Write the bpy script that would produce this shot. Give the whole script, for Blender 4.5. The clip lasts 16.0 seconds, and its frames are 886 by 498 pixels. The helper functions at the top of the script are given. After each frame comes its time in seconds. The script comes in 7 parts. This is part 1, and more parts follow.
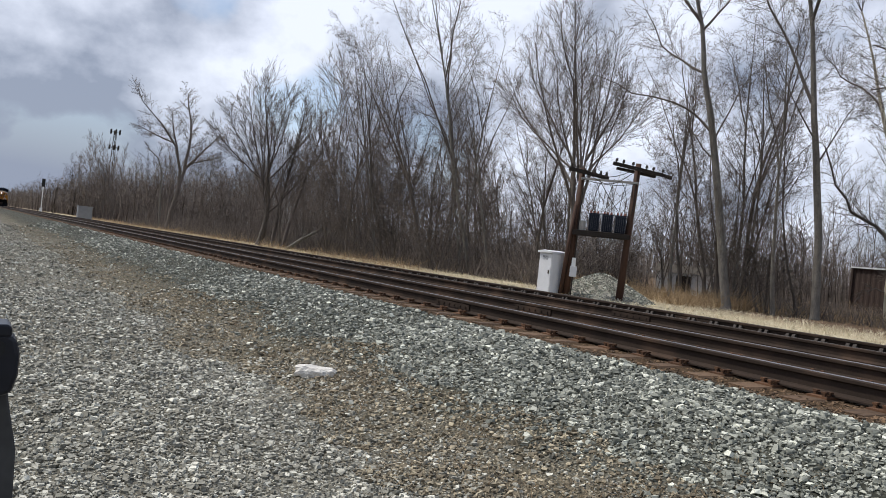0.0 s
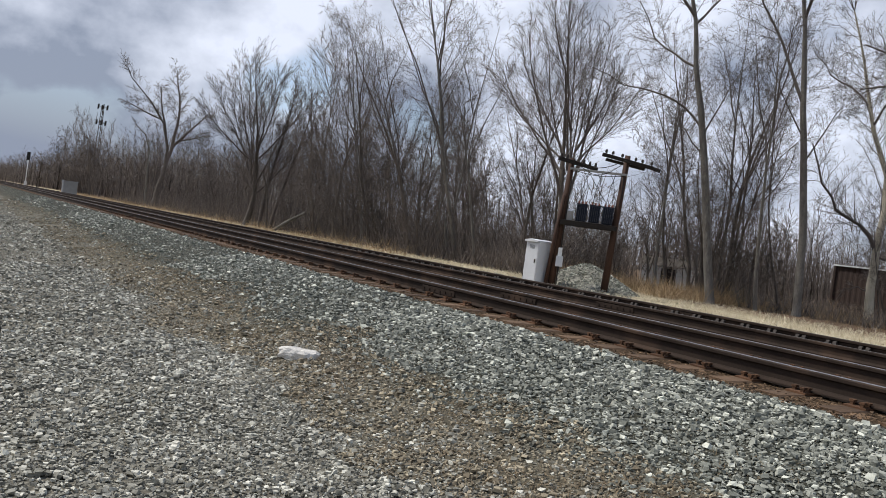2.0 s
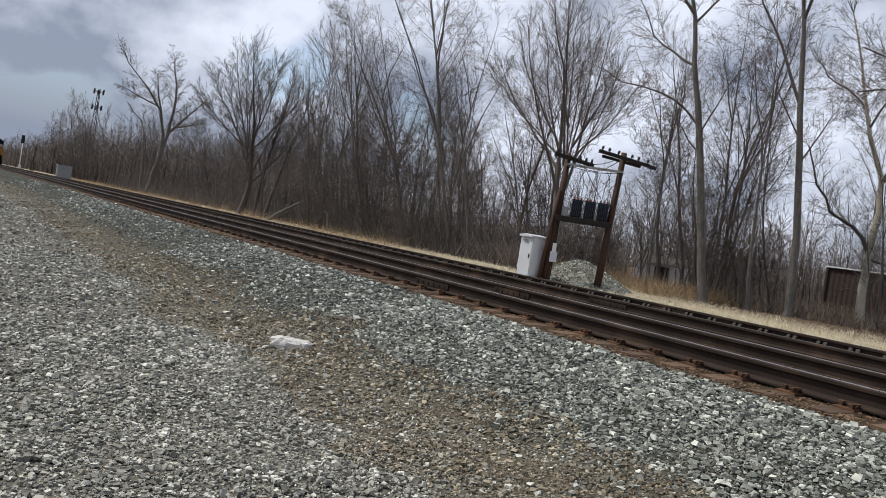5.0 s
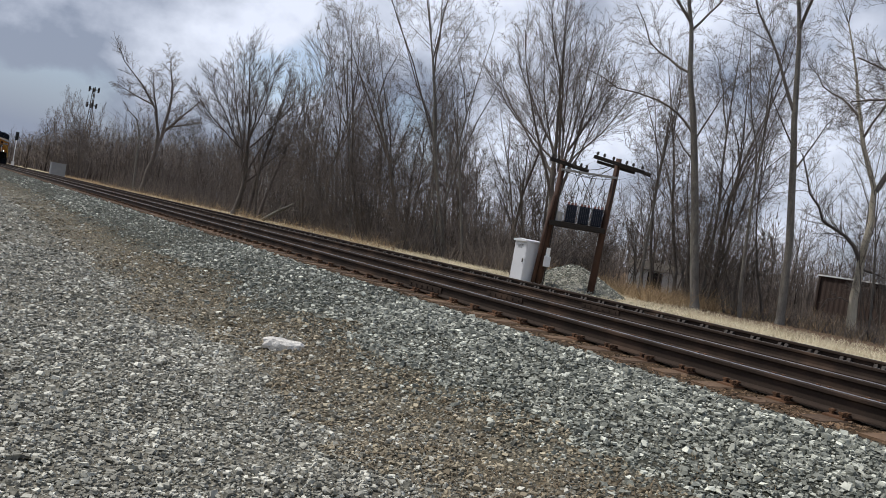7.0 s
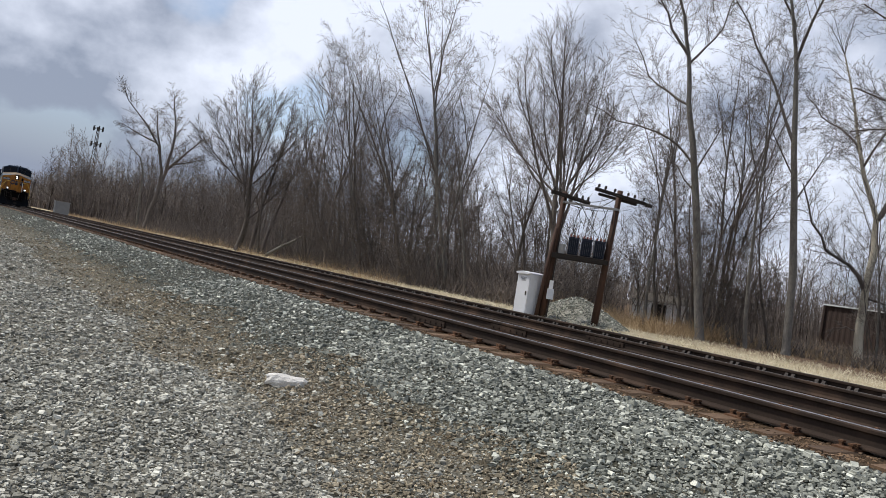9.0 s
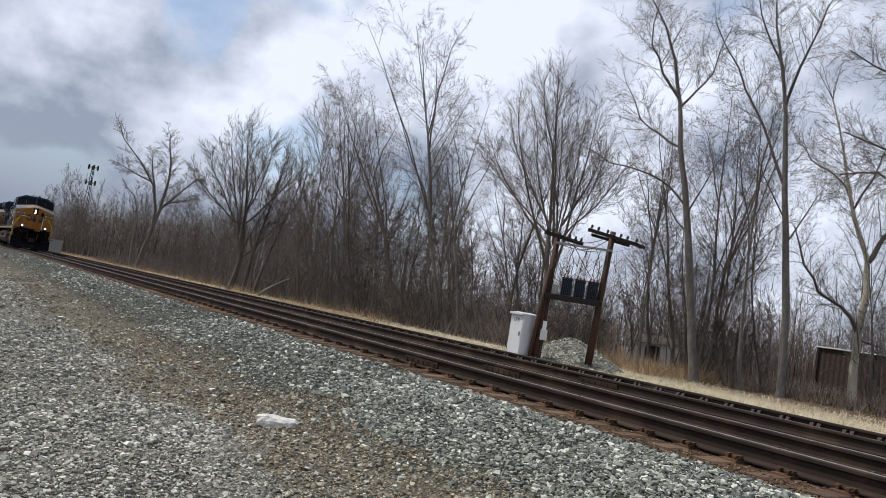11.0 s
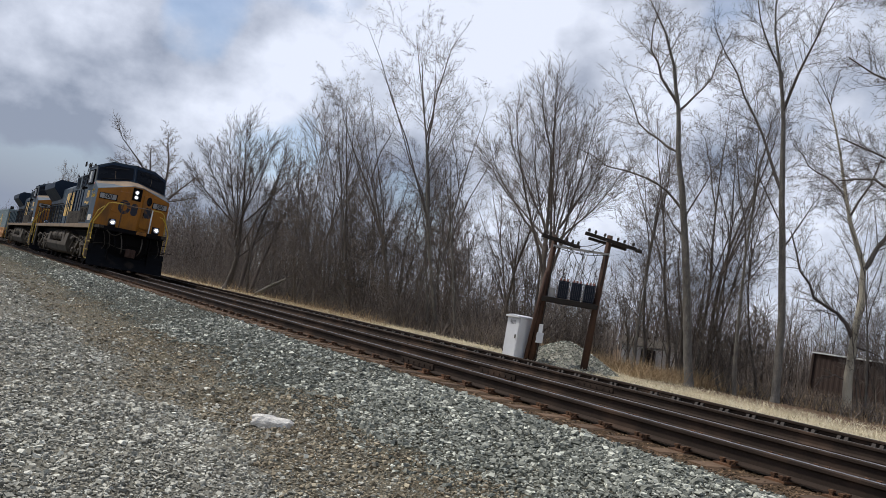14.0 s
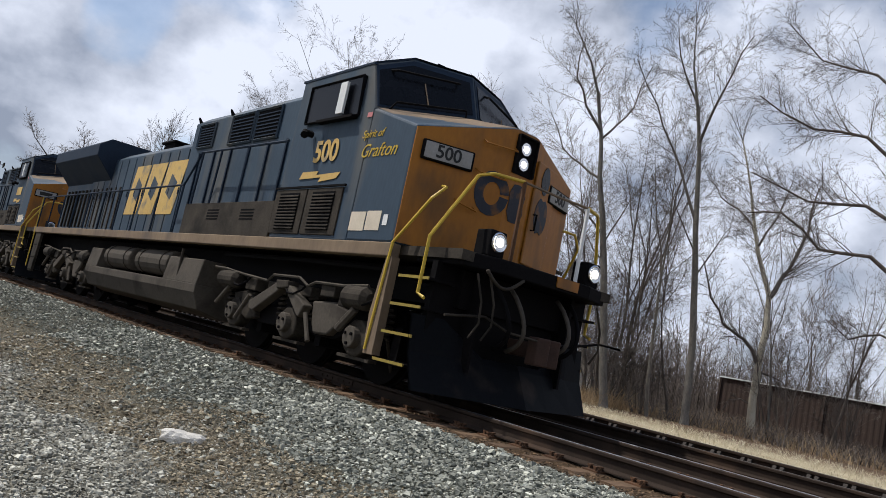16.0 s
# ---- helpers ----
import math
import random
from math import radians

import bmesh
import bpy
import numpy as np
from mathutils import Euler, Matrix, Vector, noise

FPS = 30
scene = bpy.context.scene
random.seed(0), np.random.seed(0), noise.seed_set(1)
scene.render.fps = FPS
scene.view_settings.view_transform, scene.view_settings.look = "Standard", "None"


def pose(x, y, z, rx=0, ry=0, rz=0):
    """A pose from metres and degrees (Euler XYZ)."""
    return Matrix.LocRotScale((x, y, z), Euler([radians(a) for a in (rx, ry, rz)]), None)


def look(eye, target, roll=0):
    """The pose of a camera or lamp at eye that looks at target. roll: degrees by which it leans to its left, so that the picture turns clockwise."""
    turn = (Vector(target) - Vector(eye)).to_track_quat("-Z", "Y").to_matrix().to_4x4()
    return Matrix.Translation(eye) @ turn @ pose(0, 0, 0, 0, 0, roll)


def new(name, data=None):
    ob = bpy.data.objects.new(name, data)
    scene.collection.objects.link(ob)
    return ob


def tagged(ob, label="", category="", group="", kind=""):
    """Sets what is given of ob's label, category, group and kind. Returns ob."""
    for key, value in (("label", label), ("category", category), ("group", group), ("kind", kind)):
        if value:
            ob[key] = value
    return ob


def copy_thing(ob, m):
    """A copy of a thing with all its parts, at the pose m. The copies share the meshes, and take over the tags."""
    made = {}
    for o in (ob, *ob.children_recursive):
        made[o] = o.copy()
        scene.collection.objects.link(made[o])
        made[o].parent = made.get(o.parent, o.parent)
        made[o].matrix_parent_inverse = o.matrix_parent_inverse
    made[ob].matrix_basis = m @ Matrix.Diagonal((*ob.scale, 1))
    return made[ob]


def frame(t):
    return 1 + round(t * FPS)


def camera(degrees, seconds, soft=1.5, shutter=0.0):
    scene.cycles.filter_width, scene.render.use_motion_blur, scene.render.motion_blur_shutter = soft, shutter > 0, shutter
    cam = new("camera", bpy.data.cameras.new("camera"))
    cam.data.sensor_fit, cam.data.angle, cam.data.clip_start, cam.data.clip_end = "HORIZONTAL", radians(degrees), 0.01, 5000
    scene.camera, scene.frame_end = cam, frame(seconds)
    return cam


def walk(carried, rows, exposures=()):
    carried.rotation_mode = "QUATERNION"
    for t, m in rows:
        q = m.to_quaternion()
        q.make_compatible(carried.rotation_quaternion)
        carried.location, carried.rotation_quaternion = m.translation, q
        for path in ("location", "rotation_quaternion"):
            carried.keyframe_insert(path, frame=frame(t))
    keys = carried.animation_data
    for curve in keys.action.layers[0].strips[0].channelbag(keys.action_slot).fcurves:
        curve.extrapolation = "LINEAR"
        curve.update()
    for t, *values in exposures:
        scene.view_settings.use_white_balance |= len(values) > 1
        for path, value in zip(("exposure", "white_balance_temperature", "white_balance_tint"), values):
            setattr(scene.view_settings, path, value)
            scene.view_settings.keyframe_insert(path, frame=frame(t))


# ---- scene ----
# ---- camera and its path: a phone held on one spot beside the line ----
EYE = 0.68
cam = camera(59.56, 16.0, 0.6)
ROWS = [
    (0.0, 58.38, 0.12, 6.09), (0.5, 58.99, -0.39, 6.65), (1.0, 58.80, 0.35, 6.94), (1.5, 58.08, 0.25, 7.47),
    (2.0, 57.30, -0.78, 7.79), (2.5, 56.76, -0.79, 8.10), (3.0, 56.99, -1.05, 8.22), (3.5, 57.14, -1.55, 8.25),
    (4.0, 57.07, -1.43, 8.27), (6.5, 56.44, -1.13, 10.25), (7.0, 56.41, -0.92, 9.88), (7.5, 56.80, -0.52, 9.71),
    (8.0, 57.34, -0.41, 10.47), (8.5, 56.44, 0.45, 9.61), (9.0, 57.02, 1.51, 9.21), (9.5, 57.32, 2.97, 9.52),
    (10.0, 57.26, 3.88, 9.48), (12.5, 56.91, 4.72, 9.55), (13.0, 56.76, 4.69, 9.78), (13.5, 56.86, 4.58, 9.93),
    (14.0, 56.83, 4.68, 10.12), (14.5, 56.67, 4.81, 10.31), (15.0, 56.52, 4.70, 10.63), (15.5, 56.29, 4.98, 10.95),
    (15.6, 56.22, 5.07, 10.96), (15.7, 56.04, 5.22, 11.05), (15.8, 55.79, 5.30, 11.25), (15.9, 55.18, 5.78, 11.36),
    (16.0, 51.52, 6.97, 11.62),
]
walk(cam, [(t, pose(0, 0, EYE, 90 + pitch, 0, yaw) @ pose(0, 0, 0, 0, 0, roll)) for t, yaw, pitch, roll in ROWS],
     [(0.0, 0.06), (1.2, 0.02), (2.5, -0.08), (7.0, -0.08), (8.2, -0.04), (9.2, 0.04), (10.0, 0.06), (12.5, -0.08), (14.5, -0.07), (16.0, -0.04)])

# ---- sky and sun ----
SUN_ELEV, SUN_AZ = 57.0, 222.0      # azimuth of the sun, degrees from +x towards +y
sx = math.cos(radians(SUN_ELEV)) * math.cos(radians(SUN_AZ))
sy = math.cos(radians(SUN_ELEV)) * math.sin(radians(SUN_AZ))
sun = new("sun", bpy.data.lights.new("sun", "SUN"))
sun.data.energy, sun.data.angle, sun.data.color = 4.2, radians(0.8), (1.0, 0.965, 0.92)
sun.matrix_world = look((sx * 300, sy * 300, 300 * math.sin(radians(SUN_ELEV))), (0, 0, 0))

world = bpy.data.worlds.new("sky")
scene.world = world
world.use_nodes = True
wt = world.node_tree
wt.nodes.clear()


def wn(kind, **values):
    n = wt.nodes.new(kind)
    for k, v in values.items():
        n.inputs[k.replace("_", " ")].default_value = v
    return n


def wmath(op, a, b=None, clamp=False):
    n = wt.nodes.new("ShaderNodeMath")
    n.operation, n.use_clamp = op, clamp
    for i, v in enumerate((a, b)):
        if v is None:
            continue
        if isinstance(v, (int, float)):
            n.inputs[i].default_value = v
        else:
            wt.links.new(v, n.inputs[i])
    return n.outputs[0]


sky = wt.nodes.new("ShaderNodeTexSky")
sky.sky_type, sky.sun_disc = "NISHITA", False
sky.sun_elevation, sky.sun_rotation = radians(SUN_ELEV), radians(90 - SUN_AZ)
sky_bg = wn("ShaderNodeBackground", Strength=0.15)
wt.links.new(sky.outputs[0], sky_bg.inputs[0])
co = wt.nodes.new("ShaderNodeTexCoord")
sep = wt.nodes.new("ShaderNodeSeparateXYZ")
wt.links.new(co.outputs["Generated"], sep.inputs[0])
squash = wt.nodes.new("ShaderNodeVectorMath")
squash.operation = "MULTIPLY"
squash.inputs[1].default_value = (1.0, 1.0, 1.35)
wt.links.new(co.outputs["Generated"], squash.inputs[0])


def cloud_noise(offset, scale, detail=9.0, rough=0.53, bend=0.0):
    v = wt.nodes.new("ShaderNodeVectorMath")
    v.operation = "ADD"
    v.inputs[1].default_value = offset
    wt.links.new(squash.outputs[0], v.inputs[0])
    n = wn("ShaderNodeTexNoise", Scale=scale, Detail=detail, Roughness=rough, Distortion=bend)
    wt.links.new(v.outputs[0], n.inputs["Vector"])
    return n.outputs[0]


def bank(way, inner, outer):
    """How near the sky's direction is to a cloud bank's or a gap's middle, from 0 to 1; radii in degrees."""
    v = wt.nodes.new("ShaderNodeVectorMath")
    v.operation = "DOT_PRODUCT"
    v.inputs[1].default_value = Vector(way).normalized()
    wt.links.new(co.outputs["Generated"], v.inputs[0])
    m = wn("ShaderNodeMapRange", From_Min=math.cos(radians(outer)), From_Max=math.cos(radians(inner)))
    m.interpolation_type = "SMOOTHSTEP"
    wt.links.new(v.outputs["Value"], m.inputs["Value"])
    return m.outputs[0]


def total(values):
    out_sum = values[0]
    for v in values[1:]:
        out_sum = wmath("ADD", out_sum, v)
    return out_sum


puff = cloud_noise((3.7, 1.9, 0.4), 5.2)
puff_lit = cloud_noise((3.7 - 0.035, 1.9 - 0.02, 0.4 + 0.075), 5.2)
wide = cloud_noise((1.1, 5.2, 2.3), 1.6, 5.0)
white_bank = total([bank((-0.863, 0.394, 0.31), 3, 10), bank((-0.926, 0.274, 0.255), 1.5, 6.5), bank((-0.79, 0.52, 0.27), 2, 8), bank((-0.965, 0.09, 0.25), 2, 9), bank((-0.70, 0.60, 0.37), 2, 10)])
gap = total([bank((-0.936, 0.217, 0.282), 1, 4.5), bank((-0.885, 0.325, 0.375), 2, 7), bank((-0.925, 0.331, 0.19), 1, 5.5)])
cover = wn("ShaderNodeMapRange", From_Min=0.33, From_Max=0.48)
cover.interpolation_type = "SMOOTHSTEP"
wt.links.new(wmath("SUBTRACT", wmath("ADD", wmath("ADD", wmath("MULTIPLY", puff, 0.7), wmath("MULTIPLY", wide, 0.3)), wmath("MULTIPLY", white_bank, 0.22)), wmath("MULTIPLY", gap, 0.30)), cover.inputs["Value"])
# greyer bellies low in the west, lit tops on the banks
west = wmath("MULTIPLY", wmath("SUBTRACT", wmath("MULTIPLY", sep.outputs[0], -1.0), 0.80), 3.0)
low = wmath("SUBTRACT", 1.0, wmath("MULTIPLY", wmath("MAXIMUM", sep.outputs[2], 0.0), 3.4))
grey = wmath("MULTIPLY", wmath("MAXIMUM", west, 0.0), wmath("MAXIMUM", low, 0.0))
relief = wmath("MULTIPLY", wmath("SUBTRACT", puff, puff_lit), 2.3)
tone = wmath("ADD", wmath("ADD", wmath("MULTIPLY", wmath("SUBTRACT", puff, 0.5), 1.0), relief), 0.61)
tone = wmath("ADD", tone, wmath("MULTIPLY", white_bank, 0.24))
tone = wmath("SUBTRACT", tone, wmath("MULTIPLY", grey, 1.7), True)
ramp = wt.nodes.new("ShaderNodeMixRGB")
ramp.inputs[1].default_value, ramp.inputs[2].default_value = (0.30, 0.345, 0.45, 1), (0.88, 0.935, 1.08, 1)
wt.links.new(tone, ramp.inputs[0])
cloud_bg = wn("ShaderNodeBackground", Strength=1.0)
wt.links.new(ramp.outputs[0], cloud_bg.inputs[0])
blend = wt.nodes.new("ShaderNodeMixShader")
# broken cloud towards the horizon, open blue overhead
open_sky = wn("ShaderNodeMapRange", From_Min=0.42, From_Max=0.72, To_Min=1.0, To_Max=0.12)
open_sky.interpolation_type = "SMOOTHSTEP"
wt.links.new(sep.outputs[2], open_sky.inputs["Value"])
veil = wmath("MAXIMUM", wmath("ADD", wmath("MULTIPLY", cover.outputs[0], 0.58), 0.38), wmath("MULTIPLY", grey, 2.0), True)
wt.links.new(wmath("MULTIPLY", veil, open_sky.outputs[0]), blend.inputs[0])
wt.links.new(sky_bg.outputs[0], blend.inputs[1])
wt.links.new(cloud_bg.outputs[0], blend.inputs[2])
out = wt.nodes.new("ShaderNodeOutputWorld")
wt.links.new(blend.outputs[0], out.inputs[0])


# ---- materials ----
def material(name, dark, light, rough=0.8, metal=0.0, scale=6.0, fine=60.0, bump=0.3, dist=0.01, island=0.0, per_object=0.0, stain=None, stain_amt=0.0, stain_scale=1.5, spec=0.3, stretch=(1, 1, 1), skew=0.0):
    """Two-scale mottled surface between two colours, with relief, optional stains, and variation by island or object."""
    m = bpy.data.materials.new(name)
    m.use_nodes = True
    t = m.node_tree
    b = t.nodes["Principled BSDF"]
    b.inputs["Metallic"].default_value = metal
    b.inputs["Specular IOR Level"].default_value = spec
    c = t.nodes.new("ShaderNodeTexCoord")
    mp = t.nodes.new("ShaderNodeMapping")
    mp.inputs["Scale"].default_value = stretch
    t.links.new(c.outputs["Object"], mp.inputs[0])

    def noise_node(s, d=5.0):
        n = t.nodes.new("ShaderNodeTexNoise")
        n.inputs["Scale"].default_value, n.inputs["Detail"].default_value = s, d
        t.links.new(mp.outputs[0], n.inputs["Vector"])
        return n.outputs[0]

    def mth(op, a, bb):
        n = t.nodes.new("ShaderNodeMath")
        n.operation = op
        for i, v in enumerate((a, bb)):
            if isinstance(v, (int, float)):
                n.inputs[i].default_value = v
            else:
                t.links.new(v, n.inputs[i])
        return n.outputs[0]

    a, f = noise_node(scale), noise_node(fine, 3.0)
    fac = mth("ADD", mth("MULTIPLY", a, 0.9), mth("MULTIPLY", f, 0.6))
    fac = mth("SUBTRACT", fac, 0.25)
    if island:
        g = t.nodes.new("ShaderNodeNewGeometry")
        pick = g.outputs["Random Per Island"]
        if skew:
            fac = mth("ADD", mth("MULTIPLY", fac, 0.45), mth("SUBTRACT", mth("MULTIPLY", mth("POWER", pick, skew), island), 0.05))
        else:
            fac = mth("ADD", fac, mth("MULTIPLY", mth("SUBTRACT", pick, 0.5), island))
    if per_object:
        oi = t.nodes.new("ShaderNodeObjectInfo")
        if skew:
            fac = mth("ADD", mth("MULTIPLY", fac, 0.45), mth("SUBTRACT", mth("MULTIPLY", mth("POWER", oi.outputs["Random"], skew), per_object), 0.05))
        else:
            fac = mth("ADD", fac, mth("MULTIPLY", mth("SUBTRACT", oi.outputs["Random"], 0.5), per_object))
    mix = t.nodes.new("ShaderNodeMixRGB")
    mix.inputs[1].default_value, mix.inputs[2].default_value = (*dark, 1), (*light, 1)
    n = t.nodes.new("ShaderNodeMath")
    n.operation, n.use_clamp = "ADD", True
    n.inputs[1].default_value = 0.0
    t.links.new(fac, n.inputs[0])
    t.links.new(n.outputs[0], mix.inputs[0])
    col = mix.outputs[0]
    if stain:
        sn = noise_node(stain_scale, 6.0)
        mr = t.nodes.new("ShaderNodeMapRange")
        mr.inputs["From Min"].default_value, mr.inputs["From Max"].default_value = 0.62 - 0.3 * stain_amt, 0.78 - 0.2 * stain_amt
        t.links.new(sn, mr.inputs["Value"])
        m2 = t.nodes.new("ShaderNodeMixRGB")
        m2.inputs[2].default_value = (*stain, 1)
        t.links.new(mth("MULTIPLY", mr.outputs[0], 0.85), m2.inputs[0])
        t.links.new(col, m2.inputs[1])
        col = m2.outputs[0]
    t.links.new(col, b.inputs["Base Color"])
    t.links.new(mth("ADD", mth("MULTIPLY", a, 0.25), rough - 0.12), b.inputs["Roughness"])
    if bump:
        bp = t.nodes.new("ShaderNodeBump")
        bp.inputs["Strength"].default_value, bp.inputs["Distance"].default_value = bump, dist
        t.links.new(mth("ADD", f, a), bp.inputs["Height"])
        t.links.new(bp.outputs[0], b.inputs["Normal"])
    return m


def glow(name, colour, strength):
    m = bpy.data.materials.new(name)
    m.use_nodes = True
    b = m.node_tree.nodes["Principled BSDF"]
    b.inputs["Base Color"].default_value = (*colour, 1)
    b.inputs["Emission Color"].default_value, b.inputs["Emission Strength"].default_value = (*colour, 1), strength
    return m


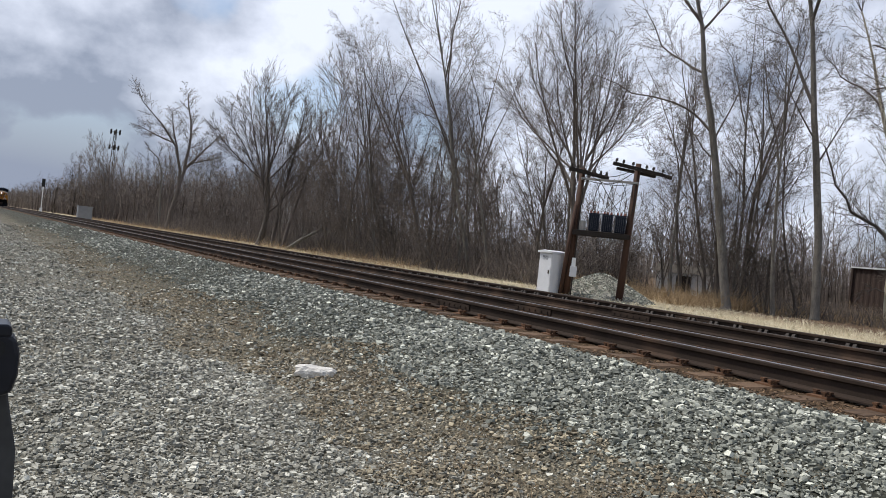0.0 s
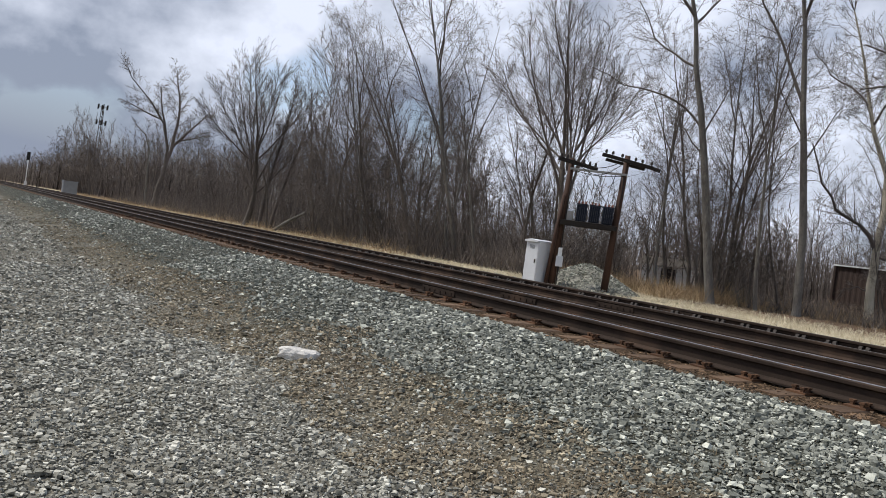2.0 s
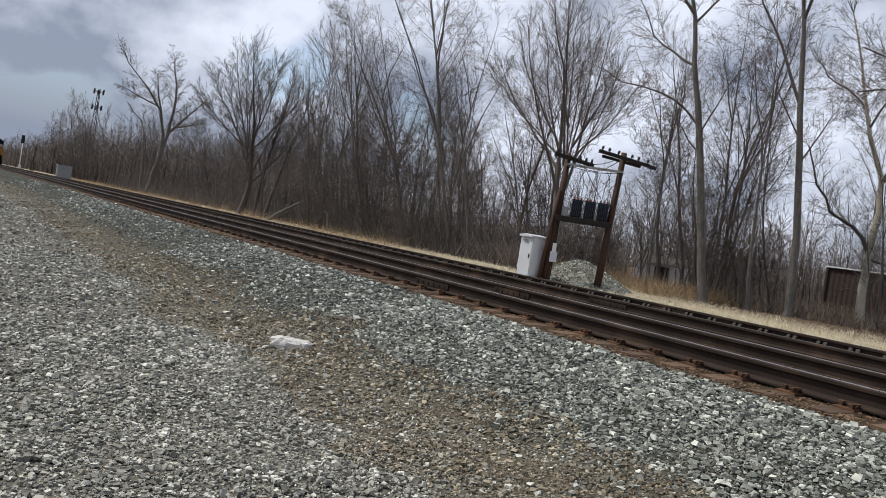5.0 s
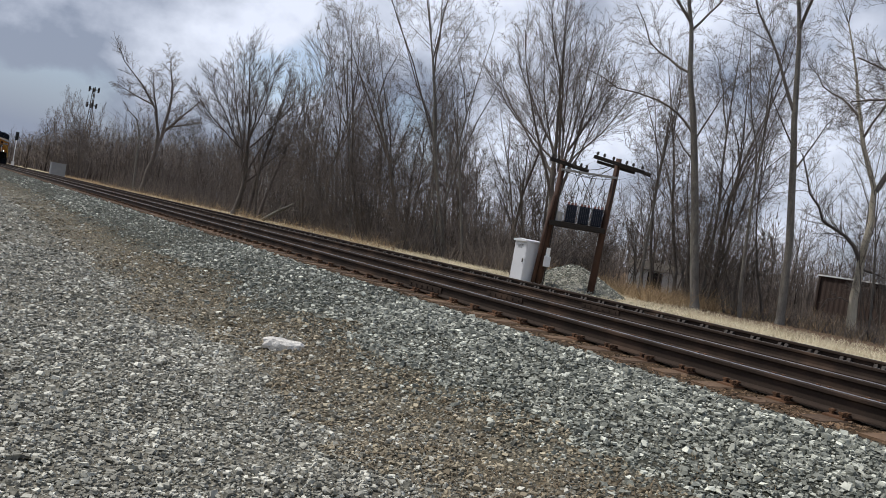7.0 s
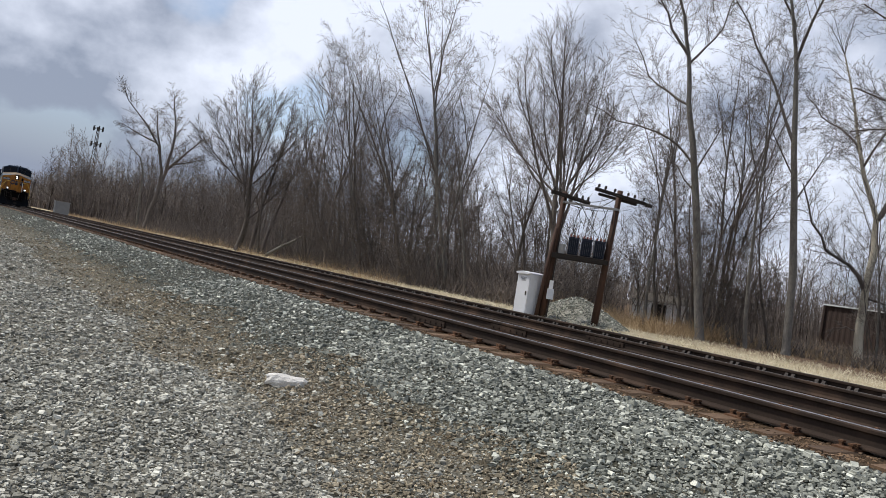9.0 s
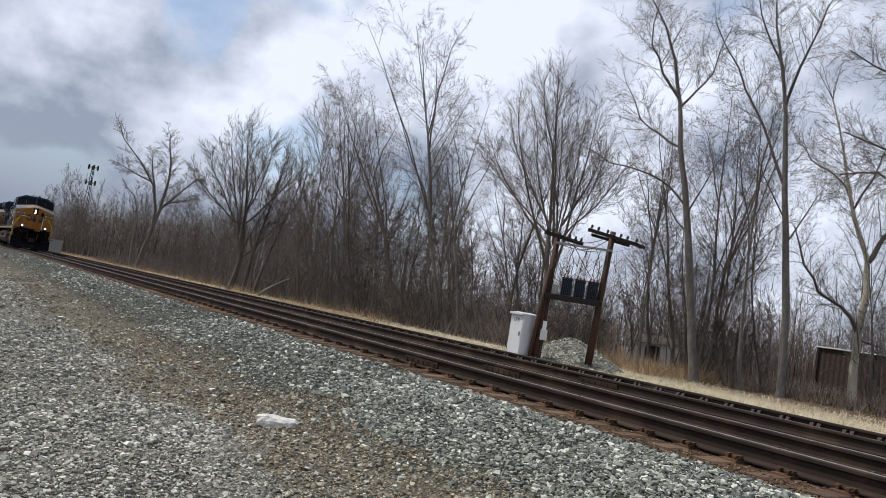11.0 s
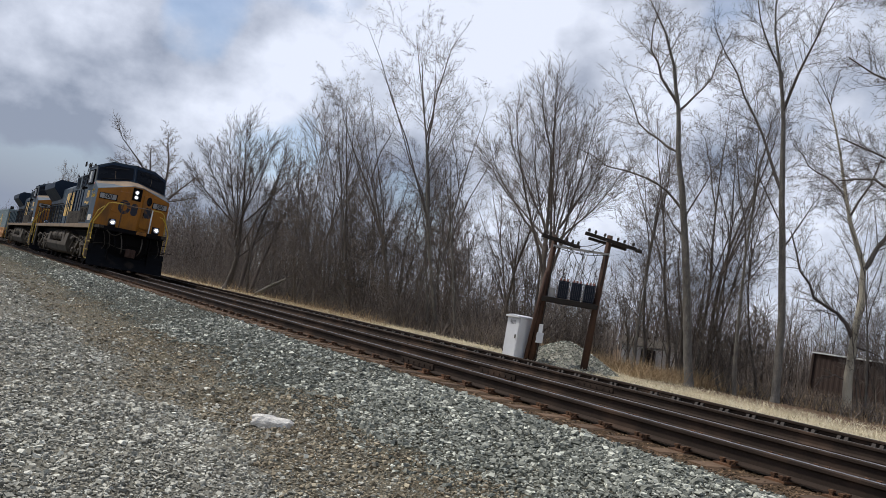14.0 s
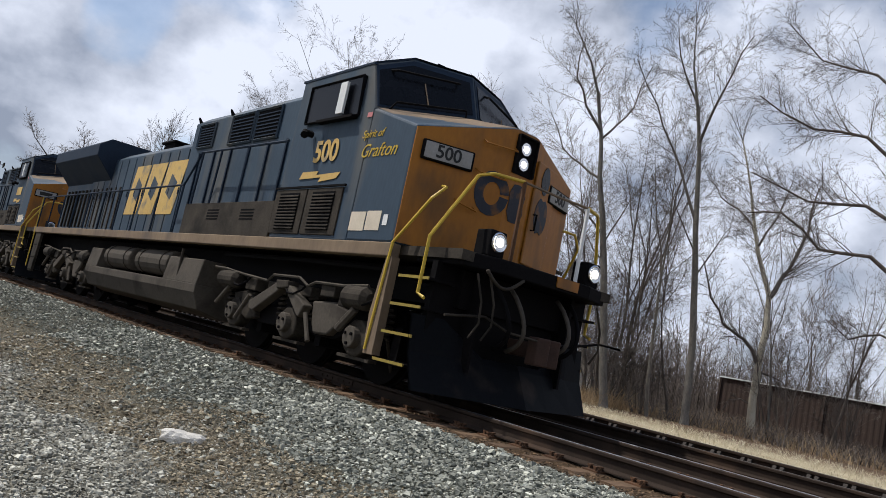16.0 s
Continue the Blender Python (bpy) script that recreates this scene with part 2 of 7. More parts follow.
M = {
    "bark": material("bark", (0.028, 0.023, 0.019), (0.20, 0.168, 0.14), 0.9, 0, 6, 40, 1.0, 0.05, per_object=0.35, stretch=(1, 1, 0.3)),
    "bark_pale": material("bark pale", (0.036, 0.032, 0.026), (0.27, 0.245, 0.21), 0.88, 0, 7, 35, 1.0, 0.05, stretch=(1, 1, 0.3)),
    "bark_bare": material("peeled pale trunk", (0.28, 0.235, 0.165), (0.74, 0.68, 0.54), 0.85, 0, 4, 35, 1.0, 0.03, stretch=(1, 1, 0.3)),
    "twig": material("twig", (0.044, 0.036, 0.031), (0.180, 0.150, 0.130), 0.9, 0, 0.6, 5, 0, per_object=0.5),
    "twig_pale": material("twig pale", (0.050, 0.042, 0.037), (0.175, 0.152, 0.134), 0.9, 0, 0.6, 5, 0, per_object=0.3),
    "brush": material("brush", (0.030, 0.024, 0.020), (0.240, 0.200, 0.168), 0.95, 0, 0.3, 4, 0, island=0.9),
    "straw": material("straw", (0.33, 0.27, 0.165), (0.76, 0.69, 0.51), 0.9, 0, 0.5, 6, 0, island=0.5),
    "weed": material("weed", (0.16, 0.105, 0.055), (0.48, 0.35, 0.20), 0.9, 0, 0.5, 6, 0, island=0.6),
    "litter": material("dry litter", (0.085, 0.060, 0.034), (0.30, 0.22, 0.13), 0.9, 0, 0.5, 6, 0, island=0.6),
    "lot_stone": material("lot stone", (0.070, 0.064, 0.046), (0.62, 0.60, 0.505), 0.85, 0, 14, 120, 0.5, 0.004, island=0.80, skew=2.6),
    "lot_piece": material("lot piece", (0.070, 0.064, 0.046), (0.62, 0.60, 0.505), 0.85, 0, 14, 120, 0.5, 0.004, per_object=0.80, skew=2.6),
    "ballast": material("ballast stone", (0.046, 0.051, 0.041), (0.62, 0.62, 0.52), 0.8, 0, 14, 120, 0.5, 0.004, island=0.84, skew=4.3),
    "verge_stone": material("verge stone", (0.070, 0.054, 0.034), (0.42, 0.36, 0.25), 0.9, 0, 14, 120, 0.4, 0.004, island=0.8, skew=2.0),
    "ballast_rust": material("rusty ballast", (0.045, 0.030, 0.018), (0.20, 0.125, 0.07), 0.85, 0, 14, 120, 0.4, 0.004, island=0.9),
    "rail": material("rail steel", (0.013, 0.010, 0.008), (0.048, 0.034, 0.026), 0.8, 0.0, 3, 50, 0.3, 0.003, stain=(0.07, 0.045, 0.031), stain_amt=0.3, spec=0.08),
    "rail_head": material("rail head", (0.07, 0.07, 0.078), (0.17, 0.175, 0.19), 0.5, 0.7, 2, 40, 0.05, 0.001, stretch=(0.05, 1, 1)),
    "rail_dull": material("dull rail head", (0.025, 0.021, 0.019), (0.07, 0.058, 0.05), 0.65, 0.1, 2, 40, 0.1, 0.001, stretch=(0.1, 1, 1)),
    "rust": material("rusty iron", (0.042, 0.022, 0.012), (0.15, 0.076, 0.039), 0.9, 0.1, 6, 60, 0.5, 0.004, per_object=0.5),
    "coupler_iron": material("dark rusted iron", (0.018, 0.010, 0.007), (0.070, 0.038, 0.026), 0.8, 0.1, 6, 50, 0.4, 0.004),
    "tie": material("weathered tie", (0.032, 0.020, 0.012), (0.155, 0.095, 0.054), 0.9, 0, 5, 40, 0.6, 0.01, per_object=0.6, stretch=(1, 0.2, 1)),
    "anchor": material("black anchor", (0.015, 0.013, 0.012), (0.05, 0.04, 0.033), 0.7, 0.3, 6, 60, 0.2, 0.003),
    "blue": material("faded dark blue paint", (0.010, 0.022, 0.040), (0.043, 0.072, 0.100), 0.6, 0, 1.6, 24, 0.10, 0.004, stain=(0.095, 0.092, 0.080), stain_amt=0.42, stain_scale=1.3, stretch=(1, 1, 0.22)),
    "blue_roof": material("dark blue roof", (0.006, 0.012, 0.024), (0.018, 0.032, 0.054), 0.6, 0, 1.5, 20, 0.06, 0.003, spec=0.15),
    "blue_deep": material("deep blue lettering", (0.010, 0.013, 0.022), (0.026, 0.030, 0.042), 0.6, 0, 4, 30, 0, stain=(0.17, 0.07, 0.012), stain_amt=0.32, stain_scale=5),
    "yellow": material("dull orange-yellow paint", (0.18, 0.064, 0.003), (0.38, 0.145, 0.008), 0.5, 0, 1.2, 18, 0.06, 0.003, stain=(0.085, 0.042, 0.014), stain_amt=0.33, stain_scale=1.6, stretch=(1, 1, 0.4)),
    "yellow_side": material("faded yellow emblem", (0.42, 0.26, 0.07), (0.66, 0.45, 0.15), 0.6, 0, 1.5, 20, 0.05, 0.003, stain=(0.12, 0.13, 0.13), stain_amt=0.35, stain_scale=3.0),
    "safety": material("safety yellow", (0.36, 0.23, 0.02), (0.56, 0.39, 0.05), 0.5, 0, 4, 40, 0.05),
    "sill": material("dusty tan sill", (0.11, 0.075, 0.045), (0.25, 0.18, 0.115), 0.75, 0, 1.2, 20, 0.1, 0.004, stain=(0.10, 0.075, 0.055), stain_amt=0.4, stretch=(1, 1, 0.4)),
    "grime": material("road grime grey", (0.012, 0.010, 0.008), (0.078, 0.066, 0.052), 0.85, 0, 3.5, 30, 0.4, 0.008, stain=(0.010, 0.009, 0.008), stain_amt=0.45, spec=0.1),
    # near-black iron; also painted in as the shade inside louvres and slots
    "black": material("black iron and recess shade", (0.0025, 0.0025, 0.003), (0.010, 0.009, 0.009), 0.8, 0.0, 3, 30, 0.2, 0.004, spec=0.05),
    "plow": material("black plow plate", (0.002, 0.0022, 0.003), (0.008, 0.009, 0.011), 0.6, 0.0, 2, 30, 0.1, 0.003, stain=(0.035, 0.027, 0.022), stain_amt=0.14, spec=0.05),
    "glass": material("dark cab glass", (0.002, 0.0025, 0.004), (0.006, 0.007, 0.010), 0.25, 0, 2, 20, 0, spec=0.14),
    "white": material("off-white paint", (0.50, 0.50, 0.48), (0.78, 0.78, 0.75), 0.6, 0, 3, 40, 0.05),
    "cabinet": material("pale grey aluminium paint", (0.42, 0.43, 0.45), (0.55, 0.56, 0.58), 0.5, 0.1, 2, 30, 0.03),
    "galvanised": material("dull galvanised steel", (0.16, 0.165, 0.17), (0.27, 0.275, 0.28), 0.6, 0.1, 2, 30, 0.03),
    "ink": material("black lettering", (0.008, 0.008, 0.008), (0.02, 0.02, 0.02), 0.6, 0, 5, 40, 0),
    "patch": material("cream patch", (0.45, 0.38, 0.28), (0.66, 0.58, 0.46), 0.7, 0, 4, 40, 0.05),
    "tank_grey": material("dusty grey tank", (0.036, 0.031, 0.025), (0.108, 0.093, 0.075), 0.8, 0, 2, 25, 0.1, 0.004, stain=(0.03, 0.025, 0.02), stain_amt=0.25, spec=0.1),
    "concrete": material("broken concrete", (0.38, 0.355, 0.315), (0.78, 0.745, 0.68), 0.9, 0, 14, 90, 0.9, 0.012),
    "pole_wood": material("creosoted pole wood", (0.016, 0.010, 0.007), (0.085, 0.042, 0.026), 0.85, 0, 3, 40, 0.5, 0.01, stretch=(1, 1, 0.1)),
    "dark_wood": material("dark old timber", (0.009, 0.007, 0.006), (0.034, 0.028, 0.024), 0.9, 0, 3, 40, 0.4, 0.01),
    "pale_wood": material("weathered pale timber", (0.17, 0.165, 0.155), (0.36, 0.35, 0.33), 0.85, 0, 3, 40, 0.2, 0.005),
    "trafo": material("blue-black transformer paint", (0.010, 0.013, 0.022), (0.03, 0.036, 0.055), 0.45, 0.1, 3, 30, 0.05),
    "copper": material("brown bushing glaze", (0.16, 0.05, 0.035), (0.30, 0.11, 0.07), 0.4, 0, 5, 40, 0),
    "wall_rust": material("brown corrugated steel", (0.022, 0.014, 0.011), (0.065, 0.043, 0.033), 0.8, 0.1, 0.6, 12, 0.2, 0.01),
    "orange_car": material("faded orange car paint", (0.33, 0.15, 0.05), (0.52, 0.28, 0.12), 0.6, 0, 1, 20, 0.1, 0.004, stain=(0.2, 0.13, 0.08), stain_amt=0.3),
    "container": material("slate green container paint", (0.09, 0.13, 0.14), (0.17, 0.215, 0.22), 0.55, 0, 0.7, 14, 0.08, 0.004),
    "container_grey": material("pale grey container paint", (0.22, 0.24, 0.25), (0.36, 0.38, 0.39), 0.55, 0, 0.7, 14, 0.08, 0.004),
    "safety_worn": material("worn yellow edge", (0.10, 0.075, 0.02), (0.40, 0.29, 0.05), 0.6, 0, 8, 60, 0.05),
    "flag": material("red sticker", (0.4, 0.08, 0.07), (0.6, 0.3, 0.3), 0.6, 0, 20, 60, 0),
    "mirror_black": material("black mirror housing", (0.006, 0.007, 0.010), (0.02, 0.022, 0.03), 0.35, 0, 4, 40, 0.02),
    "car_black": material("black car door paint", (0.005, 0.005, 0.006), (0.014, 0.014, 0.016), 0.25, 0, 3, 40, 0.0, spec=0.6),
    "rubber": material("grey rubber seal", (0.025, 0.025, 0.025), (0.07, 0.07, 0.068), 0.6, 0, 6, 50, 0.05),
    "head_glow": glow("lit headlight", (1.0, 0.86, 0.76), 14.0),
    "dim_glow": glow("lit ditch light", (1.0, 0.88, 0.72), 9.0),
    "unlit": material("unlit lamp glass", (0.08, 0.08, 0.08), (0.18, 0.18, 0.18), 0.2, 0.3, 5, 30, 0),
    "reflector": material("lamp reflector", (0.5, 0.5, 0.5), (0.8, 0.8, 0.8), 0.2, 0.9, 5, 30, 0),
}


def mixed_ground():
    """Gravel lot, litter-strewn verge, ballast shoulder and dry ground, by where they lie across the line."""
    m = bpy.data.materials.new("ground")
    m.use_nodes = True
    t = m.node_tree
    b = t.nodes["Principled BSDF"]
    c = t.nodes.new("ShaderNodeTexCoord")
    s = t.nodes.new("ShaderNodeSeparateXYZ")
    t.links.new(c.outputs["Object"], s.inputs[0])

    def nz(scale, d=6.0):
        n = t.nodes.new("ShaderNodeTexNoise")
        n.inputs["Scale"].default_value, n.inputs["Detail"].default_value = scale, d
        t.links.new(c.outputs["Object"], n.inputs["Vector"])
        return n.outputs[0]

    def mth(op, a, bb, clamp=False):
        n = t.nodes.new("ShaderNodeMath")
        n.operation, n.use_clamp = op, clamp
        for i, v in enumerate((a, bb)):
            if isinstance(v, (int, float)):
                n.inputs[i].default_value = v
            else:
                t.links.new(v, n.inputs[i])
        return n.outputs[0]

    def step(v, a, z):
        n = t.nodes.new("ShaderNodeMapRange")
        n.inputs["From Min"].default_value, n.inputs["From Max"].default_value = a, z
        t.links.new(v, n.inputs["Value"])
        return n.outputs[0]

    def mixc(f, a, bb):
        n = t.nodes.new("ShaderNodeMixRGB")
        t.links.new(f, n.inputs[0])
        for i, v in ((1, a), (2, bb)):
            if isinstance(v, tuple):
                n.inputs[i].default_value = (*v, 1)
            else:
                t.links.new(v, n.inputs[i])
        return n.outputs[0]

    vor = t.nodes.new("ShaderNodeTexVoronoi")
    vor.inputs["Scale"].default_value = 30.0
    t.links.new(c.outputs["Object"], vor.inputs["Vector"])
    cell = t.nodes.new("ShaderNodeSeparateColor")
    t.links.new(vor.outputs["Color"], cell.inputs[0])
    # each cell darkens towards its rim: shade between stones put into the colour
    cellv = mth("MULTIPLY", cell.outputs[0], mth("SUBTRACT", 1.25, mth("MULTIPLY", vor.outputs["Distance"], 1.9)), True)
    lot = mixc(mth("ADD", mth("MULTIPLY", cellv, 0.9), mth("MULTIPLY", nz(0.7), 0.25)), (0.045, 0.040, 0.030), (0.50, 0.47, 0.38))
    bal = mixc(cellv, (0.032, 0.033, 0.026), (0.38, 0.375, 0.31))
    dirt = mixc(mth("ADD", mth("MULTIPLY", cellv, 0.5), mth("MULTIPLY", nz(3.0), 0.5)), (0.050, 0.041, 0.025), (0.20, 0.17, 0.11))
    dry = mixc(nz(1.5), (0.24, 0.185, 0.11), (0.60, 0.53, 0.37))
    wood = mixc(nz(0.9), (0.07, 0.05, 0.035), (0.18, 0.12, 0.075))
    wob = mth("MULTIPLY", mth("SUBTRACT", nz(0.35), 0.5), 1.6)
    y = mth("ADD", s.outputs[1], wob)
    verge = mth("MULTIPLY", mth("MULTIPLY", step(y, 2.2, 3.0), step(y, 4.3, 3.5)), mth("MULTIPLY", step(nz(1.1), 0.36, 0.66), 0.75), True)
    col = mixc(step(y, 3.3, 3.9), lot, bal)
    col = mixc(verge, col, dirt)
    bed = mixc(mth("ADD", mth("MULTIPLY", cellv, 0.6), mth("MULTIPLY", nz(4.0), 0.4)), (0.035, 0.024, 0.015), (0.16, 0.105, 0.062))
    col = mixc(mth("MULTIPLY", step(s.outputs[1], 5.45, 5.75), step(s.outputs[1], 12.2, 11.8)), col, bed)
    col = mixc(step(y, 12.6, 13.3), col, dry)
    col = mixc(step(y, 21.5, 25.0), col, wood)
    t.links.new(col, b.inputs["Base Color"])
    b.inputs["Roughness"].default_value = 0.95
    b.inputs["Specular IOR Level"].default_value = 0.05
    bp = t.nodes.new("ShaderNodeBump")
    bp.inputs["Strength"].default_value, bp.inputs["Distance"].default_value = 1.0, 0.05
    t.links.new(mth("ADD", mth("MULTIPLY", cellv, 1.0), nz(9.0)), bp.inputs["Height"])
    t.links.new(bp.outputs[0], b.inputs["Normal"])
    return m


# ---- building helpers ----
class Build:
    """Collects vertices and faces of one mesh."""

    def __init__(self):
        self.v, self.f = [], []

    def add(self, verts, faces):
        k = len(self.v)
        self.v += [tuple(p) for p in verts]
        self.f += [tuple(i + k for i in q) for q in faces]
        return self

    def box(self, x0, x1, y0, y1, z0, z1):
        vs = [(x, y, z) for x in (x0, x1) for y in (y0, y1) for z in (z0, z1)]
        return self.add(vs, [(0, 1, 3, 2), (4, 6, 7, 5), (0, 4, 5, 1), (2, 3, 7, 6), (0, 2, 6, 4), (1, 5, 7, 3)])

    def prism(self, outline, lo, hi, axis="x"):
        """An outline of (a, b) pairs pushed along an axis: x takes (y, z), y takes (x, z), z takes (x, y)."""
        place = {"x": lambda a, b, c: (c, a, b), "y": lambda a, b, c: (a, c, b), "z": lambda a, b, c: (a, b, c)}[axis]
        n = len(outline)
        vs = [place(a, b, lo) for a, b in outline] + [place(a, b, hi) for a, b in outline]
        fs = [tuple(range(n - 1, -1, -1)), tuple(range(n, 2 * n))] + [(i, (i + 1) % n, n + (i + 1) % n, n + i) for i in range(n)]
        return self.add(vs, fs)

    def tube(self, pts, r0, r1=None, n=6, caps=True):
        pts = [Vector(p) for p in pts]
        r1 = r0 if r1 is None else r1
        d0 = (pts[1] - pts[0]).normalized()
        side = d0.cross(Vector((0.31, 0.17, 0.94)))
        if side.length < 0.05:
            side = d0.cross(Vector((1, 0, 0)))
        side.normalize()
        vs, last = [], len(pts) - 1
        for i, p in enumerate(pts):
            d = (pts[min(i + 1, last)] - pts[max(i - 1, 0)])
            d = d.normalized() if d.length > 1e-6 else d0
            side = (side - d * side.dot(d))
            side = side.normalized() if side.length > 1e-6 else d.orthogonal().normalized()
            up = d.cross(side)
            r = r0 + (r1 - r0) * i / last
            vs += [p + (side * math.cos(2 * math.pi * k / n) + up * math.sin(2 * math.pi * k / n)) * r for k in range(n)]
        fs = [(i * n + k, i * n + (k + 1) % n, (i + 1) * n + (k + 1) % n, (i + 1) * n + k) for i in range(last) for k in range(n)]
        if caps:
            fs += [tuple(range(n - 1, -1, -1)), tuple(last * n + k for k in range(n))]
        return self.add(vs, fs)

    def disc(self, c, axis, r, thick, n=16):
        a = Vector(axis).normalized()
        return self.tube([Vector(c) - a * thick / 2, Vector(c) + a * thick / 2], r, r, n)

    def quad(self, a, b, c, d):
        return self.add([a, b, c, d], [(0, 1, 2, 3)])

    def mesh(self, name, mat, fix=True, smooth=False):
        me = bpy.data.meshes.new(name)
        me.from_pydata(self.v, [], self.f)
        if fix:
            bm = bmesh.new()
            bm.from_mesh(me)
            bmesh.ops.recalc_face_normals(bm, faces=bm.faces)
            bm.to_mesh(me)
            bm.free()
        if smooth:
            me.polygons.foreach_set("use_smooth", [True] * len(me.polygons))
        me.materials.append(mat)
        me.update()
        return me


def part(name, b, mat, parent=None, label="", bevel=0.0, smooth=False, fix=True):
    """One mesh object, under a thing or under a part."""
    ob = new(name, b.mesh(name, M[mat] if isinstance(mat, str) else mat, fix, smooth))
    if parent is not None:
        ob.parent = parent
    if bevel:
        mod = ob.modifiers.new("edge", "BEVEL")
        mod.width, mod.segments, mod.limit_method, mod.angle_limit = bevel, 2, "ANGLE", radians(35)
    if label:
        ob["label"] = label
    return ob


def thing(name, label, category, at=(0, 0, 0), turn=0.0, group="", kind=""):
    ob = new(name)
    ob.matrix_world = pose(*at, 0, 0, turn)
    return tagged(ob, label, category, group, kind)


def lettering(words, size, m, mat, parent, name="lettering", label="", shear=0.0, offset=0.0):
    cu = bpy.data.curves.new(name, "FONT")
    cu.body, cu.size, cu.extrude, cu.shear, cu.offset = words, size, 0.003, shear, offset
    cu.align_x, cu.align_y = "CENTER", "CENTER"
    tmp = bpy.data.objects.new(name, cu)
    scene.collection.objects.link(tmp)
    me = bpy.data.meshes.new_from_object(tmp.evaluated_get(bpy.context.evaluated_depsgraph_get()))
    bpy.data.objects.remove(tmp)
    me.materials.clear()
    me.materials.append(M[mat])
    ob = new(name, me)
    ob.parent = parent
    ob.matrix_basis = m
    if label:
        ob["label"] = label
    return ob


# ---- ground: one sheet from the gravel lot over the ballast bed to the woods ----
NEAR, FAR = 6.948, 10.587          # the centre lines of the two tracks
HALF = 0.7525                      # from a centre line to the middle of a rail
LOT = -0.80


def ground_z(x, y):
    pts = ((-4000, LOT), (2.6, LOT), (3.3, -0.74), (4.6, -0.36), (5.3, -0.225), (5.7, -0.198), (8.2, -0.198), (9.2, -0.21), (12.1, -0.20), (13.4, -0.48), (4000, -0.5))
    for (a, za), (b, zb) in zip(pts, pts[1:]):
        if y <= b:
            z = za + (zb - za) * (y - a) / (b - a)
            break
    if y < 4.9 or y > 12.8:
        far = min(1.0, 60.0 / (abs(x) + 1))
        z += 0.05 * far * noise.noise((x * 0.45, y * 0.7, 0.0)) + 0.02 * far * noise.noise((x * 1.7, y * 1.7, 3.0))
    return z


def make_ground():
    xs = [-3500, -1500, -700, -400, -260] + [-200 + 5 * i for i in range(28)] + [-60 + 1.5 * i for i in range(27)] + [-20 + 0.5 * i for i in range(61)] + [14, 20, 30, 60, 150, 600, 3500]
    ys = [-3500, -900, -250, -80, -30, -12, -6, -3] + [-1.5 + 0.25 * i for i in range(29)] + [6.2, 7.9, 9.6, 11.5, 12.2, 12.6, 13.0, 13.4, 14, 15, 16.5, 18, 20, 22, 25, 30, 36, 45, 60, 90, 150, 300, 900, 3500]
    b = Build()
    b.v = [(x, y, ground_z(x, y)) for x in xs for y in ys]
    n = len(ys)
    b.f = [(i * n + j, (i + 1) * n + j, (i + 1) * n + j + 1, i * n + j + 1) for i in range(len(xs) - 1) for j in range(n - 1)]
    ob = part("ground", b, mixed_ground(), smooth=True, fix=False)
    return tagged(ob, "grey gravel lot rising to a stone ballast bed and dry ground", "ground", kind="structure")


ground = make_ground()

# ---- the two tracks ----
RAIL = [(-0.076, -0.172), (0.076, -0.172), (0.076, -0.160), (0.022, -0.145), (0.010, -0.135), (0.010, -0.05), (0.036, -0.036), (0.037, -0.012),
        (0.028, 0.0), (-0.028, 0.0), (-0.037, -0.012), (-0.036, -0.036), (-0.010, -0.05), (-0.010, -0.135), (-0.022, -0.145), (-0.076, -0.160)]
TIE_STEP, FIRST, LAST = 0.498, -62.0, 9.0


def make_track(name, yc, label, head):
    tr = thing(name, label, "railway track", (0, yc, 0), kind="structure")
    for s in (-1, 1):
        b = Build().prism([(s * HALF + a, z) for a, z in RAIL], -420, 160, "x")
        rail = part("rail", b, "rail", tr)
        part("running_surface", Build().prism([(s * HALF - 0.027, 0.001), (s * HALF + 0.027, 0.001), (s * HALF + 0.025, 0.003), (s * HALF - 0.025, 0.003)], -420, 160, "x"), head, rail, "worn shiny rail head")
        for x in (-33.0, -9.6, 5.2):      # joint bars with bolts
            j = Build().box(x - 0.45, x + 0.45, s * HALF - 0.03, s * HALF - 0.011, -0.135, -0.052)
            for k in range(6):
                j.disc((x - 0.37 + k * 0.148, s * HALF - 0.035, -0.092), (0, 1, 0), 0.017, 0.02, 8)
            part("joint_bar", j, "rail", tr)
    # far lengths of sleepers and plates in one piece each
    far = Build()
    k = 0
    while FIRST - TIE_STEP * k > -230:
        x = FIRST - TIE_STEP * (k + 1)
        far.box(x - 0.115, x + 0.115, -1.3, 1.3, -0.37, -0.192)
        k += 1
    tagged(part("sleepers", far, "tie", tr, "", fix=False), kind="stuff")
    return tr


near_track = make_track("near_track", NEAR, "rusty-sided steel rails spiked to weathered timber sleepers", "rail_head")
far_track = make_track("far_track", FAR, "dull brown rails on timber sleepers with black rail anchors", "rail_dull")


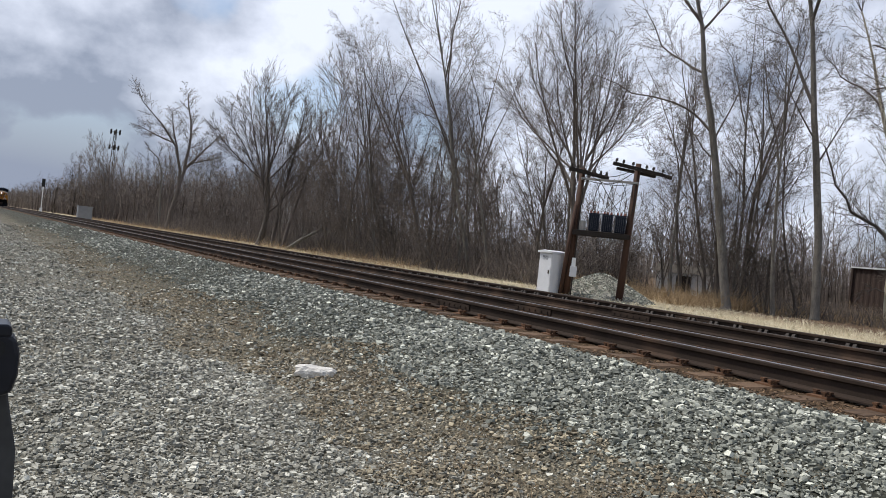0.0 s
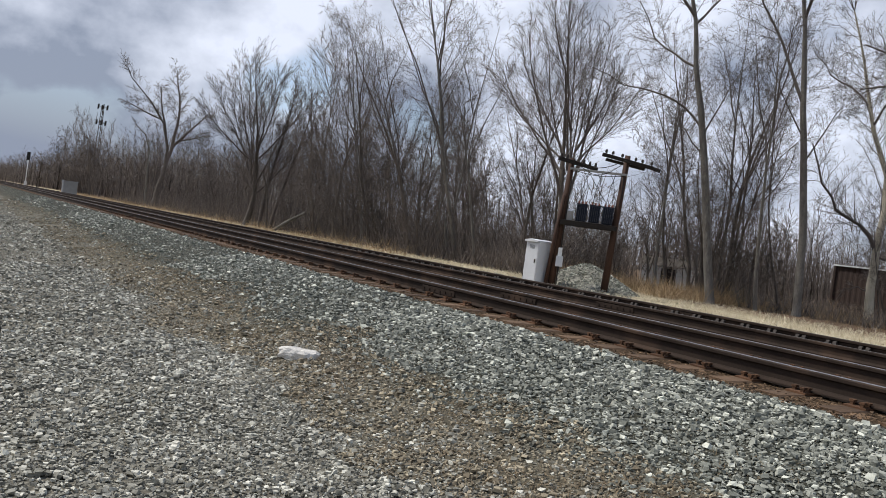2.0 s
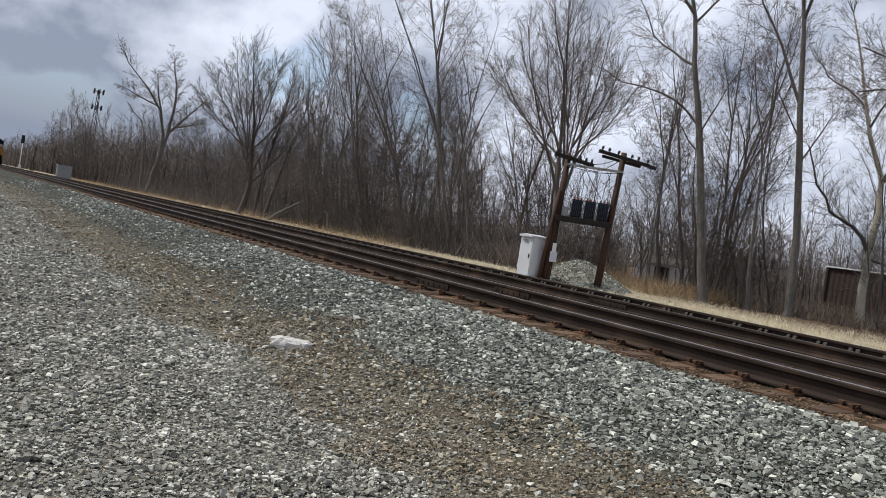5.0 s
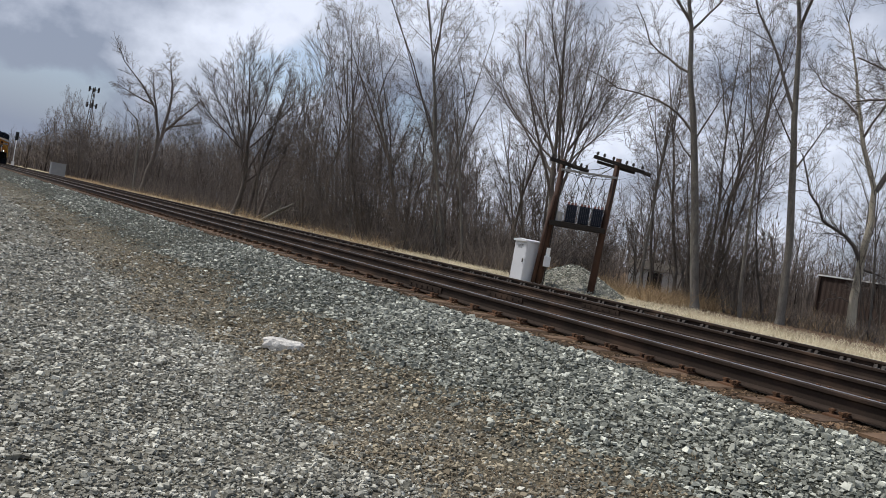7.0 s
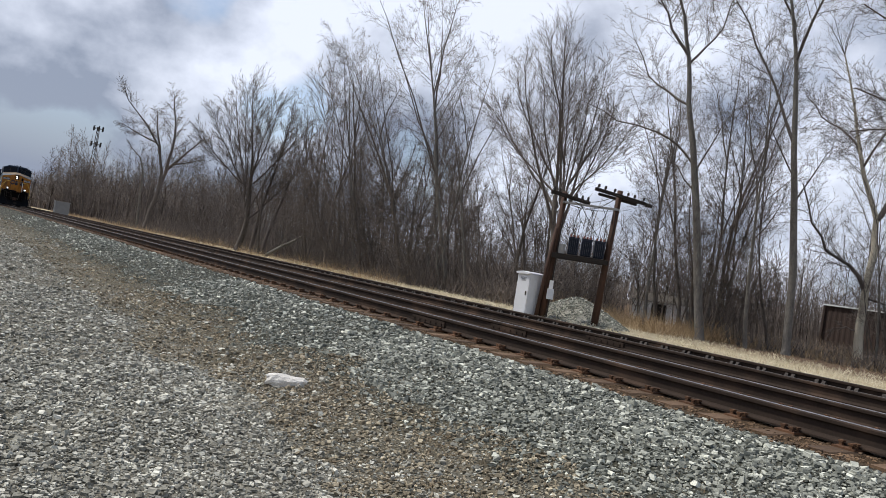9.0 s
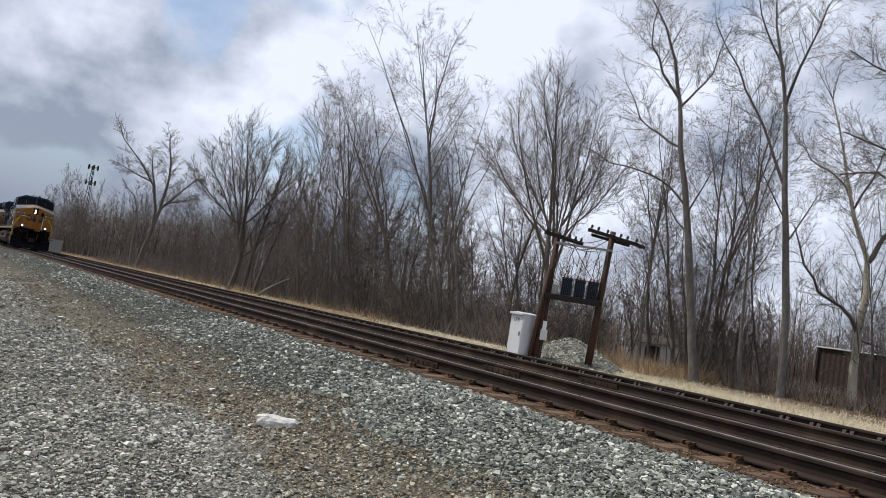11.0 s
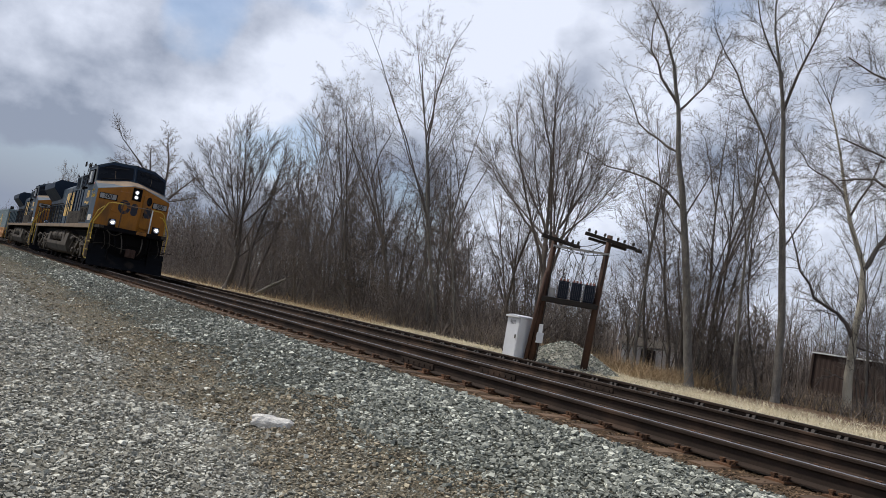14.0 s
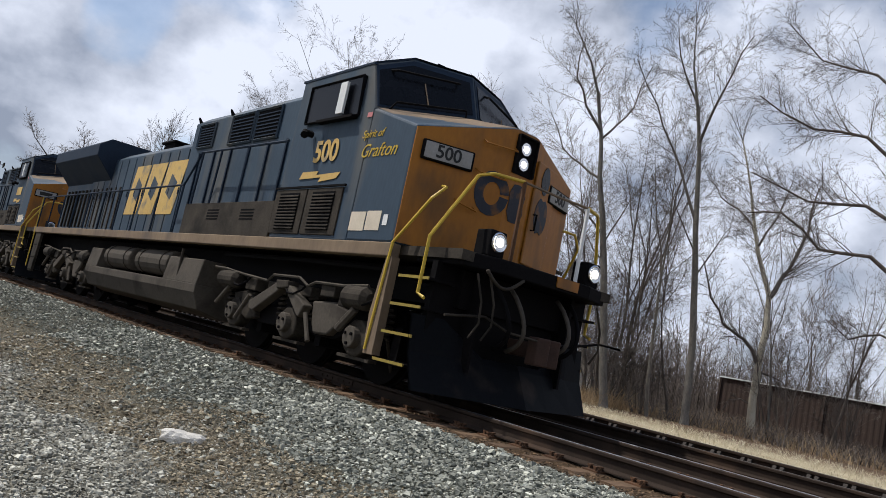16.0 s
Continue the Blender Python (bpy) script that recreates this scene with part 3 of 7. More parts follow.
# ---- the locomotives ----
def locomotive(name, label, number_shown):
    lo = thing(name, label, "locomotive", group="locomotives of the train")
    P = lambda n, b, m, parent=lo, lab="", bevel=0.0, smooth=False: part(n, b, m, parent, lab, bevel, smooth)
    # frame, sill and platform
    P("frame", Build().box(-20.1, 0.9, -1.0, 1.0, 1.15, 1.60), "black")
    P("side_sill", Build().box(-20.2, 0.02, -1.53, -1.36, 1.62, 1.80), "sill", lab="dusty tan side sill", bevel=0.015)
    P("side_sill", Build().box(-20.2, 0.02, 1.36, 1.53, 1.62, 1.80), "sill", lab="dusty tan side sill", bevel=0.015)
    P("walkway", Build().box(-20.2, 1.2, -1.35, 1.35, 1.68, 1.80), "grime")
    # nose: a wedge in plan, its top falling to both sides
    def ring(xc, zc, xs, zs, z0):
        return [(xs, -1.5, z0), (xs, -1.5, zs), (xc, -0.2, zc), (xc, 0.2, zc), (xs, 1.5, zs), (xs, 1.5, z0), (xc, 0.2, z0), (xc, -0.2, z0)]
    b = Build()
    f0, f1 = ring(0.45, 3.69, 0.0, 3.34, 1.80), ring(-0.76, 3.955, -1.1, 3.69, 1.80)
    b.add(f0 + f1, [(0, 1, 2, 7), (7, 2, 3, 6), (6, 3, 4, 5), (1, 9, 10, 2), (2, 10, 11, 3), (3, 11, 12, 4), (0, 8, 9, 1), (5, 4, 12, 13), (8, 15, 10, 9), (15, 14, 11, 10), (14, 13, 12, 11), (0, 7, 15, 8), (7, 6, 14, 15), (6, 5, 13, 14)])
    nose = P("nose", b, "blue", lab="dark blue nose with an orange-yellow front", bevel=0.03)
    o = 0.012
    A = [(0.0 + o, -1.49, 1.82), (0.0 + o, -1.49, 3.325), (0.45 + o, -0.2, 3.675), (0.45 + o, -0.2, 1.82)]
    B = [(0.45 + o, -0.2, 1.82), (0.45 + o, -0.2, 3.675), (0.45 + o, 0.2, 3.675), (0.45 + o, 0.2, 1.82)]
    C = [(0.45 + o, 0.2, 1.82), (0.45 + o, 0.2, 3.675), (0.0 + o, 1.49, 3.325), (0.0 + o, 1.49, 1.82)]
    for q in (A, B, C):
        back = [(x - 0.02, y, z) for x, y, z in q]
        front = Build().add(q + back, [(0, 1, 2, 3), (7, 6, 5, 4), (0, 4, 5, 1), (1, 5, 6, 2), (2, 6, 7, 3), (3, 7, 4, 0)])
        P("nose_front", front, "yellow", nose, "dull orange-yellow nose front, scuffed")
    # the yellow edge wraps a little round onto the sides, and the sloping top is tan
    P("nose_top", Build().add([(-0.06, -1.44, 3.362), (0.41, -0.2, 3.705), (-0.74, -0.2, 3.965), (-1.08, -1.44, 3.71), (0.41, 0.2, 3.705), (-0.06, 1.44, 3.362), (-1.08, 1.44, 3.71), (-0.74, 0.2, 3.965)], [(0, 1, 2, 3), (1, 4, 7, 2), (4, 5, 6, 7)]), "sill", nose, "tan sloping nose top")
    # things set flush on the slanting cheeks: u runs outwards from the middle panel's edge
    CHEEK = math.degrees(math.atan2(0.45, 1.3))

    def cheek(side_sign, u, z, off=0.014):
        k = u / math.hypot(1.3, 0.45)
        a = radians(CHEEK)
        return pose(0.45 - 0.45 * k + off * math.cos(a), side_sign * (0.2 + 1.3 * k + off * math.sin(a)), z, 0, 0, side_sign * CHEEK)

    door = P("nose_door", Build().box(0.0, 0.035, -0.33, 0.33, -0.82, 0.62), "yellow", nose, bevel=0.02)
    door.matrix_basis = cheek(1, 0.42, 2.78)
    P("nose_window", Build().prism([(0.13 * math.cos(a) * (1.0 - 0.12 * abs(math.sin(a))), 0.20 * math.sin(a)) for a in [i * math.pi / 8 for i in range(16)]], 0.030, 0.044, "x"), "glass", door, "small oval dark window").matrix_basis = pose(0, -0.05, 0.40)
    P("door_handle", Build().tube([(0.03, -0.24, -0.12), (0.09, -0.24, -0.12), (0.09, -0.24, -0.34), (0.03, -0.24, -0.34)], 0.014, n=5), "black", door)
    # a broad worn ring, and two broken shapes beside it
    arc = [radians(5 + 350 * i / 16) for i in range(17)]
    ringp = [(-0.25 * math.cos(a), 0.30 * math.sin(a)) for a in arc] + [(-0.12 * math.cos(a), 0.155 * math.sin(a)) for a in reversed(arc)]
    emb = P("emblem", Build().prism([(-y, z) for y, z in ringp], 0.0, 0.006, "x"), "blue_deep", nose, "worn dark blue emblem shape")
    emb.matrix_basis = cheek(-1, 0.20, 2.74)
    bend = [(0.17 * math.cos(k * math.pi / 6) * (1.0 if k % 3 else 0.78), 0.29 * math.sin(k * math.pi / 6) * (0.9 if k % 2 else 1.0)) for k in range(12)]
    P("emblem", Build().prism(bend, 0.466, 0.472, "x"), "blue_deep", nose, "worn dark blue emblem shape").matrix_basis = pose(0, 0.0, 2.70)
    cross = [(0.20 * math.cos(k * math.pi / 8), 0.27 * math.sin(k * math.pi / 8) * (1.0 if k % 4 else 0.8)) for k in range(16)]
    P("emblem", Build().prism(cross, 0.035, 0.041, "x"), "blue_deep", door, "worn dark blue emblem shape").matrix_basis = pose(0, -0.02, -0.10)
    # headlights in a dark recessed bezel
    P("headlight_bezel", Build().box(0.455, 0.472, -0.18, 0.18, 3.09, 3.62).box(0.455, 0.52, -0.185, -0.165, 3.09, 3.62).box(0.455, 0.52, 0.165, 0.185, 3.09, 3.62).box(0.455, 0.52, -0.18, 0.18, 3.605, 3.625), "black", nose)
    for z in (3.24, 3.45):
        P("reflector", Build().disc((0.482, -0.02, z), (1, 0, 0), 0.088, 0.03, 18), "reflector", nose)
        P("headlight", Build().disc((0.494, -0.02, z), (1, 0, 0), 0.044, 0.02, 18), "head_glow" if number_shown else "unlit", nose, "lit round headlight" if number_shown else "unlit headlight")
    # number boards on the slanting cheeks
    for s in (-1, 1):
        ob = P("number_board", Build().box(-0.03, 0.035, -0.36, 0.36, -0.13, 0.13), "black", nose, bevel=0.02)
        ob.matrix_basis = cheek(s, 0.90, 3.06, 0.03)
        pl = P("board_face", Build().box(0.035, 0.041, -0.325, 0.325, -0.105, 0.105), "pale_wood", ob, "pale number board face")
        if number_shown:
            lettering("500", 0.235, pose(0.044, 0, 0, 90, 0, 90), "ink", ob, "number", offset=0.004)
        else:
            P("number_bar", Build().box(0.041, 0.046, -0.2, 0.2, -0.06, 0.06), "ink", ob)
    # hand rails on the nose cheeks and the steps
    for s in (-1, 1):
        P("hand_rail", Build().tube([(0.86, s * 1.50, 1.17), (0.74, s * 1.51, 1.22), (0.76, s * 1.52, 1.90), (0.95, s * 1.13, 2.74), (1.05, s * 0.98, 2.80), (1.2, s * 0.60, 2.80)], 0.023, n=6), "safety", lab="safety yellow hand rail")
        P("hand_rail", Build().tube([(-0.06, s * 1.53, 0.45), (0.06, s * 1.53, 1.80), (0.46, s * 1.38, 2.40), (0.50, s * 1.22, 2.58), (0.32, s * 1.15, 2.62)], 0.020, n=6), "safety", lab="safety yellow hand rail")
        P("front_post", Build().tube([(1.2, s * 0.60, 1.8), (1.2, s * 0.60, 2.80)], 0.028, n=6), "rust" if s < 0 else "white")
    P("front_rail", Build().tube([(1.2, -0.6, 2.80), (1.22, 0.0, 2.78), (1.2, 0.6, 2.80)], 0.018, n=6), "sill")
    for (y0, z0, y1, z1) in ((-0.62, 3.36, -0.20, 3.42), (-0.66, 2.96, -0.28, 3.0), (-0.85, 2.5, -0.6, 2.5)):
        x0, x1 = 0.46 + (min(y0, -0.2) + 0.2) * 0.346, 0.46 + (min(y1, -0.2) + 0.2) * 0.346
        P("grab_iron", Build().tube([(x0, y0, z0 + 0.05), (x0 + 0.08, y0, z0), (x1 + 0.08, y1, z1 - 0.06), (x1, y1, z1)], 0.012, n=5), "yellow", nose)
    # front platform, anticlimber, steps, pilot plow
    P("anticlimber", Build().prism([(0.3, -1.3), (1.15, -1.3), (1.35, -0.75), (1.35, 0.75), (1.15, 1.3), (0.3, 1.3)], 1.62, 1.80, "z"), "black", bevel=0.02)
    P("step_plate", Build().box(1.355, 1.37, 0.10, 0.50, 1.66, 1.79), "yellow", lab="orange-yellow step plate")
    for s in (-1, 1):
        lamp = P("ditch_light", Build().box(0.98, 1.24, s * 0.88 - 0.13, s * 0.88 + 0.13, 1.80, 2.12), "black", bevel=0.02)
        P("reflector", Build().disc((1.255, s * 0.88, 1.98), (1, 0, 0), 0.095, 0.03, 16), "reflector", lamp)
        P("lens", Build().disc((1.27, s * 0.88, 1.98), (1, 0, 0), 0.055, 0.02, 16), "dim_glow" if number_shown else "unlit", lamp, "lit ditch light lens" if number_shown else "unlit lens")
        P("rim", Build().tube([(1.25 + 0.01, s * 0.88 + 0.105 * math.cos(a), 1.98 + 0.105 * math.sin(a)) for a in [i * math.pi / 8 for i in range(17)]], 0.018, n=5), "reflector", lamp)
        well = Build()
        well.prism([(-0.02, 1.62), (0.10, 1.62), (0.10, 0.40), (-0.10, 0.40), (-0.14, 0.9)], s * 1.52, s * 1.40, "y")
        P("step_side", well, "sill", lab="dusty brown step side plate")
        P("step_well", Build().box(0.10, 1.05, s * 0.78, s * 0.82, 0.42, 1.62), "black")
        for k in range(4):
            z = 0.38 + k * 0.345
            st = P("step", Build().box(0.12 + 0.06 * k, 0.74 + 0.05 * k, min(s * 1.5, s * 1.1), max(s * 1.5, s * 1.1), z - 0.03, z), "black", lab="black step with a yellow edge")
            P("step_edge", Build().box(0.12 + 0.06 * k, 0.74 + 0.05 * k, min(s * 1.5, s * 1.515), max(s * 1.5, s * 1.515), z - 0.03, z + 0.004), "safety_worn", st)
    plow = Build()
    rows = []
    for y in (-1.52, -1.1, -0.5, 0.0, 0.5, 1.1, 1.52):
        v = 0.30 * (1 - abs(y) / 1.52)
        top = 0.98 if abs(y) > 0.6 else 0.62
        rows.append([(0.74 + v, y, top), (0.80 + v, y, 0.55), (0.98 + v * 1.2, y, 0.12)])
    vs = [p for r in rows for p in r] + [(x - 0.03, y, z) for r in rows for x, y, z in r]
    n = len(rows) * 3
    fs = []
    for i in range(len(rows) - 1):
        for j in range(2):
            q = (i * 3 + j, i * 3 + j + 1, i * 3 + j + 4, i * 3 + j + 3)
            fs += [q, tuple(k + n for k in reversed(q))]
    fs += [(i * 3 + 2, i * 3 + 2 + n, i * 3 + 5 + n, i * 3 + 5) for i in range(len(rows) - 1)] + [(i * 3, i * 3 + 3, i * 3 + 3 + n, i * 3 + n) for i in range(len(rows) - 1)]
    P("plow", plow.add(vs, fs), "plow", lab="black snow plow plate")
    P("pilot_plate", Build().box(0.70, 0.80, -1.35, 1.35, 0.62, 1.64), "black")
    P("coupler", Build().box(0.9, 1.36, -0.10, 0.10, 0.74, 0.94).prism([(1.34, -0.20), (1.50, -0.18), (1.58, -0.05), (1.49, 0.02), (1.56, 0.16), (1.45, 0.21), (1.32, 0.16)], 0.66, 1.0, "z"), "coupler_iron", lab="rust-brown coupler", bevel=0.02)
    for y, dx in ((-0.42, 0.0), (0.42, 0.05), (0.66, 0.0), (-0.7, 0.0)):
        sag = [(1.12 + (0.30 + dx) * math.sin(math.pi * k / 9) ** 0.8, y * (1.02 - 0.03 * k), 1.52 - 0.76 * (k / 9) - 0.10 * math.sin(math.pi * k / 9)) for k in range(10)]
        P("air_hose", Build().tube(sag, 0.028, n=7), "tank_grey" if abs(y) < 0.5 else "black", lab="dusty grey air hose" if abs(y) < 0.5 else "", smooth=True)
    for y in (-1.15, -0.95, 1.0):        # jumper cables and cut chains hanging over the pilot
        P("chain", Build().tube([(1.30, y, 1.56), (1.34, y + 0.10, 1.25), (1.33, y + 0.13, 1.0), (1.27, y + 0.06, 0.82)], 0.014, n=5), "grime")
    P("jumper_cable", Build().tube([(1.34, -1.05 + 0.06 * k, 1.62 - 0.16 * math.sin(math.pi * k / 10)) for k in range(11)], 0.022, n=6), "grime", smooth=True)
    P("uncoupling_lever", Build().tube([(1.22, -1.45, 1.02), (1.28, -0.9, 1.10), (1.34, -0.55, 0.98), (1.5, -0.1, 0.95)], 0.016, n=5), "grime")
    P("uncoupling_lever", Build().tube([(1.22, 1.72, 1.10), (1.28, 1.2, 1.10), (1.34, 0.55, 0.98), (1.5, 0.1, 0.95)], 0.016, n=5), "black")
    # cab
    cabb = Build()
    slope = lambda y, z: -1.10 + 0.36 * (1.5 - abs(y)) - 0.42 * (z - 3.69)     # the two slanting front faces
    fr = [(slope(y, z), y, z) for y, z in ((-1.5, 3.69), (-1.48, 4.40), (-0.88, 4.68), (0.0, 4.70), (0.88, 4.68), (1.48, 4.40), (1.5, 3.69), (0.0, 3.985))]
    rr = [(-3.38, y, z) for y, z in ((-1.5, 1.80), (-1.48, 4.38), (-0.88, 4.66), (0.0, 4.68), (0.88, 4.66), (1.48, 4.38), (1.5, 1.80))]
    low = [(-1.10, -1.5, 1.80), (-1.10, 1.5, 1.80)]
    cabb.add(fr + rr + low, [(0, 1, 2, 3, 7), (7, 3, 4, 5, 6), (1, 9, 10, 2), (2, 10, 11, 3), (3, 11, 12, 4), (4, 12, 13, 5), (0, 15, 8, 9, 1), (6, 5, 13, 14, 16), (8, 14, 13, 12, 11, 10, 9), (15, 0, 7, 6, 16), (8, 15, 16, 14)])
    cab = P("cab", cabb, "blue", lab="dark blue cab with weathered sides", bevel=0.015)
    # dark roof and brow
    roof = Build()
    rp = [(-1.49, 4.385), (-1.49, 4.42), (-0.89, 4.705), (0, 4.725), (0.89, 4.705), (1.49, 4.42), (1.49, 4.385)]
    fx = [slope(y, z) + 0.025 for y, z in rp]
    vs = [(x, y, z) for x, (y, z) in zip(fx, rp)] + [(-3.42, y, z - 0.015) for y, z in rp]
    roof.add(vs, [(i, i + 1, i + 8, i + 7) for i in range(6)] + [(0, 7, 13, 6), (0, 6, 5, 4, 3, 2, 1), (7, 8, 9, 10, 11, 12, 13)])
    P("cab_roof", roof, "blue_roof", cab, "dark blue cab roof")
    # windshields on the front slope, in the plane of the two facets
    for s in (-1, 1):
        n0 = [(slope(y, z), s * y, z) for y, z in ((1.43, 3.765), (1.41, 4.31), (0.92, 4.555), (0.07, 4.575), (0.07, 4.04))]
        g = Build().add([(x + 0.022, y + s * 0.006, z + 0.004) for x, y, z in n0] + [(x - 0.02, y, z) for x, y, z in n0], [(0, 1, 2, 3, 4), (9, 8, 7, 6, 5)] + [(i, i + 5, (i + 1) % 5 + 5, (i + 1) % 5) for i in range(5)])
        rim = [(slope(y, z), s * y, z) for y, z in ((1.46, 3.725), (1.45, 4.37), (0.90, 4.64), (0.02, 4.665), (0.02, 4.005))]
        P("front_mask", Build().add([(x + 0.010, y, z + 0.003) for x, y, z in rim] + [(x - 0.02, y, z) for x, y, z in rim], [(0, 1, 2, 3, 4), (9, 8, 7, 6, 5)] + [(i, i + 5, (i + 1) % 5 + 5, (i + 1) % 5) for i in range(5)]), "blue_roof", cab, "dark blue band round the windshield")
        ws = P("windshield", g, "glass", cab, "dark windshield")
        P("sun_visor", Build().tube([(slope(1.25, 4.36), s * 1.25, 4.36), (slope(1.2, 4.36) + 0.13, s * 1.2, 4.36), (slope(0.3, 4.46) + 0.13, s * 0.3, 4.46), (slope(0.28, 4.5), s * 0.28, 4.5)], 0.018, n=5), "black", cab)
        P("wiper", Build().tube([(slope(0.75, 3.95) + 0.045, s * 0.75, 3.95), (slope(0.78, 4.3) + 0.045, s * 0.78, 4.30)], 0.010, n=4), "sill", ws)
        P("wiper_guard", Build().tube([(slope(1.3, 3.72), s * 1.3, 3.72), (slope(1.26, 3.84) + 0.14, s * 1.26, 3.84), (slope(0.25, 4.04) + 0.14, s * 0.25, 4.04), (slope(0.2, 3.95) + 0.04, s * 0.2, 3.94)], 0.016, n=5), "black", cab)
        # side window with frame; the dark pane stands for the unlit cab inside
        w = Build().box(-2.98, -1.48, s * 1.5 - 0.02, s * 1.5 + 0.02, 3.62, 4.22)
        sw = P("side_window", w, "glass", cab, "side window with a pane coloured dark for the unlit cab")
        P("window_frame", Build().tube([(-2.98, s * 1.525, 3.62), (-1.44, s * 1.525, 3.62), (-1.50, s * 1.525, 4.22), (-2.98, s * 1.525, 4.22), (-2.98, s * 1.525, 3.62)], 0.022, n=4), "black", sw)
        P("window_post", Build().box(-2.35, -2.29, s * 1.5 - 0.01, s * 1.5 + 0.03, 3.62, 4.22), "blue", sw)
        P("arm_rest", Build().box(-2.5, -1.5, min(s * 1.5, s * 1.60), max(s * 1.5, s * 1.60), 3.575, 3.615), "black", sw)
        P("rear_view_mirror", Build().box(-1.98, -1.80, s * 1.56, s * 1.60, 3.66, 4.14), "white", sw, "pale mirror blade")
    P("roof_rail", Build().tube([(-1.35, -0.42, 4.70), (-1.35, -0.42, 4.80), (-1.35, -0.04, 4.81), (-1.35, -0.04, 4.71)], 0.014, n=5), "black", cab)
    P("horn", Build().tube([(-2.6, 0.3, 4.78), (-2.2, 0.3, 4.80)], 0.05, 0.09, 8), "black", cab)
    P("marker_lamp", Build().tube([(-2.66, -1.52, 3.42), (-2.66, -1.66, 3.42), (-2.58, -1.70, 3.36)], 0.05, 0.06, 8), "black", cab)
    # markings on the cab side
    for s in (-1, 1):
        turn = 0 if s < 0 else 180
        if number_shown:
            lettering("500", 0.46, pose(-2.16, s * 1.506, 3.12, 90, 0, turn), "yellow_side", cab, "number", "worn yellow number", offset=0.012)
            lettering("Spirit of", 0.16, pose(-0.98, s * 1.506, 3.30, 90, 0, turn), "safety", cab, "name", "yellow script name", shear=0.35)
            lettering("Grafton", 0.27, pose(-0.76, s * 1.506, 3.05, 90, 0, turn), "safety", cab, "name", "yellow script name", shear=0.35)
        else:
            P("number_bar", Build().box(-2.6, -1.75, s * 1.502, s * 1.508, 2.97, 3.27), "yellow_side", cab)
        bolt = [(-2.72, 2.83), (-2.25, 2.83), (-2.30, 2.77), (-1.62, 2.79), (-1.70, 2.70), (-2.2, 2.66), (-2.15, 2.73), (-2.80, 2.72)]
        P("bolt_stripe", Build().prism(bolt, s * 1.502, s * 1.508, "y"), "yellow_side", cab)
        P("patch", Build().box(-1.08, -0.72, s * 1.502, s * 1.507, 1.94, 2.20), "patch", cab, "cream sticker patch")
        P("patch", Build().box(-0.69, -0.36, s * 1.502, s * 1.507, 1.95, 2.21), "patch", cab, "cream sticker patch")
        P("patch", Build().box(-0.30, -0.20, s * 1.502, s * 1.507, 2.02, 2.16), "white", cab)
        P("flag_sticker", Build().box(-1.22, -1.10, s * 1.502, s * 1.507, 3.56, 3.63), "flag", cab, "small red and white flag sticker")
        # pair of louvred doors under the cab
        for x0 in (-3.42, -2.40):
            d = P("louvre_door", Build().box(x0, x0 + 0.98, s * 1.5 - 0.02, s * 1.5 + 0.02, 1.86, 2.56), "grime", cab, bevel=0.01)
            for k in range(11):
                z = 1.95 + k * 0.05
                P("slat", Build().prism([(s * 1.518, z), (s * 1.545, z - 0.012), (s * 1.545, z + 0.004), (s * 1.518, z + 0.024)], x0 + 0.18, x0 + 0.80, "x"), "grime", d)
            # flat black plate behind the slats paints in their inner shade
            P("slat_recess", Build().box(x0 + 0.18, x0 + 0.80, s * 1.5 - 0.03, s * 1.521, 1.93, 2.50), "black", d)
        P("hinge_rail", Build().box(-3.45, -1.36, s * 1.51, s * 1.535, 2.57, 2.60), "black", cab)
    # equipment housing behind the cab
    hs = Build().prism([(-1.2, 1.8), (-1.2, 4.28), (-0.95, 4.48), (0.95, 4.48), (1.2, 4.28), (1.2, 1.8)], -8.62, -3.38, "x")
    house = P("equipment_housing", hs, "blue", lab="dark blue equipment housing", bevel=0.015)
    for s in (-1, 1):
        for x0, x1, z0, z1 in ((-8.25, -7.45, 3.70, 4.20), (-6.62, -5.62, 3.66, 4.24), (-5.52, -4.55, 3.66, 4.24)):
            # no real hole: the black back carries the darkness between the slats
            w = P("louvre_window", Build().box(x0, x1, s * 1.2 - 0.01, s * 1.215, z0, z1), "black", house, "louvred window with a black back for the shade inside")
            P("louvre_frame", Build().tube([(x0, s * 1.22, z0), (x1, s * 1.22, z0), (x1, s * 1.22, z1), (x0, s * 1.22, z1), (x0, s * 1.22, z0)], 0.03, n=4), "blue", w)
            for k in range(7):
                z = z0 + 0.06 + k * (z1 - z0 - 0.1) / 7
                P("slat", Build().box(x0 + 0.04, x1 - 0.04, min(s * 1.21, s * 1.23), max(s * 1.21, s * 1.23), z, z + 0.02), "blue_roof", w)
        for x in (-8.0, -7.2, -6.4, -5.6, -4.8, -4.1):
            P("panel_rib", Build().box(x - 0.025, x + 0.025, min(s * 1.2, s * 1.235), max(s * 1.2, s * 1.235), 2.45, 3.58), "blue_roof", house)
        for x in (-8.55, -6.9, -3.5):
            P("lifting_eye", Build().tube([(x, s * 1.15, 4.30), (x + 0.05, s * 1.22, 4.40), (x + 0.1, s * 1.15, 4.30)], 0.025, n=5), "black", house)
        # low cable box along the walkway
        box = P("cable_box", Build().box(-7.3, -3.46, min(s * 1.2, s * 1.5), max(s * 1.2, s * 1.5), 1.80, 2.40), "grime", house, "grimy grey cable box", bevel=0.01)
